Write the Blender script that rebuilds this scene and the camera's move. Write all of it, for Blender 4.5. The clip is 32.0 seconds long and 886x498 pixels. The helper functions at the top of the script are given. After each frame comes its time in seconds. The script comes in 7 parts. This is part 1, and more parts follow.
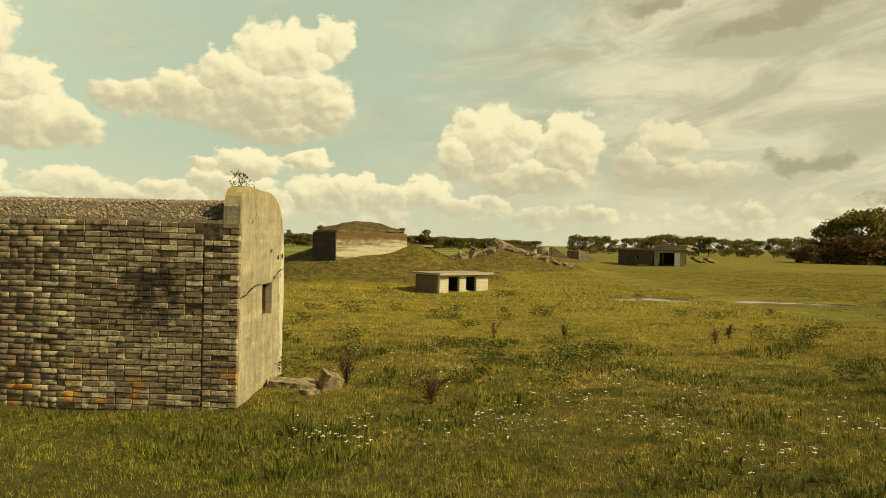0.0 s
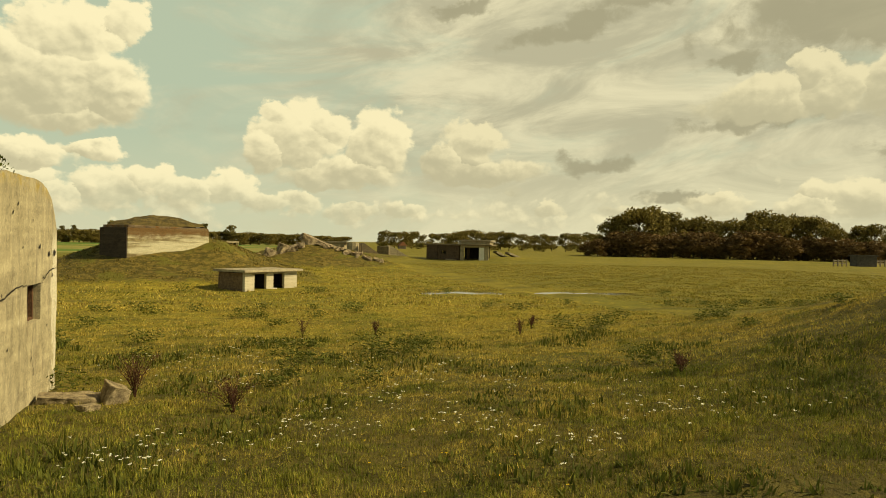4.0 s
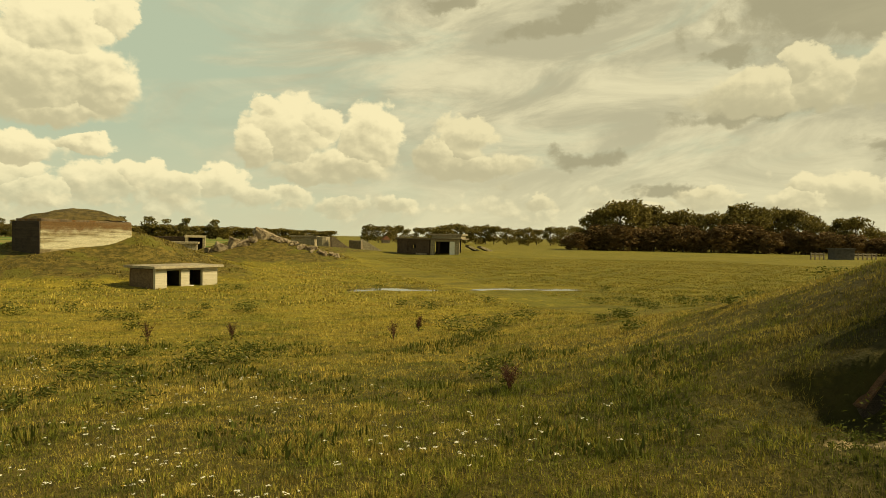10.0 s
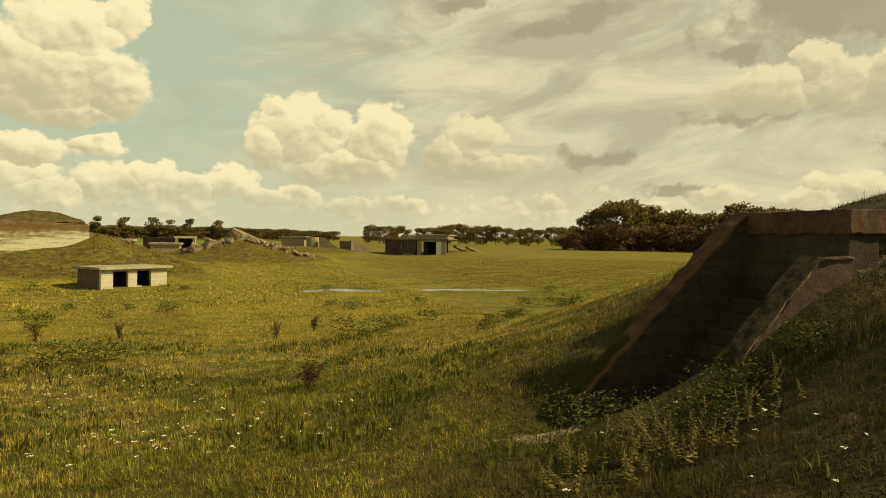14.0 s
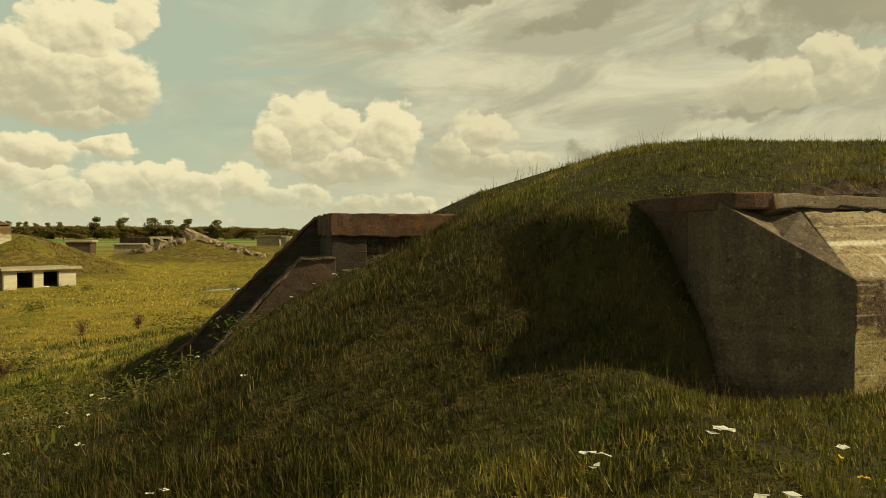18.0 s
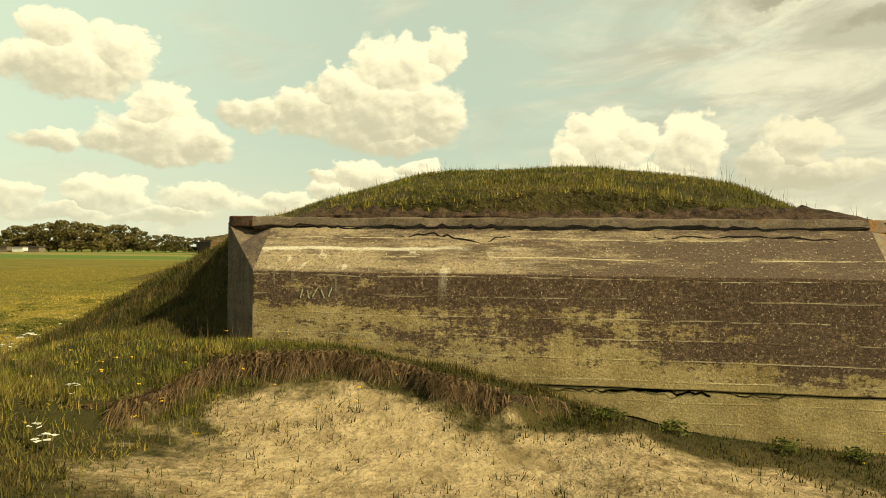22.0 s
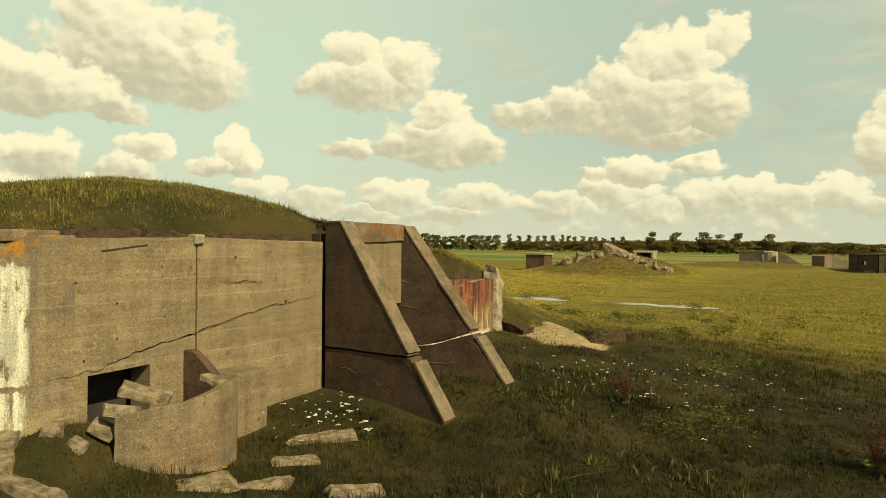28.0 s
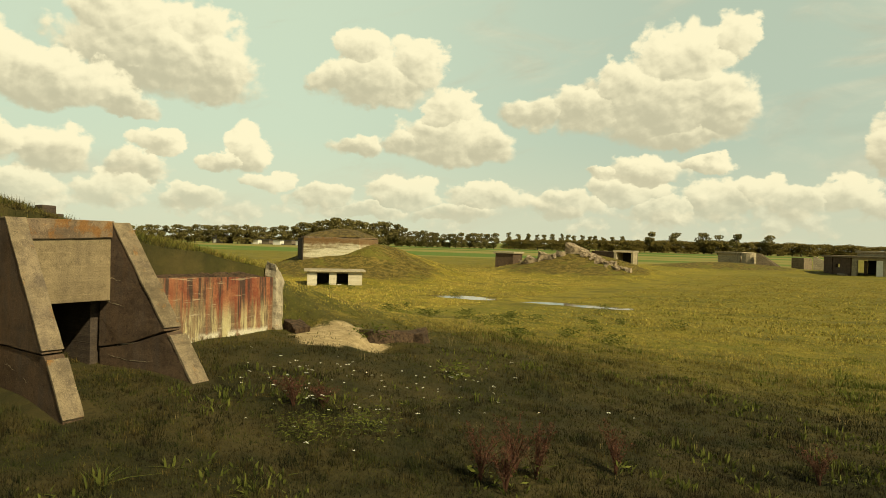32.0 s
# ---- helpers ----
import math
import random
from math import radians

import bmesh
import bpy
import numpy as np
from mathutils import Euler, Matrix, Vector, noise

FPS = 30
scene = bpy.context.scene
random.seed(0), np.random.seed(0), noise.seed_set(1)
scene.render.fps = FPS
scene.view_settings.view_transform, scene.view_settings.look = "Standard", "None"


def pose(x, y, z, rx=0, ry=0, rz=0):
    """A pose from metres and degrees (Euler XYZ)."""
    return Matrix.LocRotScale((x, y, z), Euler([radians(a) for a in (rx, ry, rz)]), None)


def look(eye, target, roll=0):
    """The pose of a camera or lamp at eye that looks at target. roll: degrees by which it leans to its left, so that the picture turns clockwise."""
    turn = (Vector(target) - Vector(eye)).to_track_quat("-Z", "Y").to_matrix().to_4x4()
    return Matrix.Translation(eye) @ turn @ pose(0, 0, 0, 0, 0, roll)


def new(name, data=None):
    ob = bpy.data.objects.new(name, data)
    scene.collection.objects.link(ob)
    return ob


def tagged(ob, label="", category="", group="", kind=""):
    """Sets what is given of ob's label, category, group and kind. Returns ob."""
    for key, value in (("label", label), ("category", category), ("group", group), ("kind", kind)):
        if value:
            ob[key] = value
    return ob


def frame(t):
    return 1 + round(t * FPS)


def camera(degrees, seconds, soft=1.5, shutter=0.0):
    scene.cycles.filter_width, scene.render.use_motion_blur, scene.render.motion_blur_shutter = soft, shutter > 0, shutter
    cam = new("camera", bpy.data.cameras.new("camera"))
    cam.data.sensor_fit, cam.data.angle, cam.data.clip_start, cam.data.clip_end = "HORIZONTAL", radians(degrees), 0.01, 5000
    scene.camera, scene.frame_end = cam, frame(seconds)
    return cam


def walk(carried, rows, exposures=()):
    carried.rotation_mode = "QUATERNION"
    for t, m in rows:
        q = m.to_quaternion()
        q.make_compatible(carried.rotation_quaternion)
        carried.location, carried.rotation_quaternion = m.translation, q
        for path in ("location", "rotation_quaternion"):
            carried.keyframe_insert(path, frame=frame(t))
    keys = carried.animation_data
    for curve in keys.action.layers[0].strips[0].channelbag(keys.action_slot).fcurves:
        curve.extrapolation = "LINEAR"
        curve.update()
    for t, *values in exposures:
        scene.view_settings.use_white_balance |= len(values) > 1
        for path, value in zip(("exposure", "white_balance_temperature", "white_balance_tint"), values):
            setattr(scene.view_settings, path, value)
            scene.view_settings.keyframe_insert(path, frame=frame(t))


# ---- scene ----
# The camera and its way
cam = camera(63.0, 32.0, 0.5)
PATH = [
    (0, (2.214, -0.654, 2.984), (2.233, 1.346, 2.968), 1.3),
    (0.5, (2.233, -0.735, 3.007), (2.302, 1.264, 2.991), 1.3),
    (1, (2.227, -0.809, 3.037), (2.368, 1.186, 3.022), 1.4),
    (1.5, (2.229, -0.893, 3.052), (2.462, 1.093, 3.039), 1.3),
    (2, (2.228, -0.684, 2.994), (2.546, 1.29, 2.984), 1.3),
    (2.5, (2.184, -0.586, 2.984), (2.573, 1.375, 2.974), 1.2),
    (3, (2.217, -0.437, 2.92), (2.673, 1.51, 2.909), 1.2),
    (3.5, (2.268, -0.243, 2.918), (2.769, 1.693, 2.905), 1.1),
    (5.5, (2.505, 0.825, 3.077), (3.09, 2.738, 3.053), 1.1),
    (6, (2.783, 1.136, 3.037), (3.363, 3.05, 3.014), 1.0),
    (6.5, (2.997, 1.212, 3.049), (3.577, 3.126, 3.024), 0.8),
    (7, (3.5, 1.312, 3.035), (4.077, 3.227, 3.009), 0.8),
    (7.5, (4.127, 1.349, 3.04), (4.701, 3.265, 3.013), 0.7),
    (8, (4.757, 1.343, 3.022), (5.325, 3.261, 2.994), 0.8),
    (8.5, (5.244, 1.307, 3.015), (5.808, 3.225, 2.985), 0.8),
    (9, (5.678, 1.299, 3.003), (6.239, 3.218, 2.973), 0.8),
    (9.5, (6.029, 1.288, 2.989), (6.587, 3.208, 2.958), 0.9),
    (10, (6.331, 1.282, 2.989), (6.887, 3.203, 2.956), 0.9),
    (10.5, (6.654, 1.223, 2.992), (7.207, 3.145, 2.959), 0.9),
    (11, (6.966, 1.138, 2.997), (7.516, 3.061, 2.963), 0.9),
    (11.5, (7.274, 0.921, 3.028), (7.821, 2.845, 2.994), 0.9),
    (12, (7.672, 0.717, 3.052), (8.217, 2.641, 3.018), 0.9),
    (12.5, (8.115, 0.516, 3.075), (8.657, 2.441, 3.04), 0.9),
    (13, (8.615, 0.334, 3.069), (9.153, 2.26, 3.034), 0.8),
    (13.5, (9.128, 0.169, 3.062), (9.663, 2.096, 3.03), 0.8),
    (14, (9.683, -0.104, 3.086), (10.214, 1.824, 3.053), 0.8),
    (14.5, (10.308, -0.254, 3.103), (10.836, 1.675, 3.07), 0.8),
    (16.5, (13.261, -1.653, 3.16), (13.774, 0.28, 3.13), 0.8),
    (17, (14.014, -1.877, 3.193), (14.524, 0.056, 3.157), 0.5),
    (17.5, (14.732, -2.185, 3.155), (15.24, -0.251, 3.129), 1.0),
    (18, (15.495, -2.472, 3.217), (16.002, -0.537, 3.177), 0.3),
    (18.5, (16.344, -2.833, 3.24), (16.846, -0.898, 3.198), 0.2),
    (19, (17.231, -3.095, 3.266), (17.718, -1.156, 3.221), 0.0),
    (19.5, (18.125, -3.458, 3.229), (18.568, -1.507, 3.201), 0.3),
    (20, (19.018, -3.825, 3.217), (19.399, -1.862, 3.192), 0.3),
    (20.5, (19.916, -4.267, 3.190), (20.16, -2.282, 3.184), 0.1),
    (21, (20.856, -4.724, 3.200), (20.875, -2.724, 3.190), 0.1),
    (21.5, (21.505, -5.203, 3.160), (21.35, -3.21, 3.166), 0.4),
    (22, (22.188, -5.7, 3.180), (21.896, -3.723, 3.180), 0.6),
    (22.5, (23.028, -5.976, 3.216), (22.608, -4.021, 3.215), 0.5),
    (23, (23.902, -6.056, 3.275), (23.355, -4.132, 3.264), 0.2),
    (23.5, (24.723, -6.078, 3.282), (24.084, -4.183, 3.273), 0.3),
    (24, (25.781, -5.889, 3.35), (25.026, -4.037, 3.326), 0.2),
    (24.5, (26.796, -5.638, 3.377), (25.947, -3.827, 3.354), 0.2),
    (25, (27.851, -5.302, 3.399), (26.934, -3.524, 3.376), 0.3),
    (25.5, (28.869, -4.887, 3.399), (27.908, -3.132, 3.378), 0.3),
    (26, (29.827, -4.387, 3.417), (28.844, -2.646, 3.396), 0.2),
    (26.5, (30.754, -3.859, 3.421), (29.767, -2.12, 3.401), 0.3),
    (28.5, (33.687, -1.712, 3.413), (32.7, 0.028, 3.398), 0.9),
    (29, (34.314, -1.335, 3.434), (33.325, 0.403, 3.417), 1.1),
    (29.5, (34.864, -1.015, 3.439), (33.876, 0.724, 3.423), 1.0),
    (30, (35.414, -0.732, 3.468), (34.426, 1.006, 3.45), 1.1),
    (30.5, (35.98, -0.454, 3.493), (34.987, 1.282, 3.474), 1.2),
    (31, (36.538, -0.162, 3.516), (35.541, 1.571, 3.495), 1.2),
    (31.5, (37.024, 0.187, 3.475), (36.021, 1.917, 3.458), 1.0),
    (32, (37.47, 0.542, 3.522), (36.465, 2.271, 3.501), 1.3),
]
EXPOSURES = [(0.0, 0.0, 9600, -4), (9.0, -0.05, 10300, -4), (14.0, -0.05, 10300, -4), (16.5, -0.22, 10000, -4), (18.0, -0.15, 9500, -3), (20.0, 0.12, 8900, -2), (22.0, 0.26, 8800, -2), (24.0, 0.14, 8700, -2), (26.0, 0.08, 8600, -2), (29.0, 0.05, 8600, -2), (32.0, 0.05, 8600, -2)]
walk(cam, [(t, look(eye, target, roll)) for t, eye, target, roll in PATH], EXPOSURES)

# ---------------------------------------------------------------- node helper
class Nodes:
    """Short hand for building node trees."""

    def __init__(self, tree):
        self.t = tree
        tree.nodes.clear()

    def add(self, kind):
        return self.t.nodes.new(kind)

    def put(self, socket, value):
        if isinstance(value, bpy.types.NodeSocket):
            self.t.links.new(value, socket)
        elif value is not None:
            if hasattr(socket.default_value, "__len__") and not hasattr(value, "__len__"):
                value = [value] * len(socket.default_value)
            if hasattr(value, "__len__") and len(value) == 3 and len(socket.default_value) == 4:
                value = (*value, 1)
            socket.default_value = value

    def math(self, op, a, b=None, c=None, clamp=False):
        n = self.add("ShaderNodeMath")
        n.operation, n.use_clamp = op, clamp
        for s, v in zip(n.inputs, (a, b, c)):
            self.put(s, v)
        return n.outputs[0]

    def vmath(self, op, a, b=None):
        n = self.add("ShaderNodeVectorMath")
        n.operation = op
        self.put(n.inputs[0], a)
        if b is not None:
            self.put(n.inputs[1], b)
        return n.outputs[0]

    def step(self, v, a, b, lo=0.0, hi=1.0):
        n = self.add("ShaderNodeMapRange")
        n.interpolation_type, n.clamp = "SMOOTHSTEP", True
        for s, x in zip(n.inputs, (v, a, b, lo, hi)):
            self.put(s, x)
        return n.outputs[0]

    def noise(self, vec, scale, detail=4.0, rough=0.55, warp=0.0):
        n = self.add("ShaderNodeTexNoise")
        self.put(n.inputs["Vector"], vec)
        n.inputs["Scale"].default_value, n.inputs["Detail"].default_value = scale, detail
        n.inputs["Roughness"].default_value, n.inputs["Distortion"].default_value = rough, warp
        return n.outputs["Fac"]

    def scaled(self, vec, s):
        return self.vmath("MULTIPLY", vec, s)

    def mix(self, fac, a, b, kind="MIX"):
        n = self.add("ShaderNodeMix")
        n.data_type, n.blend_type = "RGBA", kind
        self.put(n.inputs[0], fac)
        self.put(n.inputs[6], a)
        self.put(n.inputs[7], b)
        return n.outputs[2]

    def split(self, vec):
        n = self.add("ShaderNodeSeparateXYZ")
        self.put(n.inputs[0], vec)
        return n.outputs


# ---------------------------------------------------------------- sky, clouds and sun
SUN_AZ, SUN_EL = -19.0, 40.0          # degrees from +x towards +y, and up
SUN_WAY = Vector((math.cos(radians(SUN_EL)) * math.cos(radians(SUN_AZ)), math.cos(radians(SUN_EL)) * math.sin(radians(SUN_AZ)), math.sin(radians(SUN_EL))))
sun = new("sun", bpy.data.lights.new("sun", "SUN"))
sun.data.energy, sun.data.angle, sun.data.color = 5.0, radians(0.6), (1.0, 0.93, 0.80)
sun.matrix_world = look((0, 0, 60), Vector((0, 0, 60)) - SUN_WAY)

# cumulus clouds: base and top height, greyness, then puffs of bearing right of +y, height, half width, half height, all in degrees
CLOUDS = [
    (1.4, 5.4, 0.0, ((-55.4, 3.3, 3.0, 1.3), (-49.6, 2.8, 2.6, 1.0), (-44.1, 4.3, 2.1, 1.0), (-39.5, 3.2, 2.6, 1.0), (-33.2, 3.7, 3.2, 1.3), (-26.5, 3.4, 3.2, 1.2), (-60.6, 3.2, 3.0, 1.4), (-36.5, 2.2, 4.0, 0.8), (-29.6, 2.2, 4.2, 0.9))),
    (1.3, 5.6, 0.0, ((-20.6, 2.8, 3.0, 1.1), (-15.9, 4.4, 3.3, 1.3), (-13.6, 2.7, 2.6, 1.0), (-9.2, 3.7, 2.9, 1.6), (-6.6, 4.2, 1.9, 1.3), (-4.2, 3.4, 2.3, 1.3), (-1.3, 3.7, 2.1, 1.4), (1.6, 2.8, 2.4, 0.9), (4.0, 3.0, 2.2, 1.0), (8.4, 2.2, 2.6, 0.8), (12.4, 2.2, 1.7, 0.9))),
    (4.6, 7.3, 0.0, ((-14.6, 5.7, 3.4, 1.4), (-10.6, 6.2, 2.2, 0.6), (-18.0, 5.6, 1.5, 0.5))),
    (3.9, 7.9, 0.0, ((-58.8, 5.9, 2.5, 1.8), (-51.5, 6.9, 2.1, 1.0), (-53.0, 4.8, 2.3, 1.5), (-45.6, 6.8, 1.7, 1.6), (-47.2, 5.8, 1.6, 0.8), (-63.0, 6.4, 2.6, 1.6))),
    (5.5, 12.0, 0.0, ((-30.1, 7.8, 4.4, 2.3), (-30.2, 10.2, 2.1, 1.9), (-27.0, 7.4, 2.2, 1.7), (-33.4, 7.6, 1.8, 1.2), (-37.2, 7.4, 2.3, 0.8))),
    (9.6, 16.4, 0.0, ((-35.7, 12.0, 4.5, 2.4), (-36.7, 14.6, 2.0, 1.8), (-32.8, 13.6, 2.5, 2.0), (-39.2, 12.2, 1.7, 1.5))),
    (9.2, 18.4, 0.0, ((-52.0, 13.4, 6.6, 3.4), (-47.8, 11.8, 3.4, 2.3), (-54.4, 15.6, 3.7, 2.6), (-49.6, 14.8, 2.4, 1.9))),
    (8.1, 13.2, 0.0, ((-58.6, 10.2, 4.6, 2.2), (-63.4, 11.6, 4.0, 2.6), (-54.0, 9.4, 2.4, 1.1))),
    (6.8, 17.4, 0.0, ((-13.6, 10.6, 5.4, 3.4), (-12.1, 13.6, 3.5, 2.8), (-16.6, 12.0, 2.6, 2.1), (-8.3, 15.2, 1.7, 1.6), (-9.6, 10.2, 2.7, 2.9), (-19.2, 10.2, 3.4, 1.8), (-23.4, 10.2, 2.6, 1.2), (-12.0, 8.2, 4.2, 1.4))),
    (3.4, 11.2, 0.12, ((4.0, 8.0, 3.3, 2.8), (9.9, 7.6, 2.8, 2.8), (7.0, 5.0, 4.9, 1.6), (2.4, 9.6, 1.6, 1.3), (6.2, 8.8, 2.0, 1.6), (1.6, 6.6, 1.8, 1.6))),
    (4.3, 9.6, 0.55, ((17.4, 7.6, 2.3, 1.8), (18.4, 5.5, 4.5, 1.2), (15.4, 6.2, 1.7, 1.4), (20.4, 4.0, 2.6, 0.7))),
    (8.6, 14.4, 0.62, ((42.6, 12.4, 1.8, 1.6), (39.8, 10.4, 4.8, 1.9), (44.0, 10.8, 3.0, 2.0), (48.5, 10.8, 4.0, 2.6), (54.0, 11.0, 4.5, 3.0))),
    (1.6, 5.4, 0.35, ((45.3, 3.4, 3.0, 1.6), (41.8, 2.6, 2.4, 0.9), (36.4, 3.2, 3.0, 1.0), (30.8, 2.4, 3.0, 0.7), (23.6, 2.7, 1.6, 0.8), (49.0, 3.6, 2.6, 1.4))),
]
# flat grey cloudlets over the east, each with its slant
BARS = [(25.6, 16.5, 5.4, 1.1, 0.2), (31.0, 18.6, 5.0, 1.2, 0.1), (27.4, 6.2, 3.5, 0.9, 0.0), (44.0, 15.8, 8.5, 3.0, 0.05), (37.0, 13.4, 3.2, 0.9, 0.1), (38.0, 9.2, 5.0, 1.0, 0.05), (34.0, 3.8, 3.0, 0.6, 0.0), (52.0, 6.6, 8.0, 1.0, 0.0), (16.8, 17.8, 3.0, 0.7, 0.15)]

world = bpy.data.worlds.new("sky")
scene.world = world
world.use_nodes = True
w = Nodes(world.node_tree)
way = w.vmath("NORMALIZE", w.add("ShaderNodeTexCoord").outputs["Generated"])
wx, wy, wz = w.split(way)
bearing = w.math("MULTIPLY", w.math("ARCTAN2", wx, wy), 57.2958)
height = w.math("MULTIPLY", w.math("ARCSINE", wz), 57.2958)
flat = w.add("ShaderNodeCombineXYZ")
w.put(flat.inputs[0], bearing)
w.put(flat.inputs[1], w.math("MULTIPLY", height, 1.25))


def lump_at(dx, dy):
    """Billowing of the clouds, looked up a little off each way: round heads upon round heads, and frayed detail."""
    q = w.vmath("ADD", flat.outputs[0], (dx, dy, 0))
    wn = w.add("ShaderNodeTexNoise")
    w.put(wn.inputs["Vector"], q)
    wn.inputs["Scale"].default_value, wn.inputs["Detail"].default_value = 0.8, 5
    bent = w.vmath("ADD", q, w.vmath("MULTIPLY", w.vmath("ADD", wn.outputs["Color"], (-0.5, -0.5, -0.5)), (1.1, 1.1, 0)))
    total = w.math("MULTIPLY", w.math("SUBTRACT", w.noise(q, 0.30, 8, 0.6, 0.3), 0.5), 1.5)
    for scale, amount in ((0.42, 0.75), (0.95, 0.38), (2.1, 0.16)):
        v = w.add("ShaderNodeTexVoronoi")
        v.feature = "SMOOTH_F1"
        w.put(v.inputs["Vector"], bent)
        v.inputs["Scale"].default_value, v.inputs["Smoothness"].default_value = scale, 0.12
        total = w.math("ADD", total, w.math("MULTIPLY", w.math("SUBTRACT", 0.42, v.outputs["Distance"]), amount))
    return total


lump, lump_up = lump_at(0, 0), lump_at(0.30, 0.55)
relief = w.math("SUBTRACT", lump, lump_up)


# the puffs' outlines wander by some tenths of a degree
bend_big = w.add("ShaderNodeTexNoise")
w.put(bend_big.inputs["Vector"], flat.outputs[0])
bend_big.inputs["Scale"].default_value, bend_big.inputs["Detail"].default_value, bend_big.inputs["Roughness"].default_value = 0.34, 7, 0.58
bent_x, bent_y, _ = w.split(w.vmath("MULTIPLY", w.vmath("ADD", bend_big.outputs["Color"], (-0.5, -0.5, -0.5)), (4.2, 3.0, 0)))
puff_x, puff_y = w.math("ADD", bearing, bent_x), w.math("ADD", height, bent_y)


def puffs(rows):
    """The densest of some puffs along a way, and how far each one's surface turns to the sun, which stands high on the right."""
    body = lit = None
    for a, h, ww, hh in rows:
        u = w.math("MULTIPLY", w.math("SUBTRACT", puff_x, a), 1 / ww)
        v = w.math("MULTIPLY", w.math("SUBTRACT", puff_y, h), 1 / hh)
        d = w.math("SUBTRACT", 1.0, w.math("SQRT", w.math("ADD", w.math("MULTIPLY", u, u), w.math("MULTIPLY", v, v))))
        d = w.math("MAXIMUM", d, -1.2)
        turn = w.math("ADD", w.math("MULTIPLY", v, 0.42), w.math("MULTIPLY", u, 0.24))
        if body is None:
            body, lit = d, turn
        else:
            pick = w.step(w.math("SUBTRACT", d, body), -0.10, 0.10)
            lit = w.math("MULTIPLY_ADD", pick, w.math("SUBTRACT", turn, lit), lit)
            body = w.math("SMOOTH_MAX", body, d, 0.10)
    return body, lit


def bars_of(rows):
    body = None
    for a, h, ww, hh, slant in rows:
        dx = w.math("SUBTRACT", puff_x, a)
        u = w.math("MULTIPLY", dx, 1 / ww)
        v = w.math("MULTIPLY", w.math("SUBTRACT", w.math("SUBTRACT", puff_y, h), w.math("MULTIPLY", dx, slant)), 1 / hh)
        d = w.math("SUBTRACT", 1.0, w.math("SQRT", w.math("ADD", w.math("MULTIPLY", u, u), w.math("MULTIPLY", v, v))))
        d = w.math("MAXIMUM", d, -1.2)
        body = d if body is None else w.math("SMOOTH_MAX", body, d, 0.12)
    return body


sky = w.add("ShaderNodeTexSky")
sky.sky_type, sky.sun_disc, sky.sun_elevation, sky.sun_rotation = "NISHITA", False, radians(SUN_EL), radians(90 - SUN_AZ)
sky.air_density, sky.dust_density, sky.ozone_density = 1.0, 2.2, 1.2
air = w.mix(1.0, sky.outputs[0], (0.06, 0.06, 0.06), "MULTIPLY")
air = w.mix(w.step(height, 36.0, 18.0, 0.0, 0.82), air, w.mix(w.step(bearing, -10.0, -45.0), (0.56, 0.71, 0.71), (0.71, 0.89, 0.86)))
# thin high veil, thickest over the east
veil_map = w.add("ShaderNodeCombineXYZ")
w.put(veil_map.inputs[0], w.math("MULTIPLY", bearing, 0.35))
w.put(veil_map.inputs[1], w.math("ADD", w.math("MULTIPLY", height, 1.0), w.math("MULTIPLY", bearing, -0.10)))
veil = w.noise(veil_map.outputs[0], 0.20, 8, 0.60, 0.8)
east = w.step(bearing, -12.0, 22.0, 0.0, 0.36)
veil_fac = w.math("MULTIPLY", w.step(w.math("ADD", veil, east), 0.50, 0.86, 0.0, 0.92), w.math("MULTIPLY", w.step(height, 38.0, 20.0), w.step(bearing, 85.0, 55.0)))
veil_tone = w.step(w.noise(veil_map.outputs[0], 0.28, 8, 0.62, 0.6), 0.38, 0.66, 0.0, 1.0)
veil_col = w.mix(veil_tone, (0.52, 0.52, 0.49), (0.82, 0.81, 0.75))
col = w.mix(veil_fac, air, veil_col)
haze = w.step(height, 0.0, 9.0, 0.6, 0.0)
col = w.mix(haze, col, (0.74, 0.76, 0.70))
bars = w.math("ADD", bars_of(BARS), w.math("MULTIPLY", w.math("SUBTRACT", w.noise(flat.outputs[0], 0.35, 7, 0.62, 0.4), 0.5), 1.8))
col = w.mix(w.step(bars, -0.05, 0.50, 0.0, 0.85), col, (0.39, 0.39, 0.35))
# a hazy field of small cumulus along the horizon
low = w.math("ADD", w.math("MULTIPLY", lump, 0.9), w.math("MULTIPLY", w.math("SUBTRACT", w.noise(flat.outputs[0], 0.16, 6, 0.62), 0.5), 2.4))
low = w.math("ADD", low, w.math("SUBTRACT", 0.30, w.math("MULTIPLY", w.math("ABSOLUTE", w.math("SUBTRACT", height, 2.2)), 0.28)))
low_tone = w.step(w.math("ADD", w.math("MULTIPLY", relief, 0.9), w.math("MULTIPLY", height, 0.08)), -0.1, 0.65)
col = w.mix(w.step(low, 0.0, 0.40, 0.0, 0.6), col, w.mix(low_tone, (0.64, 0.64, 0.58), (0.96, 0.94, 0.84)))
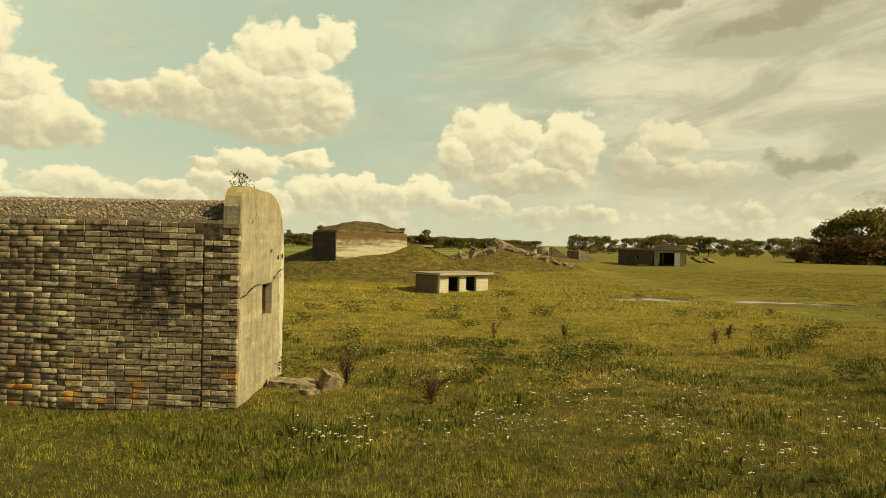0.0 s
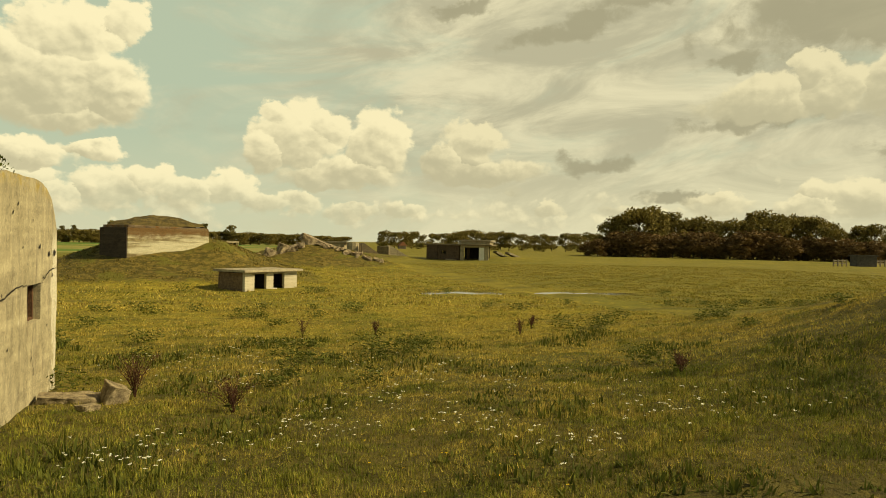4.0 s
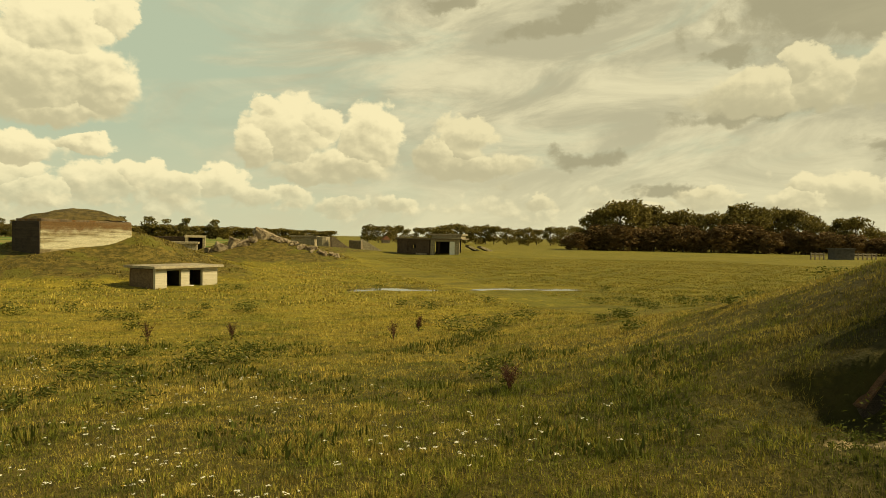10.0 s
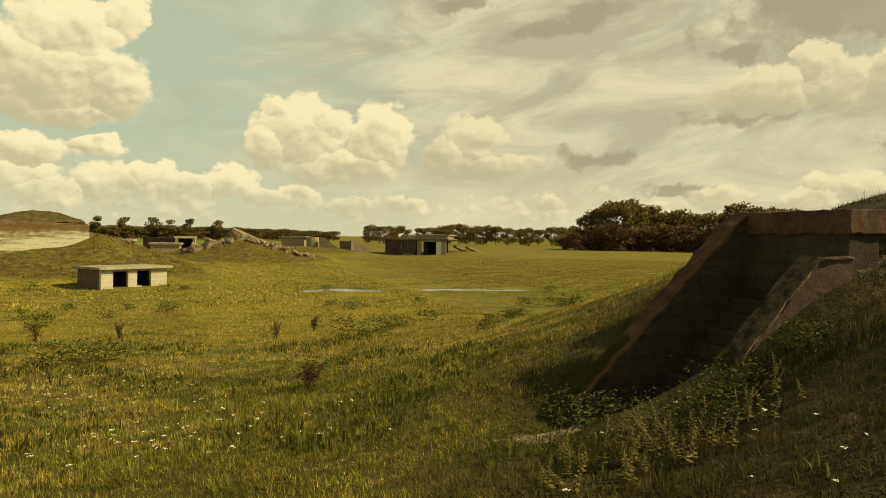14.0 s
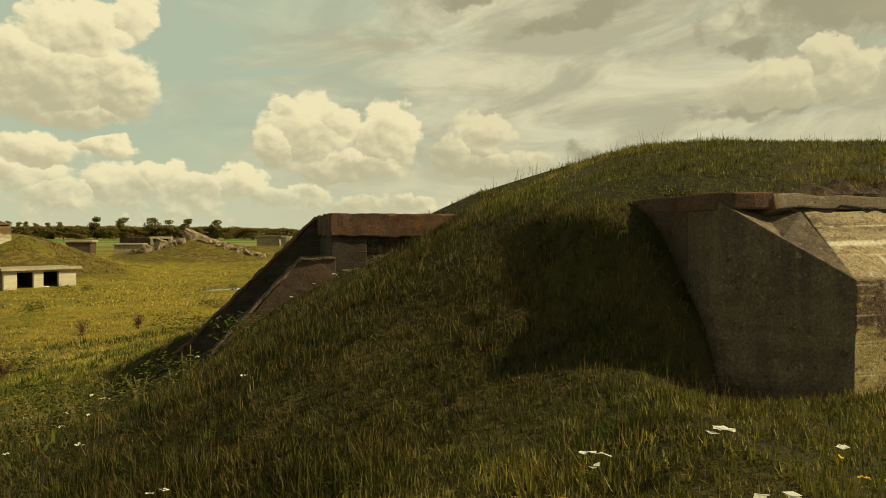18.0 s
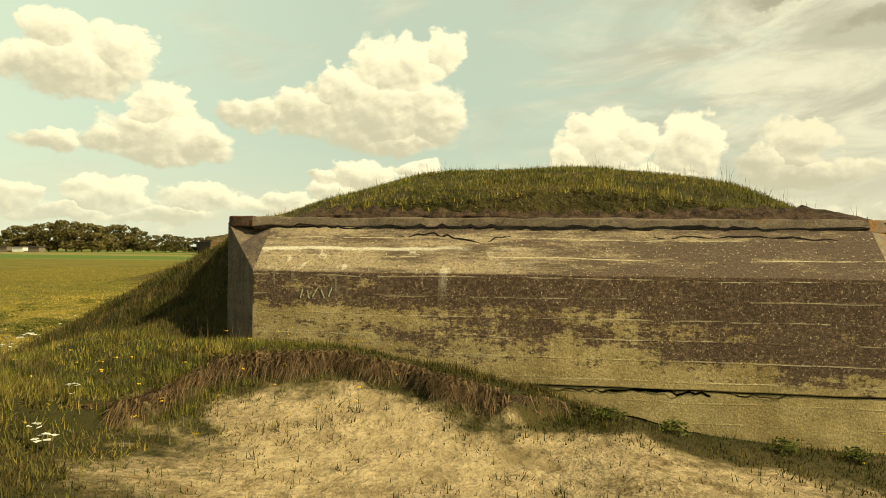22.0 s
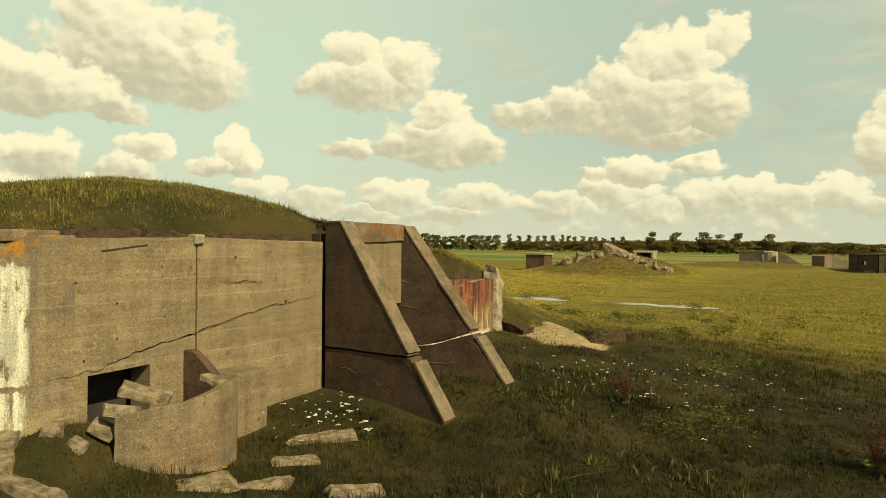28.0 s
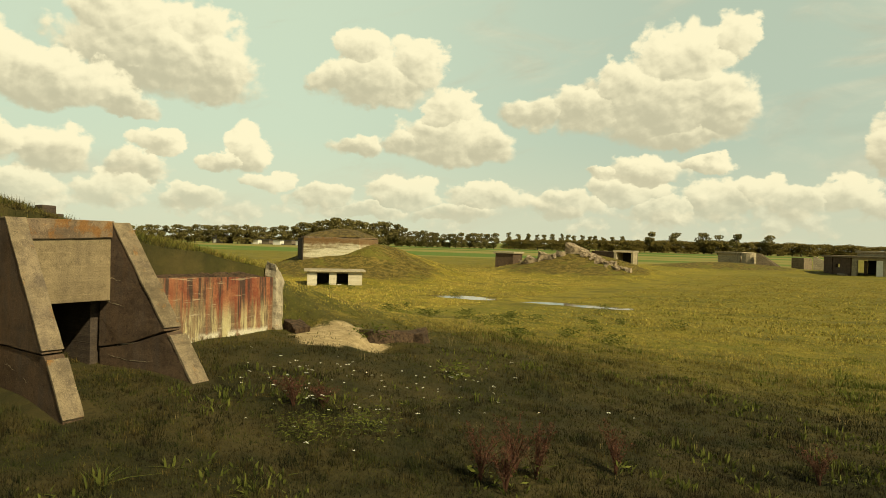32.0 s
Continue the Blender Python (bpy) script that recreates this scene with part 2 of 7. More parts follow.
for base, top, grey, rows in CLOUDS:
    lift = w.math("DIVIDE", w.math("SUBTRACT", puff_y, base), top - base)
    body, turn = puffs(rows)
    dens = w.math("ADD", w.math("ADD", body, 0.20), w.math("MULTIPLY", lump, w.step(lift, 0.0, 0.45, 0.22, 0.50)))
    dens = w.math("SUBTRACT", dens, w.step(lift, 0.16, -0.12, 0.0, 0.9))
    cover = w.step(dens, 0.0, w.step(lift, 0.05, 0.65, 0.50, 0.22))
    lit = w.math("ADD", w.math("ADD", w.math("MULTIPLY", lift, 0.52), w.math("MULTIPLY", turn, 0.62)), w.math("ADD", w.math("MULTIPLY", relief, 0.50), w.math("MULTIPLY", w.math("SUBTRACT", 0.7, dens), 0.22)))
    tone = w.step(lit, -0.10, 0.62)
    cloud = w.mix(tone, (0.58, 0.575, 0.51), (1.02, 0.985, 0.86))
    cloud = w.mix(w.math("MULTIPLY_ADD", w.math("MULTIPLY", tone, tone), -0.45 * grey, grey), cloud, (0.53, 0.53, 0.48))
    col = w.mix(w.math("MULTIPLY", cover, w.step(height, 0.6, 6.0, 0.50, 0.97)), col, cloud)
below = w.step(height, -1.5, 0.0)
col = w.mix(below, (0.16, 0.16, 0.08), col)
back = w.add("ShaderNodeBackground")
w.put(back.inputs[0], col)
back.inputs[1].default_value = 0.9
w.t.links.new(back.outputs[0], w.add("ShaderNodeOutputWorld").inputs[0])

# ---------------------------------------------------------------- materials
def material(name):
    m = bpy.data.materials.new(name)
    m.use_nodes = True
    return m, Nodes(m.node_tree)


def finish(n, color, rough=0.9, bump=None, strength=0.5, dist=0.02, spec=0.3, metal=0.0, through_light=0.0):
    b = n.add("ShaderNodeBsdfPrincipled")
    n.put(b.inputs["Base Color"], color)
    n.put(b.inputs["Roughness"], rough)
    n.put(b.inputs["Metallic"], metal)
    n.put(b.inputs["Specular IOR Level"], spec)
    if bump is not None:
        bp = n.add("ShaderNodeBump")
        bp.inputs["Strength"].default_value, bp.inputs["Distance"].default_value = strength, dist
        n.put(bp.inputs["Height"], bump)
        n.t.links.new(bp.outputs[0], b.inputs["Normal"])
    shader = b.outputs[0]
    if through_light:
        tr = n.add("ShaderNodeBsdfTranslucent")
        n.put(tr.inputs[0], color)
        ms = n.add("ShaderNodeMixShader")
        ms.inputs[0].default_value = through_light
        n.t.links.new(shader, ms.inputs[1])
        n.t.links.new(tr.outputs[0], ms.inputs[2])
        shader = ms.outputs[0]
    n.t.links.new(shader, n.add("ShaderNodeOutputMaterial").inputs[0])


def concrete(name, pale, dark, stain=(0.07, 0.055, 0.045), stain_amount=0.45, board=0.16, moss=0.0, extra=None, seed=0.0, rough_scale=1.0):
    """Weathered board-marked concrete: broad tone, streaks, pits, board lines, lichen."""
    m, n = material(name)
    p = n.vmath("ADD", n.add("ShaderNodeNewGeometry").outputs["Position"], (seed, seed * 0.7, 0))
    x, y, z = n.split(p)
    broad = n.noise(p, 0.55, 5, 0.6)
    mid = n.noise(p, 2.6, 6, 0.62)
    grain = n.noise(p, 38 * rough_scale, 4, 0.6)
    blot = n.noise(p, 1.9 * rough_scale + 0.3, 9, 0.72)
    pits = n.noise(p, 12 * rough_scale, 6, 0.75)
    streak = n.noise(n.scaled(p, (5.5, 5.5, 0.45)), 1.0, 5, 0.6)
    flatband = n.noise(n.scaled(p, (0.35, 0.35, 7.0)), 1.0, 4, 0.6)
    c = n.mix(n.step(broad, 0.32, 0.68), dark, pale)
    c = n.mix(n.step(blot, 0.46, 0.60, 0.0, 0.55), c, [v * 0.62 for v in dark])
    c = n.mix(n.step(blot, 0.46, 0.34, 0.0, 0.5), c, [v * 1.25 for v in pale])
    c = n.mix(n.step(n.math("ADD", mid, n.math("MULTIPLY", flatband, 0.6)), 0.66, 1.0, 0.0, 0.6), c, [v * 1.3 for v in pale])
    s = n.math("ADD", n.math("MULTIPLY", streak, 0.55), n.math("ADD", n.math("MULTIPLY", mid, 0.45), n.math("MULTIPLY", broad, 0.35)))
    c = n.mix(n.step(s, 0.62, 0.86, 0.0, stain_amount * 1.6), c, stain)
    c = n.mix(n.step(pits, 0.54, 0.68, 0.0, 0.65), c, [v * 0.42 for v in dark])
    c = n.mix(n.step(n.noise(p, 21 * rough_scale, 5, 0.72), 0.58, 0.68, 0.0, 0.6), c, [min(1, v * 1.7) for v in pale])
    bump = n.math("ADD", n.math("MULTIPLY", grain, 0.35), n.math("ADD", n.math("MULTIPLY", mid, 0.5), n.math("MULTIPLY", pits, -0.6)))
    if board:
        wave = n.math("ADD", n.math("DIVIDE", z, board), n.math("MULTIPLY", n.noise(n.scaled(p, (0.8, 0.8, 0.8)), 1.0, 3), 0.35))
        line = n.math("ABSOLUTE", n.math("SUBTRACT", n.math("FRACT", wave), 0.5))
        edge = n.math("MULTIPLY", n.step(line, 0.07, 0.0), n.step(n.noise(p, 1.7, 3), 0.42, 0.58))
        c = n.mix(n.math("MULTIPLY", edge, 0.5), c, [v * 1.45 for v in pale])
        bump = n.math("ADD", bump, n.math("MULTIPLY", edge, 0.15))
        plank = n.noise(n.scaled(p, (0.25, 0.25, 1.0 / board)), 1.0, 1)
        c = n.mix(n.step(plank, 0.38, 0.64, 0.0, 0.45), c, dark)
        c = n.mix(n.step(n.noise(n.scaled(p, (1.4, 1.4, 30)), 1.0, 5, 0.7), 0.52, 0.62, 0.0, 0.35), c, [v * 0.7 for v in dark])
    if moss:
        c = n.mix(n.step(n.math("ADD", n.noise(p, 3.4, 5, 0.65), n.math("MULTIPLY", grain, 0.2)), 0.72 - 0.25 * moss, 0.86 - 0.25 * moss, 0.0, 0.75), c, (0.22, 0.095, 0.022))
    if extra:
        c = extra(n, c, p, (x, y, z), mid, streak, grain)
    speck = n.step(n.noise(p, 58 * rough_scale, 4, 0.75), 0.36, 0.64, 0.72, 1.22)
    tint = n.add("ShaderNodeCombineXYZ")
    for k in range(3):
        n.put(tint.inputs[k], speck)
    c = n.mix(1.0, c, tint.outputs[0], "MULTIPLY")
    finish(n, c, 0.93, bump, 0.65, 0.02, 0.2)
    return m


def south_stains(n, c, p, xyz, mid, streak, grain):
    """The long wall: dark crust under the hip breaking up into bare sandy concrete low down, board seams, lime runs."""
    x, y, z = xyz
    level = n.noise(n.scaled(p, (0.55, 0.55, 2.6)), 1.9, 9, 0.74)
    fine = n.noise(n.scaled(p, (1, 1, 1.5)), 13, 7, 0.78)
    drip = n.noise(n.scaled(p, (4.0, 4.0, 0.45)), 1.0, 6, 0.66)
    tan = n.mix(n.step(n.noise(p, 1.6, 7, 0.68), 0.36, 0.64), (0.30, 0.217, 0.090), (0.45, 0.34, 0.156))
    tan = n.mix(n.math("MULTIPLY", n.step(fine, 0.55, 0.66, 0.0, 0.6), n.step(z, 1.84, 1.92, 0.35, 1.0)), tan, (0.19, 0.135, 0.065))
    dark = n.mix(n.step(n.noise(p, 24, 6, 0.8), 0.46, 0.64), (0.070, 0.042, 0.030), (0.185, 0.118, 0.074))
    depth = n.math("ADD", n.step(z, 1.95, 2.35, 0.10, 0.40), n.math("ADD", n.step(z, 2.56, 2.72, 0.0, 0.42), n.step(z, 1.90, 1.84, 0.0, -0.35)))
    depth = n.math("ADD", depth, n.math("ADD", n.step(x, 19.4, 21.2, -0.02, 0.08), n.math("MULTIPLY", n.step(x, 21.6, 24.2, 0.0, 0.24), n.step(z, 1.88, 2.0))))
    depth = n.math("ADD", depth, n.math("ADD", n.math("MULTIPLY", n.math("SUBTRACT", level, 0.5), 1.9), n.math("ADD", n.math("MULTIPLY", n.math("SUBTRACT", fine, 0.5), 1.5), n.math("MULTIPLY", n.math("SUBTRACT", drip, 0.5), 1.0))))
    c = n.mix(n.step(depth, 0.36, 0.62, 0.0, 0.94), tan, dark)
    # the hip: mottled brown with level pale scrapes and dark pits
    hipcol = n.mix(n.step(n.math("ADD", n.noise(n.scaled(p, (0.6, 0.6, 4.2)), 1.5, 10, 0.78), n.step(x, 25.0, 19.5, -0.05, 0.07)), 0.44, 0.60), (0.105, 0.074, 0.048), (0.35, 0.27, 0.155))
    hipcol = n.mix(n.step(n.noise(p, 30, 5, 0.75), 0.50, 0.62, 0.0, 0.65), hipcol, (0.085, 0.060, 0.042))
    c = n.mix(n.math("MULTIPLY", n.step(z, 2.93, 2.96), 0.95), c, hipcol)
    # lime along a level joint in the hip and running down from it
    seep = n.math("ADD", z, n.math("MULTIPLY", n.math("SUBTRACT", n.noise(p, 2.2, 5, 0.6), 0.5), 0.10))
    west = n.step(x, 22.4, 20.4)
    joint = n.math("MULTIPLY", n.math("MULTIPLY", n.step(seep, 3.155, 3.175), n.step(seep, 3.205, 3.185)), n.step(n.noise(n.scaled(p, (1.2, 1.2, 0.2)), 1.0, 4), 0.40, 0.52))
    runs = n.math("MULTIPLY", n.step(n.noise(n.scaled(p, (4.6, 4.6, 0.35)), 1.0, 5, 0.62), 0.55, 0.64), n.math("MULTIPLY", n.step(seep, 2.62, 2.98), n.step(seep, 3.20, 3.15)))
    c = n.mix(n.math("MULTIPLY", n.math("MAXIMUM", n.math("MULTIPLY", joint, 0.85), n.math("MULTIPLY", runs, 0.62)), west), c, (0.66, 0.59, 0.43))
    # pale seams between the boards, and pale grit showing through
    seam = n.math("FRACT", n.math("ADD", n.math("DIVIDE", z, 0.19), n.math("MULTIPLY", n.noise(n.scaled(p, (0.7, 0.7, 0.7)), 1.0, 4), 0.4)))
    seam = n.math("MULTIPLY", n.step(n.math("ABSOLUTE", n.math("SUBTRACT", seam, 0.5)), 0.050, 0.0), n.step(n.noise(n.scaled(p, (1.6, 1.6, 5.0)), 1.0, 6, 0.72), 0.46, 0.56))
    c = n.mix(n.math("MULTIPLY", seam, n.step(z, 1.80, 1.95, 0.15, 0.80)), c, (0.56, 0.46, 0.28))
    return n.mix(n.step(n.noise(p, 45, 3, 0.6), 0.63, 0.67, 0.0, 0.8), c, (0.50, 0.40, 0.25))


def lime_stains(n, c, p, xyz, mid, streak, grain):
    """Thick white lime on the corner face: a band under the roof, one run swerving off, a broad one, an arch between; drips below the joint."""
    x, y, z = xyz
    wob = n.math("MULTIPLY", n.math("SUBTRACT", n.noise(n.scaled(p, (1, 1, 0.75)), 4.2, 7, 0.68), 0.5), 1.05)
    u = n.math("ADD", n.math("DIVIDE", n.math("SUBTRACT", x, 25.25), 0.57), wob)

    def spot(v, mid_, half):
        return n.math("SUBTRACT", 1.0, n.math("DIVIDE", n.math("ABSOLUTE", n.math("SUBTRACT", v, mid_)), half))

    def span(a, b, soft=0.05):
        return n.math("MULTIPLY", n.step(z, a, a + soft), n.step(z, b, b - soft))

    zw = n.math("ADD", z, n.math("MULTIPLY", wob, 0.3))
    left = n.math("MULTIPLY", spot(u, n.step(z, 2.0, 3.0, 0.14, 0.36), 0.22), span(1.95, 3.14))
    right = n.math("MULTIPLY", spot(u, 0.82, 0.30), span(1.90, 3.14))
    band = n.math("MULTIPLY", spot(zw, 3.07, 0.12), n.step(u, 0.05, 0.2))
    arch = n.math("MULTIPLY", spot(n.math("ADD", zw, n.math("MULTIPLY", u, 0.12)), 2.68, 0.05), n.math("MULTIPLY", n.step(u, 0.22, 0.32), n.step(u, 0.75, 0.65)))
    drop = n.math("MULTIPLY", spot(u, 0.42, n.step(z, 1.85, 1.35, 0.05, 0.24)), span(1.0, 1.80))
    drop2 = n.math("MULTIPLY", spot(u, 0.02, n.step(z, 1.80, 1.50, 0.04, 0.14)), span(1.38, 1.82))
    sheet = n.math("MULTIPLY", n.math("MULTIPLY", spot(u, 0.80, 0.42), 0.55), span(1.45, 1.90))
    body = left
    for q in (right, band, arch, drop, drop2, sheet):
        body = n.math("MAXIMUM", body, q)
    fray = n.math("MULTIPLY", n.math("SUBTRACT", n.noise(n.scaled(p, (15.0, 15.0, 1.2)), 1.0, 7, 0.72), 0.5), 2.0)
    run = n.math("MULTIPLY", n.step(n.math("ADD", body, fray), 0.26, 0.62), n.step(x, 25.81, 25.79))
    c = n.mix(n.step(z, 1.75, 1.45, 0.0, 0.6), c, (0.42, 0.32, 0.16))
    crust = n.math("MULTIPLY", n.math("MULTIPLY", n.step(z, 1.80, 1.95), n.step(z, 3.05, 2.85)), n.step(x, 25.78, 25.66))
    c = n.mix(n.math("MULTIPLY", crust, n.step(n.noise(n.scaled(p, (1, 1, 1.6)), 3.5, 8, 0.75), 0.38, 0.55, 0.10, 0.75)), c, (0.13, 0.086, 0.052))
    c = n.mix(n.math("MULTIPLY", n.step(z, 3.20, 3.28), n.step(n.noise(p, 5, 7, 0.75), 0.48, 0.57)), c, (0.34, 0.16, 0.028))
    white = n.mix(n.step(n.noise(n.scaled(p, (9, 9, 1.2)), 1.0, 5, 0.6), 0.40, 0.62), (0.40, 0.39, 0.29), (0.68, 0.645, 0.50))
    return n.mix(n.math("MULTIPLY", run, 0.93), c, white)


def gable_stains(n, c, p, xyz, mid, streak, grain):
    """Ochre moss along the rounded top, pale scars at the far edge, a rusty run under the window."""
    x, y, z = xyz
    moss = n.math("MULTIPLY", n.step(n.math("ADD", z, n.math("MULTIPLY", mid, 0.5)), 3.85, 4.1), n.step(n.noise(p, 4, 6, 0.7), 0.42, 0.58))
    c = n.mix(n.math("MULTIPLY", moss, 0.8), c, (0.36, 0.25, 0.055))
    scar = n.math("MULTIPLY", n.step(n.math("ADD", n.noise(n.scaled(p, (1, 1, 0.5)), 1.8, 6, 0.7), n.step(y, 14.8 + 11.9, 15.4 + 11.9, -0.12, 0.10)), 0.54, 0.60), n.step(z, 3.2, 2.7))
    c = n.mix(n.math("MULTIPLY", scar, 0.7), c, (0.66, 0.60, 0.46))
    return n.mix(n.step(n.noise(n.scaled(p, (6, 6, 0.5)), 1.0, 5, 0.6), 0.60, 0.70, 0.0, 0.5), c, (0.17, 0.12, 0.075))


def red_stains(n, c, p, xyz, mid, streak, grain):
    """Rust-red and black runs from the top, paler and limy towards the foot."""
    x, y, z = xyz
    run = n.noise(n.scaled(p, (4.0, 4.0, 0.22)), 1.0, 6, 0.66)
    warm = n.math("ADD", run, n.math("ADD", n.step(y, 8.9, 11.4, -0.10, 0.08), n.step(z, 1.6, 2.5, -0.12, 0.05)))
    c = n.mix(n.step(warm, 0.42, 0.60, 0.0, 0.9), c, n.mix(n.step(mid, 0.4, 0.62), (0.20, 0.050, 0.026), (0.30, 0.115, 0.055)))
    run2 = n.noise(n.scaled(p, (7.0, 7.0, 0.35)), 1.0, 5, 0.65)
    c = n.mix(n.math("MULTIPLY", n.step(n.math("ADD", run2, n.step(z, 1.4, 2.6, -0.10, 0.06)), 0.52, 0.62), 0.88), c, (0.045, 0.034, 0.026))
    pale = n.math("MULTIPLY", n.step(n.noise(n.scaled(p, (5.0, 5.0, 0.5)), 1.0, 5, 0.65), 0.50, 0.60), n.step(z, 2.3, 1.6, 0.0, 0.8))
    c = n.mix(pale, c, (0.50, 0.43, 0.22))
    line = n.math("MULTIPLY", n.step(n.noise(n.scaled(p, (1.0, 1.0, 14)), 1.0, 6, 0.7), 0.60, 0.64), 0.5)
    c = n.mix(line, c, (0.46, 0.38, 0.25))
    return n.mix(n.math("MULTIPLY", n.step(n.math("ADD", z, n.math("MULTIPLY", mid, 0.3)), 1.72, 1.60), n.step(mid, 0.40, 0.52)), c, (0.56, 0.51, 0.38))


def upper_stains(n, c, p, xyz, mid, streak, grain):
    """Level bands of pale lime and brown on the bunker across the meadow, rusty under its eaves."""
    x, y, z = xyz
    band = n.noise(n.scaled(p, (0.22, 0.22, 3.4)), 1.0, 6, 0.7)
    c = n.mix(n.step(band, 0.42, 0.60), n.mix(n.step(mid, 0.4, 0.6), (0.20, 0.15, 0.075), (0.33, 0.26, 0.14)), (0.62, 0.55, 0.38))
    rust = n.step(n.math("ADD", z, n.math("MULTIPLY", n.noise(p, 1.1, 5, 0.65), 1.4)), 3.55, 4.0, 0.0, 0.9)
    return n.mix(rust, c, (0.17, 0.09, 0.035))


M_UPPER = concrete("concrete_upper_bunker", (0.46, 0.40, 0.26), (0.30, 0.25, 0.15), stain_amount=0.4, board=0, seed=29, rough_scale=0.4, extra=upper_stains)
M_SOUTH = concrete("concrete_long_wall", (0.33, 0.25, 0.135), (0.20, 0.15, 0.085), stain_amount=0.35, board=0.19, extra=south_stains)
M_LIME = concrete("concrete_corner", (0.27, 0.21, 0.13), (0.17, 0.13, 0.08), stain_amount=0.4, board=0.22, extra=lime_stains)
# darker copy of the end wall's concrete, cloud shade put into its colour
M_BASIN = concrete("concrete_basin", (0.235, 0.175, 0.10), (0.15, 0.11, 0.064), stain_amount=0.35, board=0, moss=0.06, seed=41)
M_END = concrete("concrete_end_wall", (0.285, 0.217, 0.122), (0.18, 0.135, 0.076), stain_amount=0.28, board=0.24)
# brown for the wing walls' sides, paler for their tops: shade and sun painted in
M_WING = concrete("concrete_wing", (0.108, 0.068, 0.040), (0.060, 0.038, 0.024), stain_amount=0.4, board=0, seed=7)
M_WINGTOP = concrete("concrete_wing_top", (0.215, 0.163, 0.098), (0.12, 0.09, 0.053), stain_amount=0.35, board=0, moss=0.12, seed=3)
M_RED = concrete("concrete_red_wall", (0.26, 0.18, 0.095), (0.15, 0.10, 0.055), stain_amount=0.5, board=0.2, extra=red_stains)
M_LICHEN = concrete("concrete_lichen", (0.24, 0.17, 0.10), (0.13, 0.09, 0.06), stain_amount=0.35, board=0, moss=0.55, seed=11)
M_LIP = concrete("concrete_roof_edge", (0.21, 0.16, 0.10), (0.115, 0.085, 0.055), stain_amount=0.4, board=0, moss=0.12, seed=8)
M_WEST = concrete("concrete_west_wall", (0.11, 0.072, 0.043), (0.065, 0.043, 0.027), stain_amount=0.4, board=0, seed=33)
# reddish lichen concrete in a darker copy, the west side's shade in its colour
M_CAP = concrete("concrete_shaded_red_cap", (0.15, 0.075, 0.042), (0.075, 0.042, 0.027), stain_amount=0.4, board=0, moss=0.25, seed=35)
M_DARK = concrete("concrete_dark", (0.085, 0.06, 0.04), (0.045, 0.033, 0.024), stain_amount=0.5, board=0.14, seed=5)
M_PALE = concrete("concrete_pale", (0.46, 0.40, 0.28), (0.33, 0.28, 0.19), stain_amount=0.35, board=0.2, seed=9, rough_scale=0.5)
M_FAR = concrete("concrete_far", (0.40, 0.33, 0.21), (0.27, 0.22, 0.14), stain_amount=0.4, board=0.35, seed=13, rough_scale=0.3)
M_GABLE = concrete("concrete_gable", (0.43, 0.365, 0.235), (0.30, 0.25, 0.155), stain_amount=0.3, board=0, seed=17, extra=gable_stains)
M_SLAB = concrete("concrete_slab", (0.40, 0.34, 0.23), (0.26, 0.21, 0.14), stain_amount=0.3, board=0, moss=0.2, seed=21)


def plain(name, a, b, scale=6.0, rough=0.9, strength=0.5, island=0.0, thru=0.0, random=0.0, dist=0.02):
    m, n = material(name)
    g = n.add("ShaderNodeNewGeometry")
    p = g.outputs["Position"]
    f = n.noise(p, scale, 5, 0.62)
    fac = n.step(f, 0.3, 0.7)
    if island:
        fac = n.math("ADD", n.math("MULTIPLY", fac, 1 - island), n.math("MULTIPLY", g.outputs["Random Per Island"], island))
    if random:
        fac = n.math("ADD", n.math("MULTIPLY", fac, 1 - random), n.math("MULTIPLY", n.add("ShaderNodeObjectInfo").outputs["Random"], random))
    finish(n, n.mix(fac, a, b), rough, n.noise(p, scale * 8, 3), strength, dist, 0.25, through_light=thru)
    return m


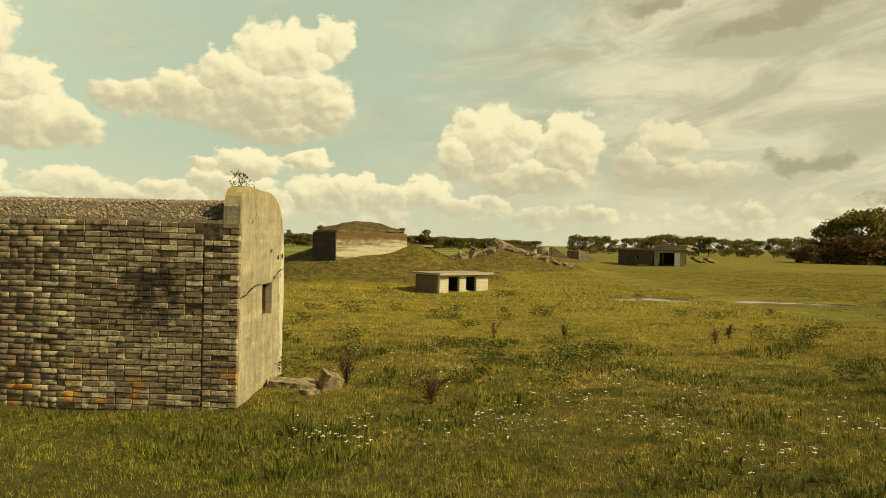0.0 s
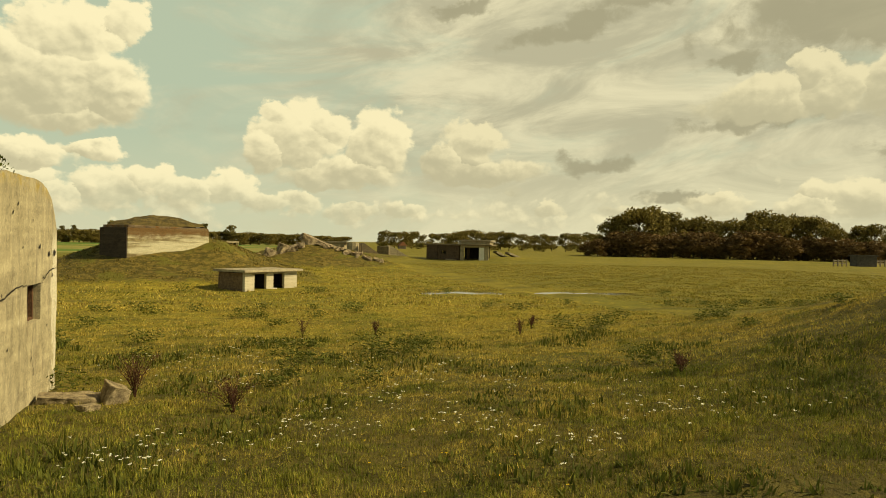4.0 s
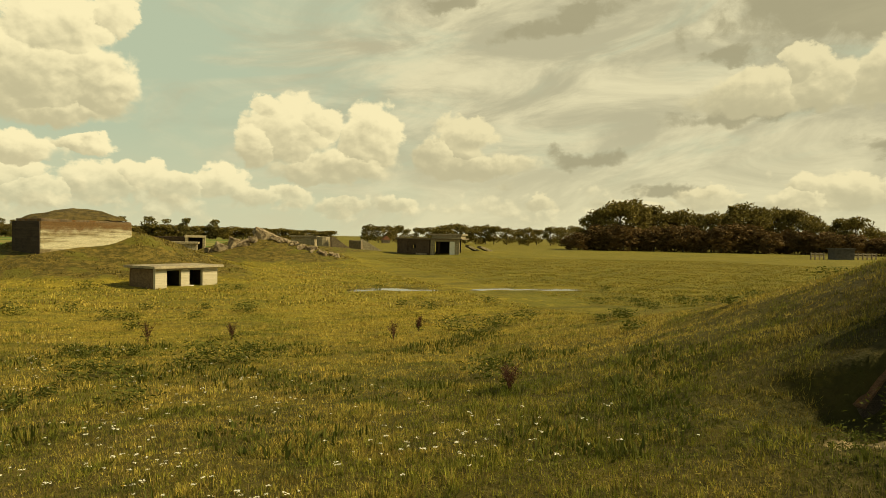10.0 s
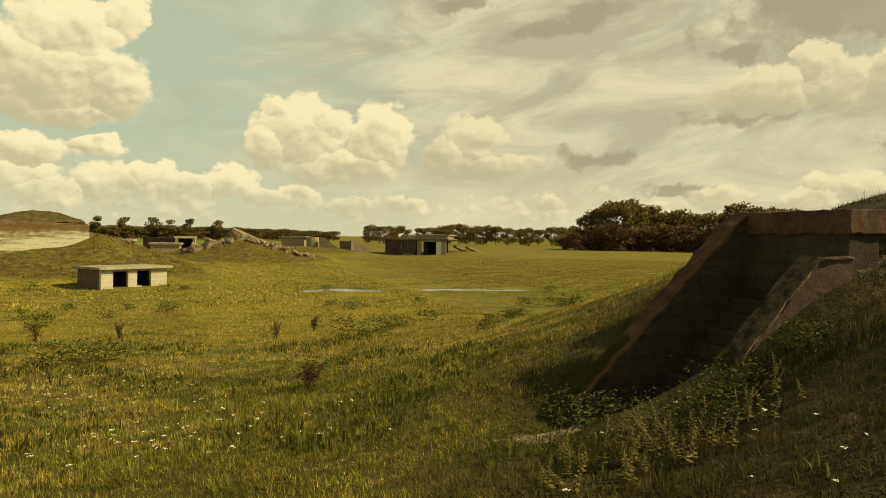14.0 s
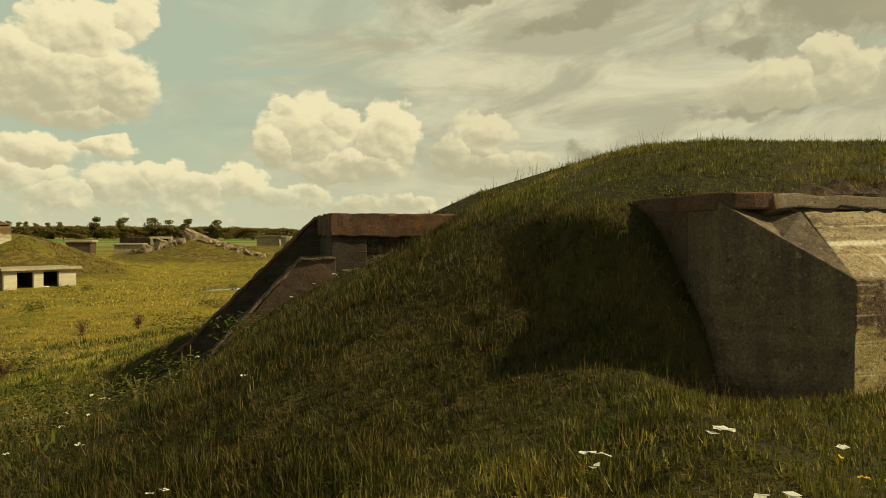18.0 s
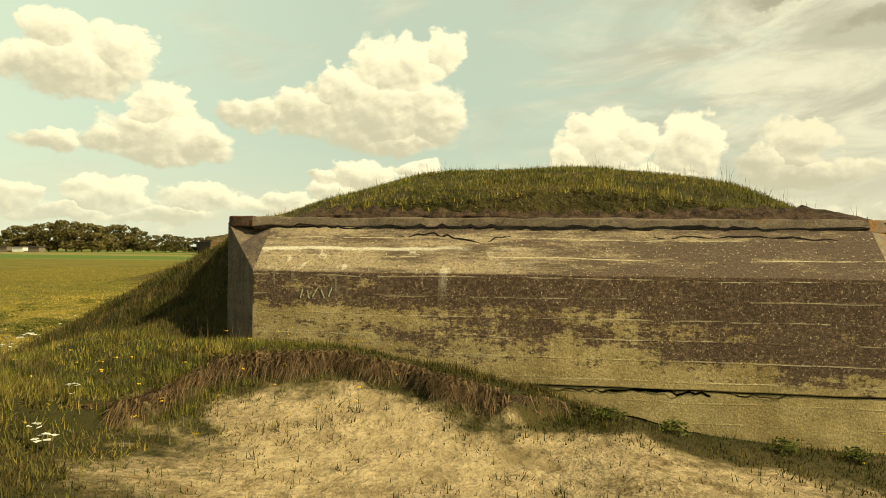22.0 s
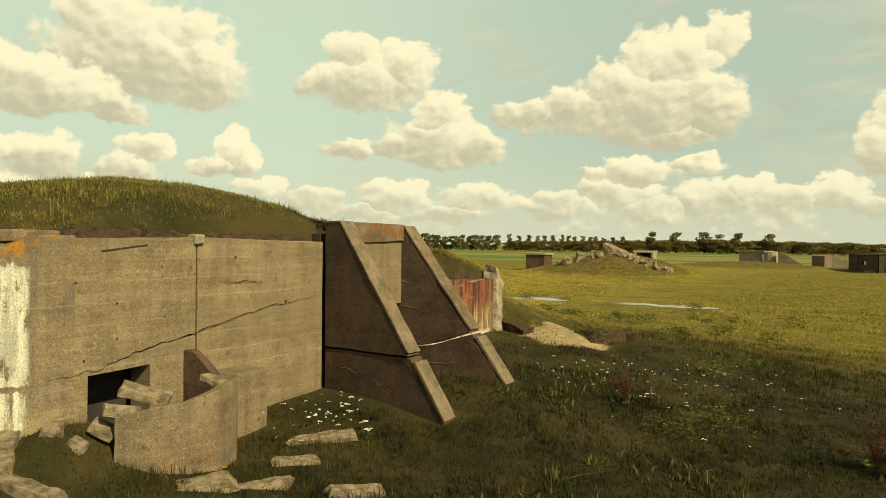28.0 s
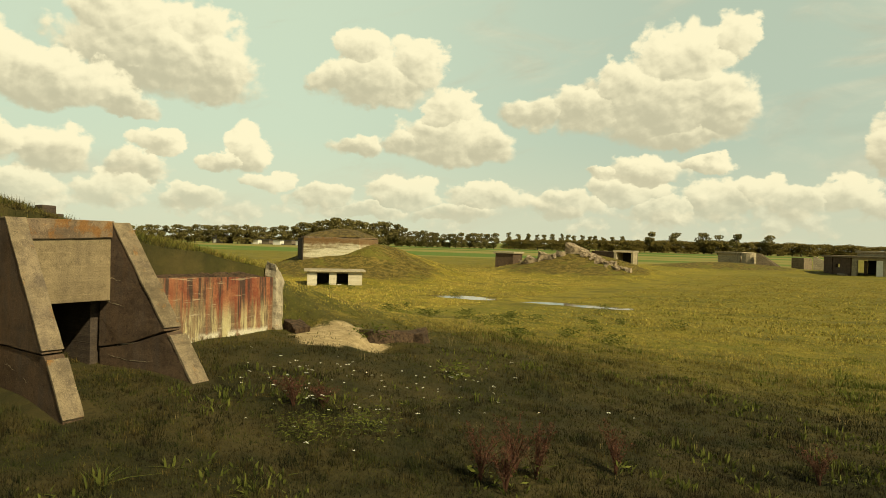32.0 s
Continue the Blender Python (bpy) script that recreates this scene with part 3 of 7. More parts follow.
def brick_material():
    m, n = material("block_masonry")
    g = n.add("ShaderNodeNewGeometry")
    p = g.outputs["Position"]
    r = n.math("FRACT", n.math("ADD", n.add("ShaderNodeObjectInfo").outputs["Random"], g.outputs["Random Per Island"]))
    c = n.mix(n.step(r, 0.1, 0.9), (0.23, 0.165, 0.10), (0.56, 0.45, 0.275))
    c = n.mix(n.step(n.math("FRACT", n.math("MULTIPLY", r, 5.7)), 0.70, 0.80, 0.0, 0.7), c, (0.17, 0.115, 0.085))
    c = n.mix(n.step(n.noise(p, 1.1, 6, 0.66), 0.47, 0.64, 0.0, 0.65), c, (0.19, 0.13, 0.09))
    px, py, pz = n.split(p)
    spot = n.math("SUBTRACT", 1.0, n.math("ADD", n.math("POWER", n.math("ABSOLUTE", n.math("DIVIDE", n.math("ADD", px, 2.65), 0.75)), 2.0), n.math("POWER", n.math("ABSOLUTE", n.math("DIVIDE", n.math("SUBTRACT", pz, 1.95), 0.75)), 2.0)))
    soot = n.math("ADD", n.noise(p, 2.4, 7, 0.7), n.math("ADD", n.math("MULTIPLY", r, 0.08), n.math("MULTIPLY", n.math("MAXIMUM", spot, -0.3), 0.16)))
    c = n.mix(n.step(soot, 0.60, 0.70, 0.0, 0.9), c, (0.030, 0.024, 0.02))
    c = n.mix(n.step(n.noise(p, 24, 5, 0.72), 0.48, 0.62, 0.0, 0.65), c, (0.11, 0.078, 0.050))
    c = n.mix(n.step(n.noise(p, 7, 6, 0.72), 0.52, 0.60, 0.0, 0.55), c, (0.085, 0.058, 0.042))
    low = n.step(n.split(p)[2], 1.15, 0.25)
    c = n.mix(n.math("MULTIPLY", low, n.step(n.noise(n.scaled(p, (1, 1, 2.2)), 2.1, 4, 0.6), 0.56, 0.63, 0.0, 0.9)), c, (0.50, 0.22, 0.035))
    finish(n, c, 0.95, n.noise(p, 45, 5, 0.65), 0.8, 0.02, 0.15)
    return m


M_RUBBLE = plain("reddish_rubble", (0.15, 0.105, 0.065), (0.50, 0.385, 0.24), 2.8, 0.95, 1.0, dist=0.15)
M_BRICK = brick_material()
M_MORTAR = plain("mortar", (0.035, 0.025, 0.017), (0.15, 0.11, 0.068), 9)
M_GRAVEL = plain("roof_gravel", (0.10, 0.075, 0.05), (0.42, 0.33, 0.22), 28, 0.95, 1.0, dist=0.06)
# near-black colour that stands in for shade inside openings, holes and cracks
M_VOID = plain("interior_shade", (0.03, 0.025, 0.02), (0.05, 0.042, 0.035), 5)
# brown brick for the shed's side and rear walls, darkened to paint their shade
M_SHADEBRICK = plain("shaded_brown_brick", (0.10, 0.062, 0.034), (0.24, 0.155, 0.085), 7, random=0.2)
M_SHEDBRICK = plain("pale_shed_brick", (0.42, 0.36, 0.25), (0.62, 0.55, 0.40), 3, island=0.5, random=0.4)
M_ROCK = plain("broken_concrete", (0.16, 0.118, 0.070), (0.50, 0.39, 0.235), 9, 0.95, 1.0, dist=0.05)
M_SOIL = plain("root_soil", (0.038, 0.024, 0.014), (0.15, 0.092, 0.05), 12, 0.95, 1.0, dist=0.05)
M_TRUNK = plain("bark", (0.05, 0.04, 0.03), (0.11, 0.09, 0.06), 9)
M_RUST = plain("rusty_iron", (0.07, 0.035, 0.02), (0.16, 0.08, 0.04), 20)
M_DOCK = plain("dock_seed_heads", (0.040, 0.017, 0.011), (0.135, 0.056, 0.030), 20, island=0.7, thru=0.1)
M_WEED = plain("weed_leaves", (0.038, 0.052, 0.010), (0.15, 0.155, 0.030), 3, island=0.6, thru=0.25)
M_WHITEF = plain("white_umbels", (0.72, 0.70, 0.58), (0.9, 0.88, 0.75), 20, island=0.6, thru=0.2)
M_YELLOWF = plain("yellow_petals", (0.75, 0.45, 0.03), (0.85, 0.6, 0.06), 20, island=0.6, thru=0.2)
M_STRAW = plain("straw", (0.16, 0.115, 0.045), (0.34, 0.26, 0.12), 3, island=0.7, thru=0.2)
M_TURF = plain("dry_turf", (0.06, 0.045, 0.016), (0.17, 0.12, 0.04), 2.5, 0.95, 1.0, dist=0.1)
M_LEAF = plain("tree_leaves", (0.07, 0.060, 0.016), (0.27, 0.20, 0.055), 0.35, island=0.45, thru=0.2)
M_LEAF3 = plain("reddish_undergrowth", (0.075, 0.045, 0.018), (0.20, 0.12, 0.045), 0.35, island=0.45, thru=0.2)
M_LEAF2 = plain("poplar_leaves", (0.10, 0.088, 0.030), (0.22, 0.175, 0.06), 0.3, island=0.4, thru=0.25)
M_PAINT = plain("faded_green_paint", (0.26, 0.26, 0.15), (0.42, 0.43, 0.27), 30)
M_WHITE = plain("white_paint", (0.66, 0.63, 0.55), (0.8, 0.77, 0.68), 2)
M_ROOFDARK = plain("dark_roof", (0.05, 0.045, 0.04), (0.10, 0.09, 0.08), 3)
M_REDROOF = plain("red_tile_roof", (0.20, 0.08, 0.045), (0.30, 0.13, 0.07), 3)
M_WOOD = plain("grey_timber", (0.12, 0.095, 0.065), (0.24, 0.19, 0.13), 8)


def water_material():
    m, n = material("still_water")
    p = n.add("ShaderNodeNewGeometry").outputs["Position"]
    finish(n, (0.05, 0.05, 0.035), 0.06, n.noise(p, 3.0, 3), 0.08, 0.02, 0.6)
    return m


M_WATER = water_material()


# worn places: middle and half widths of the pit before the long wall, the saddle in the north-east, the foot of the west steps
SAND = ((22.4, -1.0, 3.6, 1.6), (20.5, -0.1, 1.2, 0.85), (27.35, 13.5, 0.95, 1.5), (12.75, 7.35, 0.60, 0.70))


def sand_mask(n, x, y, p):
    """How far the turf is worn off."""
    wob = n.math("MULTIPLY", n.math("SUBTRACT", n.noise(p, 1.4, 6, 0.66), 0.5), 2.2)

    def oval(cx, cy, rx, ry):
        u = n.math("DIVIDE", n.math("SUBTRACT", x, cx), rx)
        v = n.math("DIVIDE", n.math("SUBTRACT", y, cy), ry)
        return n.math("SUBTRACT", 1.0, n.math("ADD", n.math("MULTIPLY", u, u), n.math("MULTIPLY", v, v)))

    d = oval(*SAND[0])
    for o in SAND[1:]:
        d = n.math("MAXIMUM", d, oval(*o))
    return n.math("ADD", d, wob)


def heath_mask(n, x, y):
    """The rough brown sward on the mounds across the meadow."""
    d = None
    for cx, cy, rx, ry in ((-3.0, 50.5, 11.0, 6.6), (9.5, 77.0, 9.0, 6.5), (18.0, 122.0, 12.0, 6.0)):
        u = n.math("DIVIDE", n.math("SUBTRACT", x, cx), rx)
        v = n.math("DIVIDE", n.math("SUBTRACT", y, cy), ry)
        o = n.math("SUBTRACT", 1.0, n.math("ADD", n.math("MULTIPLY", u, u), n.math("MULTIPLY", v, v)))
        d = o if d is None else n.math("MAXIMUM", d, o)
    return d


def ground_material():
    m, n = material("meadow_ground")
    p = n.add("ShaderNodeNewGeometry").outputs["Position"]
    x, y, z = n.split(p)
    a = n.noise(p, 0.11, 5, 0.6)
    b = n.noise(p, 0.7, 5, 0.6)
    nearby = n.step(y, 28.0, 10.0)
    dry = n.mix(nearby, (0.30, 0.225, 0.034), (0.17, 0.125, 0.026))
    lush = n.mix(nearby, (0.17, 0.15, 0.022), (0.075, 0.072, 0.014))
    c = n.mix(n.step(a, 0.35, 0.65), lush, dry)
    c = n.mix(n.step(b, 0.4, 0.7, 0.0, 0.6), c, n.mix(nearby, (0.21, 0.175, 0.028), (0.085, 0.076, 0.016)))
    c = n.mix(n.step(n.noise(p, 4, 8, 0.78), 0.47, 0.60, 0.0, 0.75), c, n.mix(nearby, (0.105, 0.09, 0.018), (0.035, 0.03, 0.010)))
    c = n.mix(n.step(n.noise(n.scaled(p, (1, 0.5, 1)), 2.2, 8, 0.75), 0.53, 0.63, 0.0, 0.7), c, n.mix(nearby, (0.40, 0.30, 0.05), (0.24, 0.175, 0.035)))
    patch = n.math("MULTIPLY", n.step(n.noise(n.scaled(p, (0.55, 1.5, 0)), 0.30, 6, 0.68), 0.49, 0.60, 0.0, 0.6), n.step(y, 110.0, 60.0))
    c = n.mix(patch, c, (0.085, 0.070, 0.016))
    olive = n.math("MAXIMUM", n.math("MULTIPLY", n.step(n.math("ADD", x, n.math("MULTIPLY", b, 8.0)), 18.0, 30.0, 0.0, 0.45), n.step(y, 16.0, 26.0)), n.step(n.math("ADD", x, n.math("MULTIPLY", a, 8.0)), 0.0, -6.0, 0.0, 0.5))
    c = n.mix(olive, c, n.mix(n.step(n.noise(n.scaled(p, (1, 2.5, 1)), 0.25, 6, 0.65), 0.42, 0.6), (0.075, 0.078, 0.015), (0.17, 0.14, 0.032)))
    # far farmland in strips
    far = n.step(y, 135.0, 150.0)
    strip = n.noise(n.scaled(p, (0.002, 0.016, 0.0)), 1.0, 2)
    land = n.mix(n.step(strip, 0.47, 0.50), (0.10, 0.16, 0.028), (0.24, 0.20, 0.06))
    west = n.math("MULTIPLY", far, n.step(x, 40.0, 20.0))
    c = n.mix(west, c, land)
    # shade over the turf round the mound, painted into the ground colour
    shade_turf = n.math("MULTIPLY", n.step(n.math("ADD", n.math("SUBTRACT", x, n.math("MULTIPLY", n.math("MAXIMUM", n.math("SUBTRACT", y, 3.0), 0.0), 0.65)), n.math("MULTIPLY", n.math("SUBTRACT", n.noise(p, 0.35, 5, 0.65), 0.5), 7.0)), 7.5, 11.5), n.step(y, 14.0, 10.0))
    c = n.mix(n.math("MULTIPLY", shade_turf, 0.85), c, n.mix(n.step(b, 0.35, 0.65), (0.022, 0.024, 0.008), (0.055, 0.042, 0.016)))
    # cloud shade over the eastern foreground, painted dark into the ground
    east_shade = n.math("MULTIPLY", n.step(x, 24.0, 29.0), n.step(n.math("ADD", y, n.math("MULTIPLY", n.noise(p, 0.4, 4), 8.0)), 30.0, 16.0, 0.0, 0.88))
    c = n.mix(east_shade, c, n.mix(n.step(b, 0.35, 0.65), (0.010, 0.012, 0.004), (0.026, 0.021, 0.008)))
    heath = n.step(n.math("ADD", heath_mask(n, x, y), n.math("MULTIPLY", n.math("SUBTRACT", n.noise(p, 0.5, 6, 0.68), 0.5), 1.3)), -0.05, 0.35, 0.0, 0.9)
    rough = n.mix(n.step(n.noise(n.scaled(p, (1, 1, 2)), 2.2, 7, 0.72), 0.42, 0.60), (0.062, 0.050, 0.014), (0.185, 0.13, 0.036))
    c = n.mix(heath, c, n.mix(n.step(n.noise(p, 0.6, 4), 0.5, 0.62), rough, (0.12, 0.108, 0.022)))
    sand = n.step(sand_mask(n, x, y, p), 0.05, 0.55)
    grit = n.mix(n.step(n.noise(p, 5, 6, 0.65), 0.35, 0.65), (0.29, 0.215, 0.11), (0.44, 0.335, 0.18))
    clean = n.math("MULTIPLY", n.step(n.math("SUBTRACT", x, n.math("MULTIPLY", y, 0.8)), 22.6, 21.0), n.step(y, -1.3, -0.7))
    grit = n.mix(n.math("MULTIPLY", n.step(n.noise(p, 1.7, 9, 0.76), 0.49, 0.58, 0.0, 0.8), n.math("SUBTRACT", 1.0, n.math("MULTIPLY", clean, 0.8))), grit, (0.15, 0.105, 0.045))
    grit = n.mix(n.step(n.noise(p, 16, 5, 0.7), 0.58, 0.66, 0.0, 0.6), grit, (0.14, 0.095, 0.045))
    # shade beneath the blades, painted into the near ground as a darker tone
    blade_shade = n.math("MULTIPLY", n.step(y, 17.0, 11.0), n.step(y, -40.0, -20.0))
    c = n.mix(n.math("MULTIPLY", blade_shade, 0.45), c, n.mix(n.step(b, 0.35, 0.65), (0.035, 0.032, 0.010), (0.085, 0.065, 0.022)))
    c = n.mix(sand, c, grit)
    bump = n.math("ADD", n.noise(p, 12, 5, 0.65), n.math("MULTIPLY", n.noise(p, 2.5, 5, 0.6), 2.0))
    finish(n, c, 0.95, bump, 0.9, 0.06, 0.15)
    return m


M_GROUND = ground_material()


def grass_material():
    m, n = material("grass_blades")
    g = n.add("ShaderNodeNewGeometry")
    p = g.outputs["Position"]
    r = g.outputs["Random Per Island"]
    r2 = n.math("FRACT", n.math("MULTIPLY", r, 7.31))
    x, y, z = n.split(p)
    big = n.noise(n.scaled(p, (1, 1.3, 0)), 0.22, 5, 0.62)
    small = n.noise(n.scaled(p, (1, 1, 0)), 1.4, 5, 0.66)
    dry = n.math("ADD", n.math("MULTIPLY", big, 0.85), n.math("ADD", n.math("MULTIPLY", small, 0.75), n.math("MULTIPLY", n.math("SUBTRACT", r2, 0.5), 0.30)))
    dry = n.math("ADD", n.math("ADD", dry, n.math("MULTIPLY", n.step(x, 4.0, -1.0), n.step(y, 22.0, 14.0, 0.0, -0.14))), n.math("ADD", n.step(y, 8.0, 17.0, -0.02, 0.17), n.math("ADD", n.step(y, 31.0, 36.0, 0.0, -0.07), n.step(y, 50.0, 66.0, 0.0, 0.10))))
    fac = n.step(dry, 0.70, 0.96)
    lush = n.mix(r, (0.085, 0.095, 0.016), (0.32, 0.30, 0.050))
    straw = n.mix(r, (0.32, 0.232, 0.050), (0.58, 0.44, 0.12))
    c = n.mix(fac, lush, straw)
    c = n.mix(n.step(r2, 0.86, 0.96, 0.0, 0.75), c, (0.17, 0.105, 0.042))
    olive = n.math("MULTIPLY", n.step(n.math("ADD", x, n.math("MULTIPLY", small, 8.0)), 18.0, 30.0, 0.0, 0.50), n.step(y, 16.0, 26.0))
    olive = n.math("MAXIMUM", olive, n.step(n.math("ADD", x, n.math("MULTIPLY", big, 8.0)), 0.0, -6.0, 0.0, 0.55))
    c = n.mix(olive, c, n.mix(r, (0.085, 0.085, 0.016), (0.27, 0.225, 0.050)))
    # darker leafy clumps
    clump = n.step(n.noise(n.scaled(p, (0.8, 1.3, 0)), 0.75, 6, 0.70), 0.51, 0.58)
    c = n.mix(n.math("MULTIPLY", clump, n.step(y, 33.0, 27.0, 0.0, 0.85)), c, n.mix(r, (0.042, 0.060, 0.010), (0.19, 0.205, 0.034)))
    # rough brown sward on the far mounds
    heath = n.step(n.math("ADD", heath_mask(n, x, y), n.math("MULTIPLY", n.math("SUBTRACT", n.noise(p, 0.5, 6, 0.68), 0.5), 1.3)), -0.05, 0.35, 0.0, 0.85)
    c = n.mix(heath, c, n.mix(r, (0.055, 0.046, 0.012), (0.22, 0.16, 0.042)))
    # dark green turf round the big mound, darkened further to paint in cloud shade
    mound_shade = n.math("MULTIPLY", n.step(n.math("ADD", n.math("SUBTRACT", x, n.math("MULTIPLY", n.math("MAXIMUM", n.math("SUBTRACT", y, 3.0), 0.0), 0.65)), n.math("MULTIPLY", n.math("SUBTRACT", n.noise(p, 0.35, 5, 0.65), 0.5), 7.0)), 7.5, 11.5), n.math("ADD", n.step(y, 14.0, 8.0), n.math("MULTIPLY", n.step(x, 25.0, 28.0), n.step(y, 24.0, 13.0)), clamp=True))
    # the painted shade is held back on the sunlit crest and the west lawn
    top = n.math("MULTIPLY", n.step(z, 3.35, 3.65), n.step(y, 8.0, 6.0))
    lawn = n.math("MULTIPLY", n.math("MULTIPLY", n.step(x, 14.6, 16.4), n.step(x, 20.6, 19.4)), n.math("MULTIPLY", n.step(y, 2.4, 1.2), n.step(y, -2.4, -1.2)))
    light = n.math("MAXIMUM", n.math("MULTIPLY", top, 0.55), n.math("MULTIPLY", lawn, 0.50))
    mound_shade = n.math("MULTIPLY", mound_shade, n.math("SUBTRACT", 1.0, light))
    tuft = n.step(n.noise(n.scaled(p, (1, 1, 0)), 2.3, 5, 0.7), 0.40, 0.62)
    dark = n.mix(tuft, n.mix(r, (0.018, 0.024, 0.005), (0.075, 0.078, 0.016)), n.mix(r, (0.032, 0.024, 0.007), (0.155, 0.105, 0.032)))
    c = n.mix(n.math("MULTIPLY", mound_shade, 0.92), c, dark)
    # the same eastern cloud shade, painted into the blades and deepened farther east
    east_shade = n.math("MULTIPLY", n.step(x, 24.0, 29.0), n.step(n.math("ADD", y, n.math("MULTIPLY", n.noise(p, 0.4, 4), 8.0)), 30.0, 16.0, 0.0, 0.96))
    c = n.mix(east_shade, c, n.mix(tuft, n.mix(r, (0.009, 0.014, 0.002), (0.052, 0.058, 0.011)), n.mix(r, (0.016, 0.013, 0.004), (0.092, 0.064, 0.019))))
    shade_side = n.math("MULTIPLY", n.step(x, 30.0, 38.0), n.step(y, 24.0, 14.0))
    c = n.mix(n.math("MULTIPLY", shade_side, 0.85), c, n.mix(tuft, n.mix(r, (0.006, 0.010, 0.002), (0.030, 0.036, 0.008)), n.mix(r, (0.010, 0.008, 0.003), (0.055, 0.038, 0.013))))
    tone = n.step(n.noise(n.scaled(p, (1, 1, 0.3)), 6.5, 4, 0.65), 0.34, 0.66, 0.55, 1.45)
    # noise mottles the darkened eastern grass: lighter tufts, hollows painted dark
    hollow = n.step(n.noise(n.scaled(p, (1, 1, 0)), 1.3, 5, 0.66), 0.42, 0.58, 0.40, 1.15)
    tone = n.math("MULTIPLY", tone, n.math("MULTIPLY_ADD", n.math("SUBTRACT", hollow, 1.0), east_shade, 1.0))
    tint = n.add("ShaderNodeCombineXYZ")
    for k in range(3):
        n.put(tint.inputs[k], tone)
    c = n.mix(1.0, c, tint.outputs[0], "MULTIPLY")
    finish(n, c, 0.75, None, spec=0.2, through_light=0.22)
    return m


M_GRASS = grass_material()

# ---------------------------------------------------------------- building helpers
def part(name, bm, mat, parent=None, label="", smooth=False):
    """One bmesh becomes one mesh object, under a thing or part where given."""
    me = bpy.data.meshes.new(name)
    bm.normal_update()
    bm.to_mesh(me)
    bm.free()
    me.materials.append(mat)
    if smooth:
        me.polygons.foreach_set("use_smooth", [True] * len(me.polygons))
    ob = new(name, me)
    if parent is not None:
        ob.parent = parent
        ob.matrix_parent_inverse = parent.matrix_world.inverted() if parent.matrix_basis == Matrix.Identity(4) else parent.matrix_basis.inverted()
    if label:
        tagged(ob, label)
    return ob


def thing(name, place, label, category, group="", kind=""):
    """An Empty at the base of a thing."""
    ob = new(name)
    ob.empty_display_size = 0.2
    ob.location = place
    ob.matrix_basis = Matrix.Translation(place)
    return tagged(ob, label, category, group, kind)


def prism(bm, foot, z0, z1):
    """An upright prism over the plan polygon foot; z0, z1: heights, or one per corner."""
    k = len(foot)
    z0 = [z0] * k if not hasattr(z0, "__len__") else z0
    z1 = [z1] * k if not hasattr(z1, "__len__") else z1
    lo = [bm.verts.new((x, y, z)) for (x, y), z in zip(foot, z0)]
    hi = [bm.verts.new((x, y, z)) for (x, y), z in zip(foot, z1)]
    faces = [bm.faces.new(lo[::-1]), bm.faces.new(hi)]
    for i in range(k):
        faces.append(bm.faces.new((lo[i], lo[(i + 1) % k], hi[(i + 1) % k], hi[i])))
    return faces


def slab(bm, side, axis, a, b):
    """A polygon drawn in an upright plane and pushed along axis ('x': side holds (y, z); 'y': side holds (x, z)) from a to b."""
    put = (lambda u, v, d: (d, u, v)) if axis == "x" else (lambda u, v, d: (u, d, v))
    lo = [bm.verts.new(put(u, v, a)) for u, v in side]
    hi = [bm.verts.new(put(u, v, b)) for u, v in side]
    k = len(side)
    faces = [bm.faces.new(lo[::-1]), bm.faces.new(hi)]
    for i in range(k):
        faces.append(bm.faces.new((lo[i], lo[(i + 1) % k], hi[(i + 1) % k], hi[i])))
    return faces


def box(bm, x0, x1, y0, y1, z0, z1):
    return prism(bm, ((x0, y0), (x1, y0), (x1, y1), (x0, y1)), z0, z1)


def worn(bm, cut=0.25, rough=0.012, bevel=0.02, scale=2.5):
    """Soften the edges, then cut long faces and let the surface wander, as old concrete does."""
    bmesh.ops.recalc_face_normals(bm, faces=bm.faces)
    if bevel:
        bmesh.ops.bevel(bm, geom=list(bm.edges), offset=bevel, segments=2, profile=0.6, affect="EDGES", clamp_overlap=True)
    for _ in range(5):
        long = [e for e in bm.edges if e.calc_length() > cut * 1.8]
        if not long:
            break
        bmesh.ops.subdivide_edges(bm, edges=long, cuts=1, use_grid_fill=True)
    bmesh.ops.triangulate(bm, faces=[f for f in bm.faces if len(f.verts) > 4])
    for v in bm.verts:
        q = v.co * scale
        v.co += Vector((noise.noise(q), noise.noise(q + Vector((9, 3, 1))), noise.noise(q + Vector((2, 8, 5))))) * rough
    return bm


def from_arrays(name, verts, faces, mat, parent=None, smooth=False):
    """A mesh out of numpy arrays: verts (n, 3), faces (m, 3 or 4)."""
    me = bpy.data.meshes.new(name)
    k = faces.shape[1]
    me.vertices.add(len(verts))
    me.vertices.foreach_set("co", verts.astype(np.float32).ravel())
    me.loops.add(faces.size)
    me.loops.foreach_set("vertex_index", faces.astype(np.int32).ravel())
    me.polygons.add(len(faces))
    me.polygons.foreach_set("loop_start", np.arange(0, faces.size, k, dtype=np.int32))
    if smooth:
        me.polygons.foreach_set("use_smooth", np.ones(len(faces), dtype=bool))
    me.update(calc_edges=True)
    me.materials.append(mat)
    ob = new(name, me)
    if parent is not None:
        ob.parent = parent
        ob.matrix_parent_inverse = parent.matrix_basis.inverted()
    return ob


# ---------------------------------------------------------------- the lie of the land
def ease(v, a, b):
    u = np.clip((v - a) / (b - a), 0, 1)
    return u * u * (3 - 2 * u)


def bump2(x, y, cx, cy, rx, ry, p=2.0):
    return np.exp(-np.abs((x - cx) / rx) ** p - np.abs((y - cy) / ry) ** p)


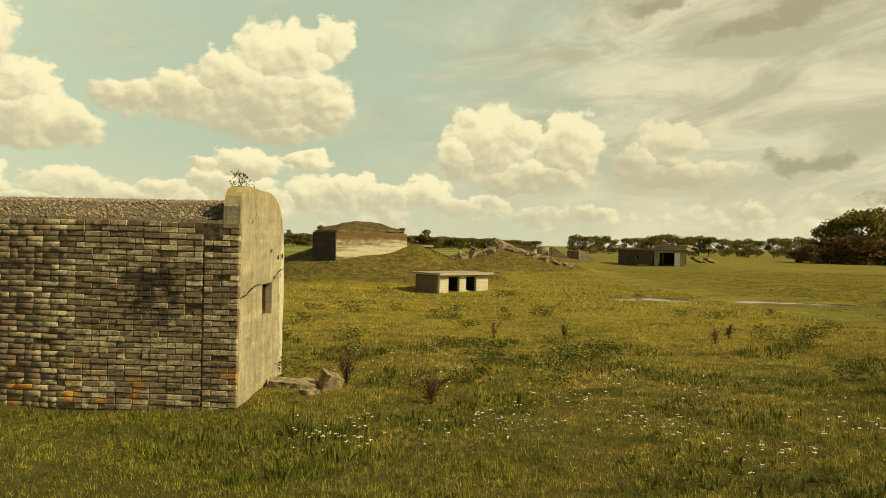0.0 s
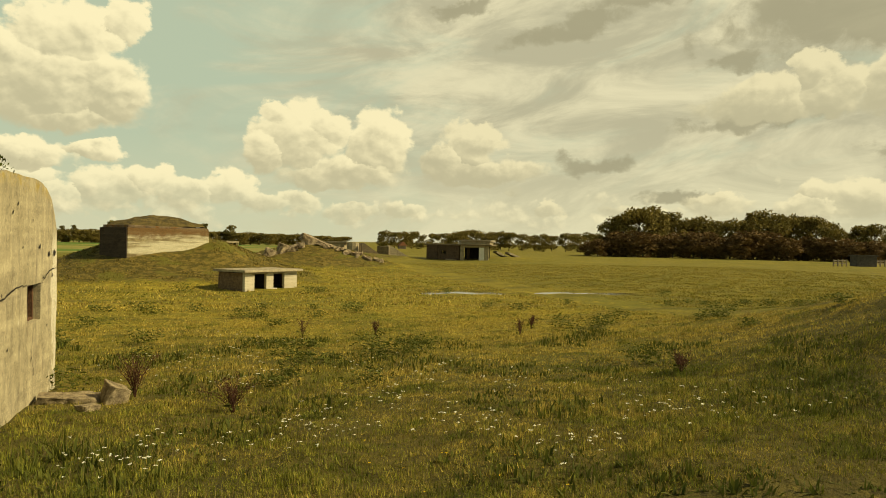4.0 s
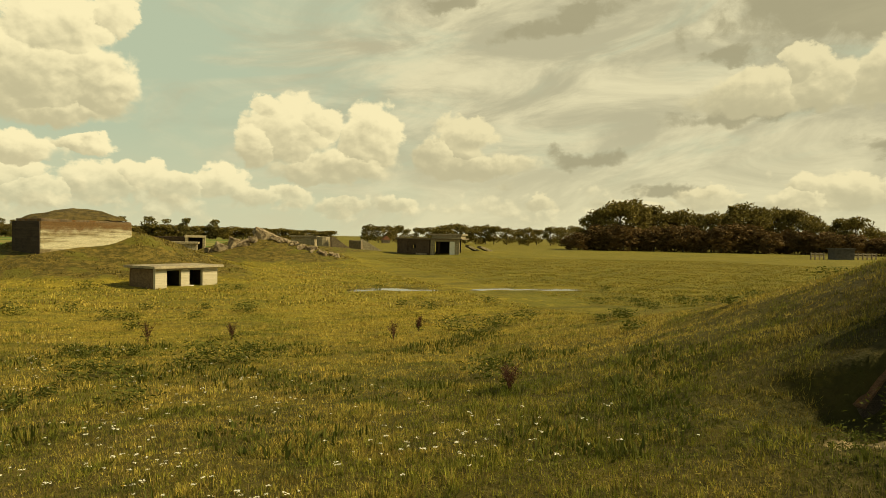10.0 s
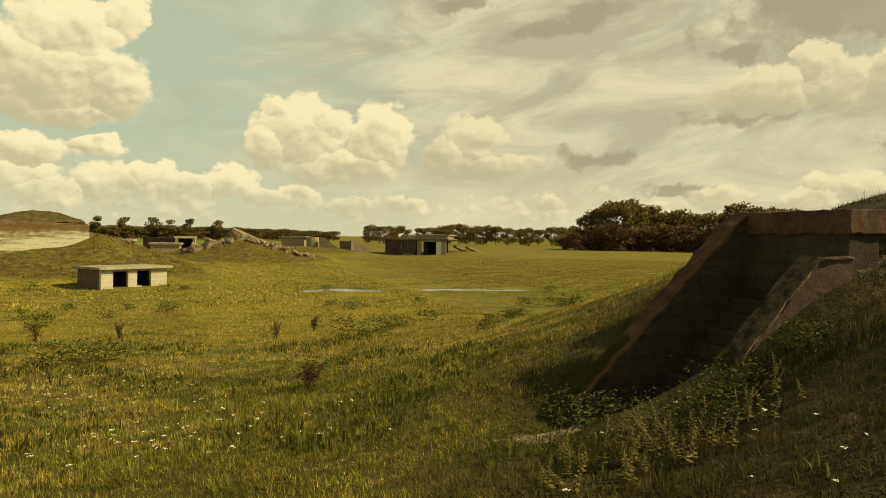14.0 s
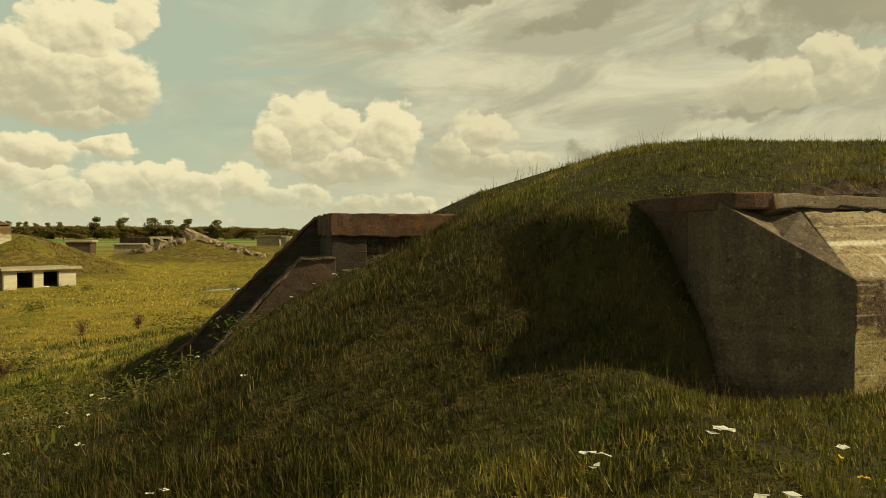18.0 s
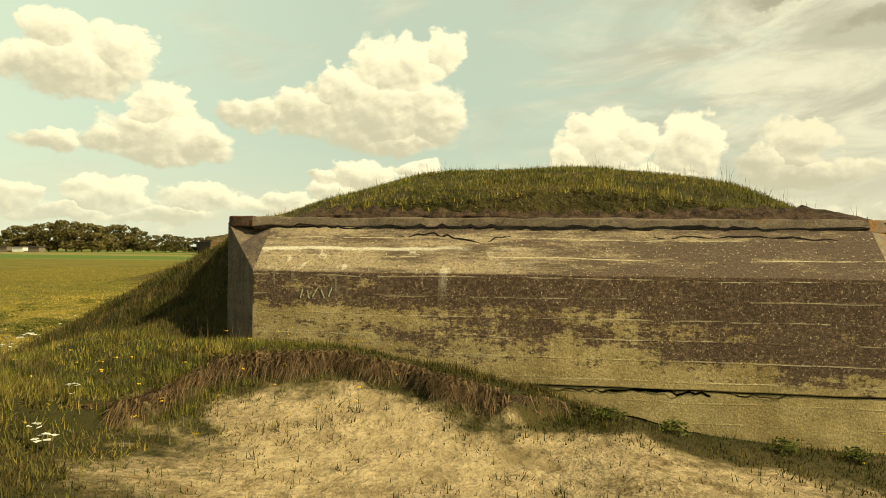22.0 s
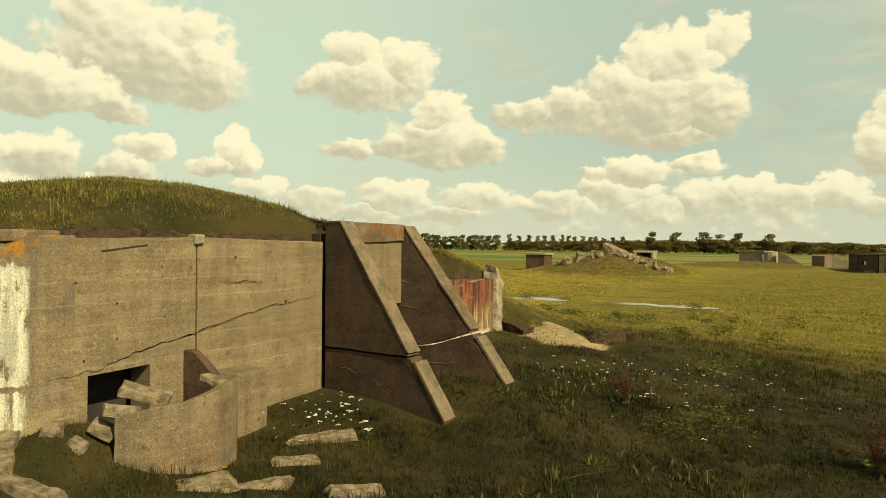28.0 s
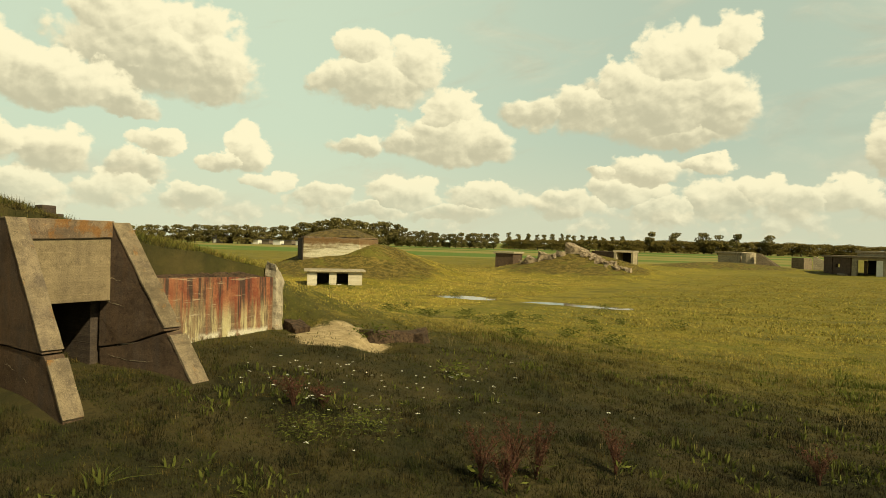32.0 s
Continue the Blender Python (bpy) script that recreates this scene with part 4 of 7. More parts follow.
def ripple(x, y):
    return 0.05 * np.sin(x * 0.9 + 1.3 * np.sin(y * 0.35)) * np.cos(y * 0.8 + np.sin(x * 0.4)) + 0.03 * np.sin(2.3 * x + 1.7 * y) * np.cos(1.9 * y - 0.6 * x)


def lip_line(x):
    """Plan line of the turf lip over the sand pit."""
    return np.interp(x, (17.0, 18.0, 18.6, 19.0, 19.25, 19.75, 20.3, 20.9, 21.5, 21.9, 22.3), (-2.2, -1.7, -1.2, -0.6, 0.4, 0.70, 0.93, 0.90, 0.68, 0.62, 1.1)) + 0.05 * np.sin(x * 9.1)


def ground_z(x, y):
    """Height of the ground: a flat meadow, the big mound with its cuts, and the mounds farther off."""
    x, y = np.asarray(x, float), np.asarray(y, float)
    low = 0.42 * bump2(x, y, 11, 6, 9, 9) + 0.30 * bump2(x, y, 29, 13, 13, 16) + 1.12 * bump2(x, y, 25, 12, 7, 11)
    south = np.interp(x, (8, 12, 14, 16, 17.7, 19.2, 20.5, 22, 24.4, 26, 28, 31, 35, 42), (0.42, 0.7, 1.15, 1.85, 2.2, 2.05, 1.8, 1.6, 1.40, 1.2, 0.98, 0.75, 0.5, 0.2))
    south = south * ease(y, -13, -2.5)
    south = south + np.interp(x, (17, 19.2, 20.4, 21.2, 21.9, 22.6, 23.4, 25), (0, 0.31, 0.43, 0.42, 0.36, 0.24, 0.10, 0.03)) * ease(y, -0.25, 1.35)
    sw = ease(y, 5.0, 0.5) * ease(x, 13, 17)
    out = low * (1 - sw) + south * sw
    # lip of turf over the sand pit
    lip = lip_line(x)
    out = out - 0.20 * ease(lip - y, 0.0, 0.16) * ease(x, 18.4, 19.0) * ease(x, 23.0, 22.2) * ease(y, -4.5, -1.5)
    out = out + 0.13 * bump2(x, y, 20.9, 0.2, 1.4, 0.8) + 0.16 * bump2(x, y, 25.3, 1.2, 0.6, 0.5) + 0.48 * bump2(x, y, 26.0, 2.5, 0.5, 1.0) + 0.30 * bump2(x, y, 26.45, 3.4, 0.3, 0.5)
    # hollow in the saddle north-east
    out = out - 0.22 * bump2(x, y, 28.3, 13.6, 0.5, 0.6, 3) + 0.14 * bump2(x, y, 26.6, 13.9, 0.8, 0.9)
    f = np.exp(-(np.abs((x - 22.2) / np.where(x < 22.2, 7.3, 6.2)) ** 2.4) - ((y - 6.0) / 9.4) ** 2)
    hill = low * (1 - f) + 4.40 * f - 0.24 * bump2(x, y, 23.6, 9.6, 2.0, 1.8)
    roof = (x > 18.6) & (y > 2.05) & (x < 25.75) & (y < 8.8)
    hill = np.where(roof, np.maximum(hill, 3.5), hill)
    hill = hill + 0.12 * bump2(x, y, 18.9, 8.2, 2.0, 3.0) - 0.34 * bump2(x, y, 17.2, 6.1, 1.3, 0.8) - 0.42 * bump2(x, y, 14.2, 6.3, 1.3, 1.0)
    # the mound ends at the long wall in the south and at the end wall in the east
    half = 0.10 + 1.6 * ease(x, 18.75, 17.6)
    k = ease(y, 2.0 - half, 2.0 + half + 0.55 * ease(x, 18.75, 17.6))
    z = out * (1 - k) + hill * k
    half = 0.08 + 2.2 * ease(y, 12.9, 14.6)
    back = 25.62 - 0.45 * ((y > 2.6) & (y < 3.7)) - 1.5 * ((y > 6.95) & (y < 8.5))
    k = ease(x, back + half, back - half)
    z = out * (1 - k) + z * k
    # west wall of the block stands free near its corner
    bare = ease(x, 18.0, 18.75) * ease(x, 19.0, 18.9) * ease(y, 3.6, 1.9) * ease(y, 0.6, 1.2)
    z = z * (1 - bare) + np.minimum(z, 2.42 + 1.0 * ease(y, 1.9, 3.3)) * bare
    # cut for the steps in the west
    cut = ease(y, 7.0, 7.15) * ease(y, 8.55 + 1.1 * ease(x, 14.3, 13.2), 8.4) * ease(x, 16.6, 16.5)
    trench = 0.75 + 0.0 * x
    z = np.where((x < 16.55) & (x > 12.2), z * (1 - cut) + np.minimum(z, trench) * cut, z)
    # farther mounds
    z = z + 3.3 * bump2(x, y, -2.6, 54.5, 8.0, 7.0) + 0.8 * bump2(x, y, 0.9, 50.6, 1.3, 1.6) + 2.6 * bump2(x, y, 9.5, 79.5, 8.0, 6.0) + 1.2 * bump2(x, y, 18.0, 124.0, 12, 6)
    z = z + 0.8 * bump2(x, y, 47, 118, 10, 10) - 0.24 * bump2(x, y, 15.1, 41.35, 2.6, 0.85, 4) - 0.24 * bump2(x, y, 23.1, 41.1, 3.2, 0.8, 4)
    near = ease(np.hypot(x - 18, y - 10), 120, 60)
    return z + ripple(x, y) * near


def axis(spans):
    """Grid lines: spans of (from, to, step)."""
    v = []
    for a, b, s in spans:
        v += list(np.arange(a, b - s * 0.5, s))
    v.append(spans[-1][1])
    return np.array(v)


def build_ground():
    gx = axis(((-3000, -400, 200), (-400, -60, 20), (-60, -10, 1.2), (-10, 12, 0.4), (12, 30, 0.11), (30, 46, 0.4), (46, 100, 2), (100, 400, 20), (400, 3000, 200)))
    gy = axis(((-600, -60, 60), (-60, -6, 2), (-6, -2, 0.3), (-2, 15, 0.11), (15, 30, 0.5), (30, 140, 1.2), (140, 400, 10), (400, 4000, 200)))
    X, Y = np.meshgrid(gx, gy)
    verts = np.stack((X, Y, ground_z(X, Y)), -1).reshape(-1, 3)
    nx, ny = len(gx), len(gy)
    i = (np.arange(ny - 1)[:, None] * nx + np.arange(nx - 1)[None, :]).ravel()
    faces = np.stack((i, i + 1, i + nx + 1, i + nx), -1)
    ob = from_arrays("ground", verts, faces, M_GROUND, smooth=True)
    return tagged(ob, "grassy meadow with sandy worn patches and low mounds", "ground", kind="structure")


build_ground()


def gz(x, y):
    return float(ground_z(x, y))

# ---------------------------------------------------------------- the long bunker on the mound
WEST, EAST, SOUTH, HIP, EAVE = 18.64, 25.82, 1.30, 2.94, 3.40


def crack(parent, points, up, wide=0.011, mat=None):
    """A thin jagged ribbon along points: a fissure's shade as a dark strip, or its filling of lime."""
    bm = bmesh.new()
    rng = random.Random(len(points) + int(points[0][0] * 100))
    line = []
    for a, c in zip(points, points[1:]):
        for k in range(7):
            q = Vector(a).lerp(Vector(c), k / 7)
            line.append(q + Vector(up) * rng.uniform(-0.022, 0.022))
    line.append(Vector(points[-1]))
    n = len(line)
    pairs = []
    for i, q in enumerate(line):
        h = wide * (0.25 + rng.uniform(0.3, 1.0) * math.sin(math.pi * (i + 0.5) / n))
        pairs.append((bm.verts.new(q - Vector(up) * h), bm.verts.new(q + Vector(up) * h)))
    for (a0, a1), (b0, b1) in zip(pairs, pairs[1:]):
        bm.faces.new((a0, b0, b1, a1))
    bmesh.ops.solidify(bm, geom=list(bm.faces), thickness=0.008)
    return part("crack", bm, mat or M_VOID, parent)


def turf_edge(parent, a, c, inward, z0, lift, seed):
    """Ragged dark soil and roots hanging under the turf, from a to c along a roof edge."""
    a, c, inward = Vector(a), Vector(c), Vector(inward)
    n = int((c - a).length / 0.045)
    bm = bmesh.new()
    cols = []
    for i in range(n + 1):
        q = a.lerp(c, i / n)
        col = []
        for k in range(6):
            u = k / 5
            j = noise.noise(Vector((i * 0.21 + seed, u * 3, 0))) * 0.05 + noise.noise(Vector((i * 0.7 + seed, u * 7, 4))) * 0.03
            top = z0 + 0.11 * lift * min(1.0, i / 14, (n - i) / 14)
            z = z0 - 0.03 + (top - z0 + 0.03) * u + (0.05 * noise.noise(Vector((i * 0.35 + seed, 7, 7))) if u > 0.5 else 0)
            p = q + inward * (0.02 + 0.22 * u ** 1.6 + (0.0 if u == 1 else j))
            col.append(bm.verts.new((p.x, p.y, z)))
        p = q + inward * 0.55
        col.append(bm.verts.new((p.x, p.y, z0 - 0.3)))
        cols.append(col)
    for l, r in zip(cols, cols[1:]):
        for k in range(6):
            bm.faces.new((l[k], r[k], r[k + 1], l[k + 1]))
    bmesh.ops.recalc_face_normals(bm, faces=bm.faces)
    return part("turf_edge", bm, M_SOIL, parent, "ragged dark soil edge with hanging roots")


def main_bunker():
    b = thing("bunker", (22.2, 4.0, gz(22.2, 0.6)), "long weathered concrete bunker half buried under a grassy mound", "bunker")
    # long wall with its sloping hip, as a section pushed along x
    bm = bmesh.new()
    slab(bm, ((SOUTH, 1.886), (SOUTH, HIP), (SOUTH + 0.48, EAVE), (SOUTH + 0.48, 1.886)), "x", 19.2, 25.25)
    part("long_wall", worn(bm, 0.12, 0.012, 0.010, 3), M_SOUTH, b, "dark stained board-marked concrete wall with sloping hip")
    bm = bmesh.new()
    slab(bm, ((SOUTH + 0.014, 0.4), (SOUTH + 0.014, 1.870), (SOUTH + 0.48, 1.870), (SOUTH + 0.48, 0.4)), "x", 19.2, 25.26)
    part("wall_foot", worn(bm, 0.12, 0.014, 0.012, 3), M_SOUTH, b, "sandy bare lower wall below a long crack")
    for pts in (((21.9, 1.80), (22.6, 1.66), (23.4, 1.52), (24.0, 1.42), (24.4, 1.30), (24.9, 1.16)), ((24.0, 1.42), (24.35, 1.40))):
        crack(b, [(x, SOUTH + 0.012, z) for x, z in pts], (0, 0, 1))
    for pts in (((20.6, 3.30), (21.0, 3.33), (21.5, 3.25), (21.8, 3.31)), ((23.2, 3.31), (24.2, 3.33), (24.9, 3.30))):
        crack(b, [(x, SOUTH + 0.48 - (EAVE - z) * 1.04 - 0.012, z) for x, z in pts], (0, 0, 1))
    # the roof slab has parted from the wall; lime below the long joint
    crack(b, [(18.99 + 0.52 * k, SOUTH + 0.462 + 0.004 * math.sin(k * 2.3), EAVE + 0.006 + 0.008 * math.sin(k * 1.7)) for k in range(13)], (0, 0, 1), 0.020)
    crack(b, [(22.0 + 0.4 * k, SOUTH + 0.006, 1.855) for k in range(7)], (0, 0, 1), 0.012, M_PALE)
    # a few pale strokes of old paint
    for x, z, l, tilt in ((19.72, 2.72, 0.10, 75), (19.79, 2.71, 0.09, 105), (19.86, 2.73, 0.11, 60), (19.94, 2.72, 0.09, 110), (20.02, 2.74, 0.10, 70)):
        bm = bmesh.new()
        slab(bm, ((-l / 2, -0.006), (l / 2, -0.004), (l / 2, 0.005), (-l / 2, 0.007)), "y", -0.002, 0.002)
        bm.transform(pose(x, SOUTH - 0.006, z, 0, -tilt, 0))
        part("paint_stroke", bm, M_PAINT, b)
    # cracked roof edge
    bm = bmesh.new()
    slab(bm, ((SOUTH + 0.478, EAVE + 0.014), (SOUTH + 0.50, EAVE + 0.105), (SOUTH + 1.0, EAVE + 0.125), (SOUTH + 1.0, EAVE - 0.2)), "x", 18.97, 25.24)
    part("roof_edge", worn(bm, 0.07, 0.022, 0.014, 9), M_LIP, b, "cracked lichen-spotted roof edge")
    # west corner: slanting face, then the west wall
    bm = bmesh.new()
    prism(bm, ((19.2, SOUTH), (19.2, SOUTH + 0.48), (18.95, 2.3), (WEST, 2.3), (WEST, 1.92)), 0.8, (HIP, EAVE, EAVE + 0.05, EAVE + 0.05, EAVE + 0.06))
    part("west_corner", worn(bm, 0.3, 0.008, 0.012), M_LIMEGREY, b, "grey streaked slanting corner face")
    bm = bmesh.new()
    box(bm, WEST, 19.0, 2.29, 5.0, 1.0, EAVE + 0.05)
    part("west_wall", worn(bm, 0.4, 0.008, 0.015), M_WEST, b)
    bm = bmesh.new()
    prism(bm, ((18.70, 1.86), (18.99, SOUTH + 0.49), (18.99, 5.0), (WEST - 0.01, 5.0), (WEST - 0.01, 1.95)), EAVE, EAVE + 0.12)
    part("roof_edge", worn(bm, 0.12, 0.02, 0.015, 6), M_CAP, b, "reddish lichen-covered roof corner")
    # east corner with the lime runs
    bm = bmesh.new()
    prism(bm, ((25.25, SOUTH), (EAST, 2.14), (EAST, 2.6), (25.25, 2.6), (25.25, SOUTH + 0.48)), 0.4, (HIP, EAVE + 0.06, EAVE + 0.06, EAVE + 0.06, EAVE))
    part("east_corner", worn(bm, 0.25, 0.008, 0.014), M_LIME, b, "slanting corner face with thick white lime runs")
    bm = bmesh.new()
    prism(bm, ((25.23, SOUTH + 0.51), (25.62, 2.05), (EAST - 0.04, 2.26), (EAST - 0.04, 2.45), (25.23, 2.45)), EAVE - 0.02, EAVE + 0.11)
    part("roof_edge", worn(bm, 0.15, 0.02, 0.015, 4), M_LICHEN, b, "roof corner with orange lichen")
    # end wall in two bays with a joint between, and the low doorway
    bm = bmesh.new()
    slab(bm, ((2.18, 0.4), (2.75, 0.4), (2.75, EAVE + 0.03), (2.18, EAVE + 0.02)), "x", EAST - 0.35, EAST)
    slab(bm, ((3.55, 0.4), (4.22, 0.4), (4.22, EAVE + 0.06), (3.55, EAVE + 0.05)), "x", EAST - 0.35, EAST)
    slab(bm, ((2.75, 1.93), (3.55, 1.95), (3.55, EAVE + 0.05), (2.75, EAVE + 0.03)), "x", EAST - 0.35, EAST)
    bmesh.ops.remove_doubles(bm, verts=bm.verts, dist=0.001)
    for f in [f for f in bm.faces if all(len(e.link_faces) > 2 for e in f.edges)]:
        bm.faces.remove(f)
    part("end_wall_bay", worn(bm, 0.3, 0.006, 0), M_END, b, "tan board-marked concrete bay with a low doorway")
    bm = bmesh.new()
    slab(bm, ((4.26, 0.4), (6.75, 0.4), (6.75, EAVE + 0.02), (4.26, EAVE + 0.06)), "x", EAST - 0.6, EAST - 0.01)
    part("end_wall_bay", worn(bm, 0.35, 0.008, 0.012), M_END, b, "tan board-marked concrete bay with a long crack")
    # a near-black sheet close behind the doorway paints the shade of the interior
    bm = bmesh.new()
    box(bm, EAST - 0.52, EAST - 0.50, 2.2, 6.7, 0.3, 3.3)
    part("shade_backing", bm, M_VOID, b)
    bm = bmesh.new()
    slab(bm, ((2.9, EAVE - 0.12), (3.5, EAVE - 0.05), (3.5, EAVE - 0.03), (2.9, EAVE - 0.1)), "x", EAST - 0.02, EAST + 0.006)
    part("crack", bm, M_VOID, b)
    crack(b, [(EAST + 0.012, y, z) for y, z in ((2.3, 1.95), (2.9, 1.99), (3.5, 2.15), (4.2, 2.25), (5.0, 2.42), (5.8, 2.52), (6.6, 2.6))], (0, 0, 1), 0.0055)
    crack(b, [(EAST + 0.012, y, z) for y, z in ((4.6, 2.9), (5.1, 2.86), (5.4, 2.84))], (0, 0, 1), 0.006)
    turf_edge(b, (19.15, SOUTH + 0.62, 0), (25.5, SOUTH + 0.62, 0), (0, 1, 0), EAVE + 0.10, 1.3, 3)
    turf_edge(b, (EAST - 0.10, 2.1, 0), (EAST - 0.10, 6.75, 0), (-1, 0, 0), EAVE + 0.04, 1.0, 23)
    bm = bmesh.new()
    box(bm, EAST - 0.12, EAST + 0.03, 4.18, 4.34, EAVE - 0.02, EAVE + 0.10)
    part("broken_stub", worn(bm, 0.06, 0.02, 0.02, 8), M_SLAB, b)
    # dotted tie holes, their shade painted as dark plugs
    for y, z in ((2.6, 2.95), (3.1, 2.7), (3.1, 2.3), (2.7, 2.1), (3.7, 3.1), (3.75, 2.5), (5.9, 2.55), (4.9, 3.2)):
        bm = bmesh.new()
        bmesh.ops.create_cone(bm, cap_ends=True, segments=8, radius1=0.016, radius2=0.014, depth=0.02, matrix=Matrix.Translation((EAST - 0.004, y, z)) @ Matrix.Rotation(radians(90), 4, "Y"))
        part("tie_hole", bm, M_VOID, b)
    return b


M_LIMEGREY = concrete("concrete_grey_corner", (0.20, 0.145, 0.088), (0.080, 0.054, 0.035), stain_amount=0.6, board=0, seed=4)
main_bunker()


def wing(parent, x0, x1, y0, y1, ztop, zfoot, way, mat, top_mat, flat=0.32, skew=0.0, split=None, rugged=1.0):
    """A sloping wing wall: level for a hand's breadth, then down to its foot; a slanting coping strip lies on it, in
    the east paler to paint the sun on the wall's top. split: heights of a crack at x0 and at the slope.
    """
    def lean(bm):
        for v in bm.verts:
            v.co.y += skew * (v.co.x - x0) / (x1 - x0)
        return bm

    def push(side, ya, yb, cut, rough, bevel, scale, m, name, label=""):
        bm = bmesh.new()
        slab(bm, side if way > 0 else side[::-1], "y", ya, yb)
        return part(name, lean(worn(bm, cut, rough, bevel, scale)), m, parent, label)

    xs = x0 + way * flat

    def slope_x(z, d=0.0):
        return xs + (x1 - xs) * (ztop - d - z) / (ztop - zfoot)

    t = 0.03
    if split is None:
        push(((x0, 0.3), (x1, 0.3), (x1, zfoot - t), (xs, ztop - t), (x0, ztop - t)), y0, y1, 0.3 / rugged, 0.010 * rugged, 0.012, 2.5 * rugged, mat, "wing_wall", "brown stained sloping wing wall")
        push(((x0, ztop - t), (xs, ztop - t), (x1, zfoot - t), (x1 + way * t, zfoot), (xs + way * 0.02, ztop), (x0, ztop)), y0 - 0.012, y1 + 0.012, 0.14 / rugged, 0.012 * rugged, 0.008, 5, top_mat, "coping", "lichen-covered broken sloping coping")
        return
    za, zb = split
    mx = (x0 + slope_x(zb)) / 2
    zm = za + (zb - za) * 0.35
    g = 0.014
    push(((x0, za + g), (mx, zm + g), (slope_x(zb + g, t), zb + g), (xs, ztop - t), (x0, ztop - t)), y0, y1, 0.15, 0.012, 0.010, 3, mat, "wing_wall", "upper brown wing wall above a wide crack")
    push(((x0, 0.3), (x1, 0.3), (x1, zfoot - t), (slope_x(zb - g, t), zb - g), (mx, zm - g), (x0, za - g)), y0 + 0.02, y1 + 0.01, 0.15, 0.012, 0.010, 3, mat, "wing_wall", "lower brown wing wall with pale scars")
    zc = zb + 0.05
    push(((x0, ztop - t), (xs, ztop - t), (slope_x(zc, t), zc), (slope_x(zc) + way * 0.02, zc + 0.01), (xs + way * 0.02, ztop), (x0, ztop)), y0 - 0.012, y1 + 0.012, 0.12, 0.008, 0.008, 5, top_mat, "coping", "worn sloping wall top, painted pale as if sunlit")
    zc = zb - 0.07
    push(((slope_x(zc, t), zc), (x1, zfoot - t), (x1 + way * t, zfoot), (slope_x(zc) + way * 0.03, zc + 0.02)), y0 + 0.01, y1 + 0.03, 0.12, 0.009, 0.008, 5, top_mat, "coping", "worn sloping wall top, painted pale as if sunlit")


def east_porch():
    p = thing("bunker_entrance", (26.8, 7.7, gz(26.8, 7.7)), "concrete bunker entrance between two sloping cracked wing walls", "bunker entrance")
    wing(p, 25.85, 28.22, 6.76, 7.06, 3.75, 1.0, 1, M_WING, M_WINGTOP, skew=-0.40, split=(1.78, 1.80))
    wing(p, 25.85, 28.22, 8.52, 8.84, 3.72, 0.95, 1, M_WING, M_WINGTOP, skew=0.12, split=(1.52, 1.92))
    for base, skew, lines in ((8.52, 0.12, (((26.05, 2.35), (26.5, 2.28)), ((26.1, 1.42), (26.7, 1.36), (27.2, 1.40)), ((26.2, 1.18), (26.6, 0.98)), ((26.7, 1.22), (26.95, 1.02)), ((26.0, 2.75), (26.4, 2.72)))), (6.76, -0.40, (((26.2, 1.52), (26.6, 1.46)), ((26.35, 1.62), (26.33, 1.3)), ((26.9, 1.4), (27.05, 1.34))))):
        for pts in lines:
            crack(p, [(x, base + skew * (x - 25.85) / 2.37 - 0.010 + (0.018 if z < 1.78 else 0.0), z) for x, z in pts], (0, 0, 1), 0.006, M_GABLE)
    bm = bmesh.new()
    slab(bm, ((6.95, 2.36), (8.56, 2.36), (8.56, 3.70), (6.95, 3.70)), "x", 25.7, 26.12)
    part("lintel", worn(bm, 0.3, 0.01, 0.012), M_END, p, "pale concrete lintel over the dark doorway")
    bm = bmesh.new()
    slab(bm, ((6.95, 3.40), (8.56, 3.46), (8.56, 3.74), (6.95, 3.74)), "x", 25.8, 26.16)
    part("lintel_band", worn(bm, 0.2, 0.014, 0.012), M_LICHEN, p)
    bm = bmesh.new()
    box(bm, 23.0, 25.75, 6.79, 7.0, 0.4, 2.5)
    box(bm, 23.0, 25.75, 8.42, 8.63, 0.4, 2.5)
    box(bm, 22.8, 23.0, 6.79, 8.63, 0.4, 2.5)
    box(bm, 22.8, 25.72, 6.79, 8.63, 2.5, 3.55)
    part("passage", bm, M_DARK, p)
    return p


east_porch()


def red_wall():
    r = thing("red_stained_wall", (25.9, 11.0, gz(26.3, 11.0)), "concrete bunker side wall with rust-red and black runs under a turf edge", "bunker wall")
    bm = bmesh.new()
    slab(bm, ((8.98, 0.5), (12.85, 0.5), (12.85, 2.62), (8.98, 2.72)), "x", 25.4, 25.85)
    part("wall_face", worn(bm, 0.3, 0.012, 0.012), M_RED, r)
    turf_edge(r, (25.80, 8.9, 0), (25.80, 12.75, 0), (-1, 0, 0), 2.64, 1.0, 41)
    bm = bmesh.new()
    prism(bm, ((25.60, 12.86), (25.93, 12.86), (26.02, 13.02), (25.66, 13.08)), 0.6, (2.98, 2.92, 2.62, 2.72))
    part("pier", worn(bm, 0.07, 0.05, 0.03, 7), M_SLAB, r, "broken pale concrete pier")
    return r


red_wall()


M_ROUGH = concrete("concrete_crumbled", (0.125, 0.078, 0.048), (0.06, 0.039, 0.026), stain_amount=0.5, board=0, moss=0.15, seed=31)
M_BREAK = plain("broken_masonry", (0.055, 0.038, 0.026), (0.30, 0.21, 0.125), 7, 0.95, 1.0, dist=0.10)


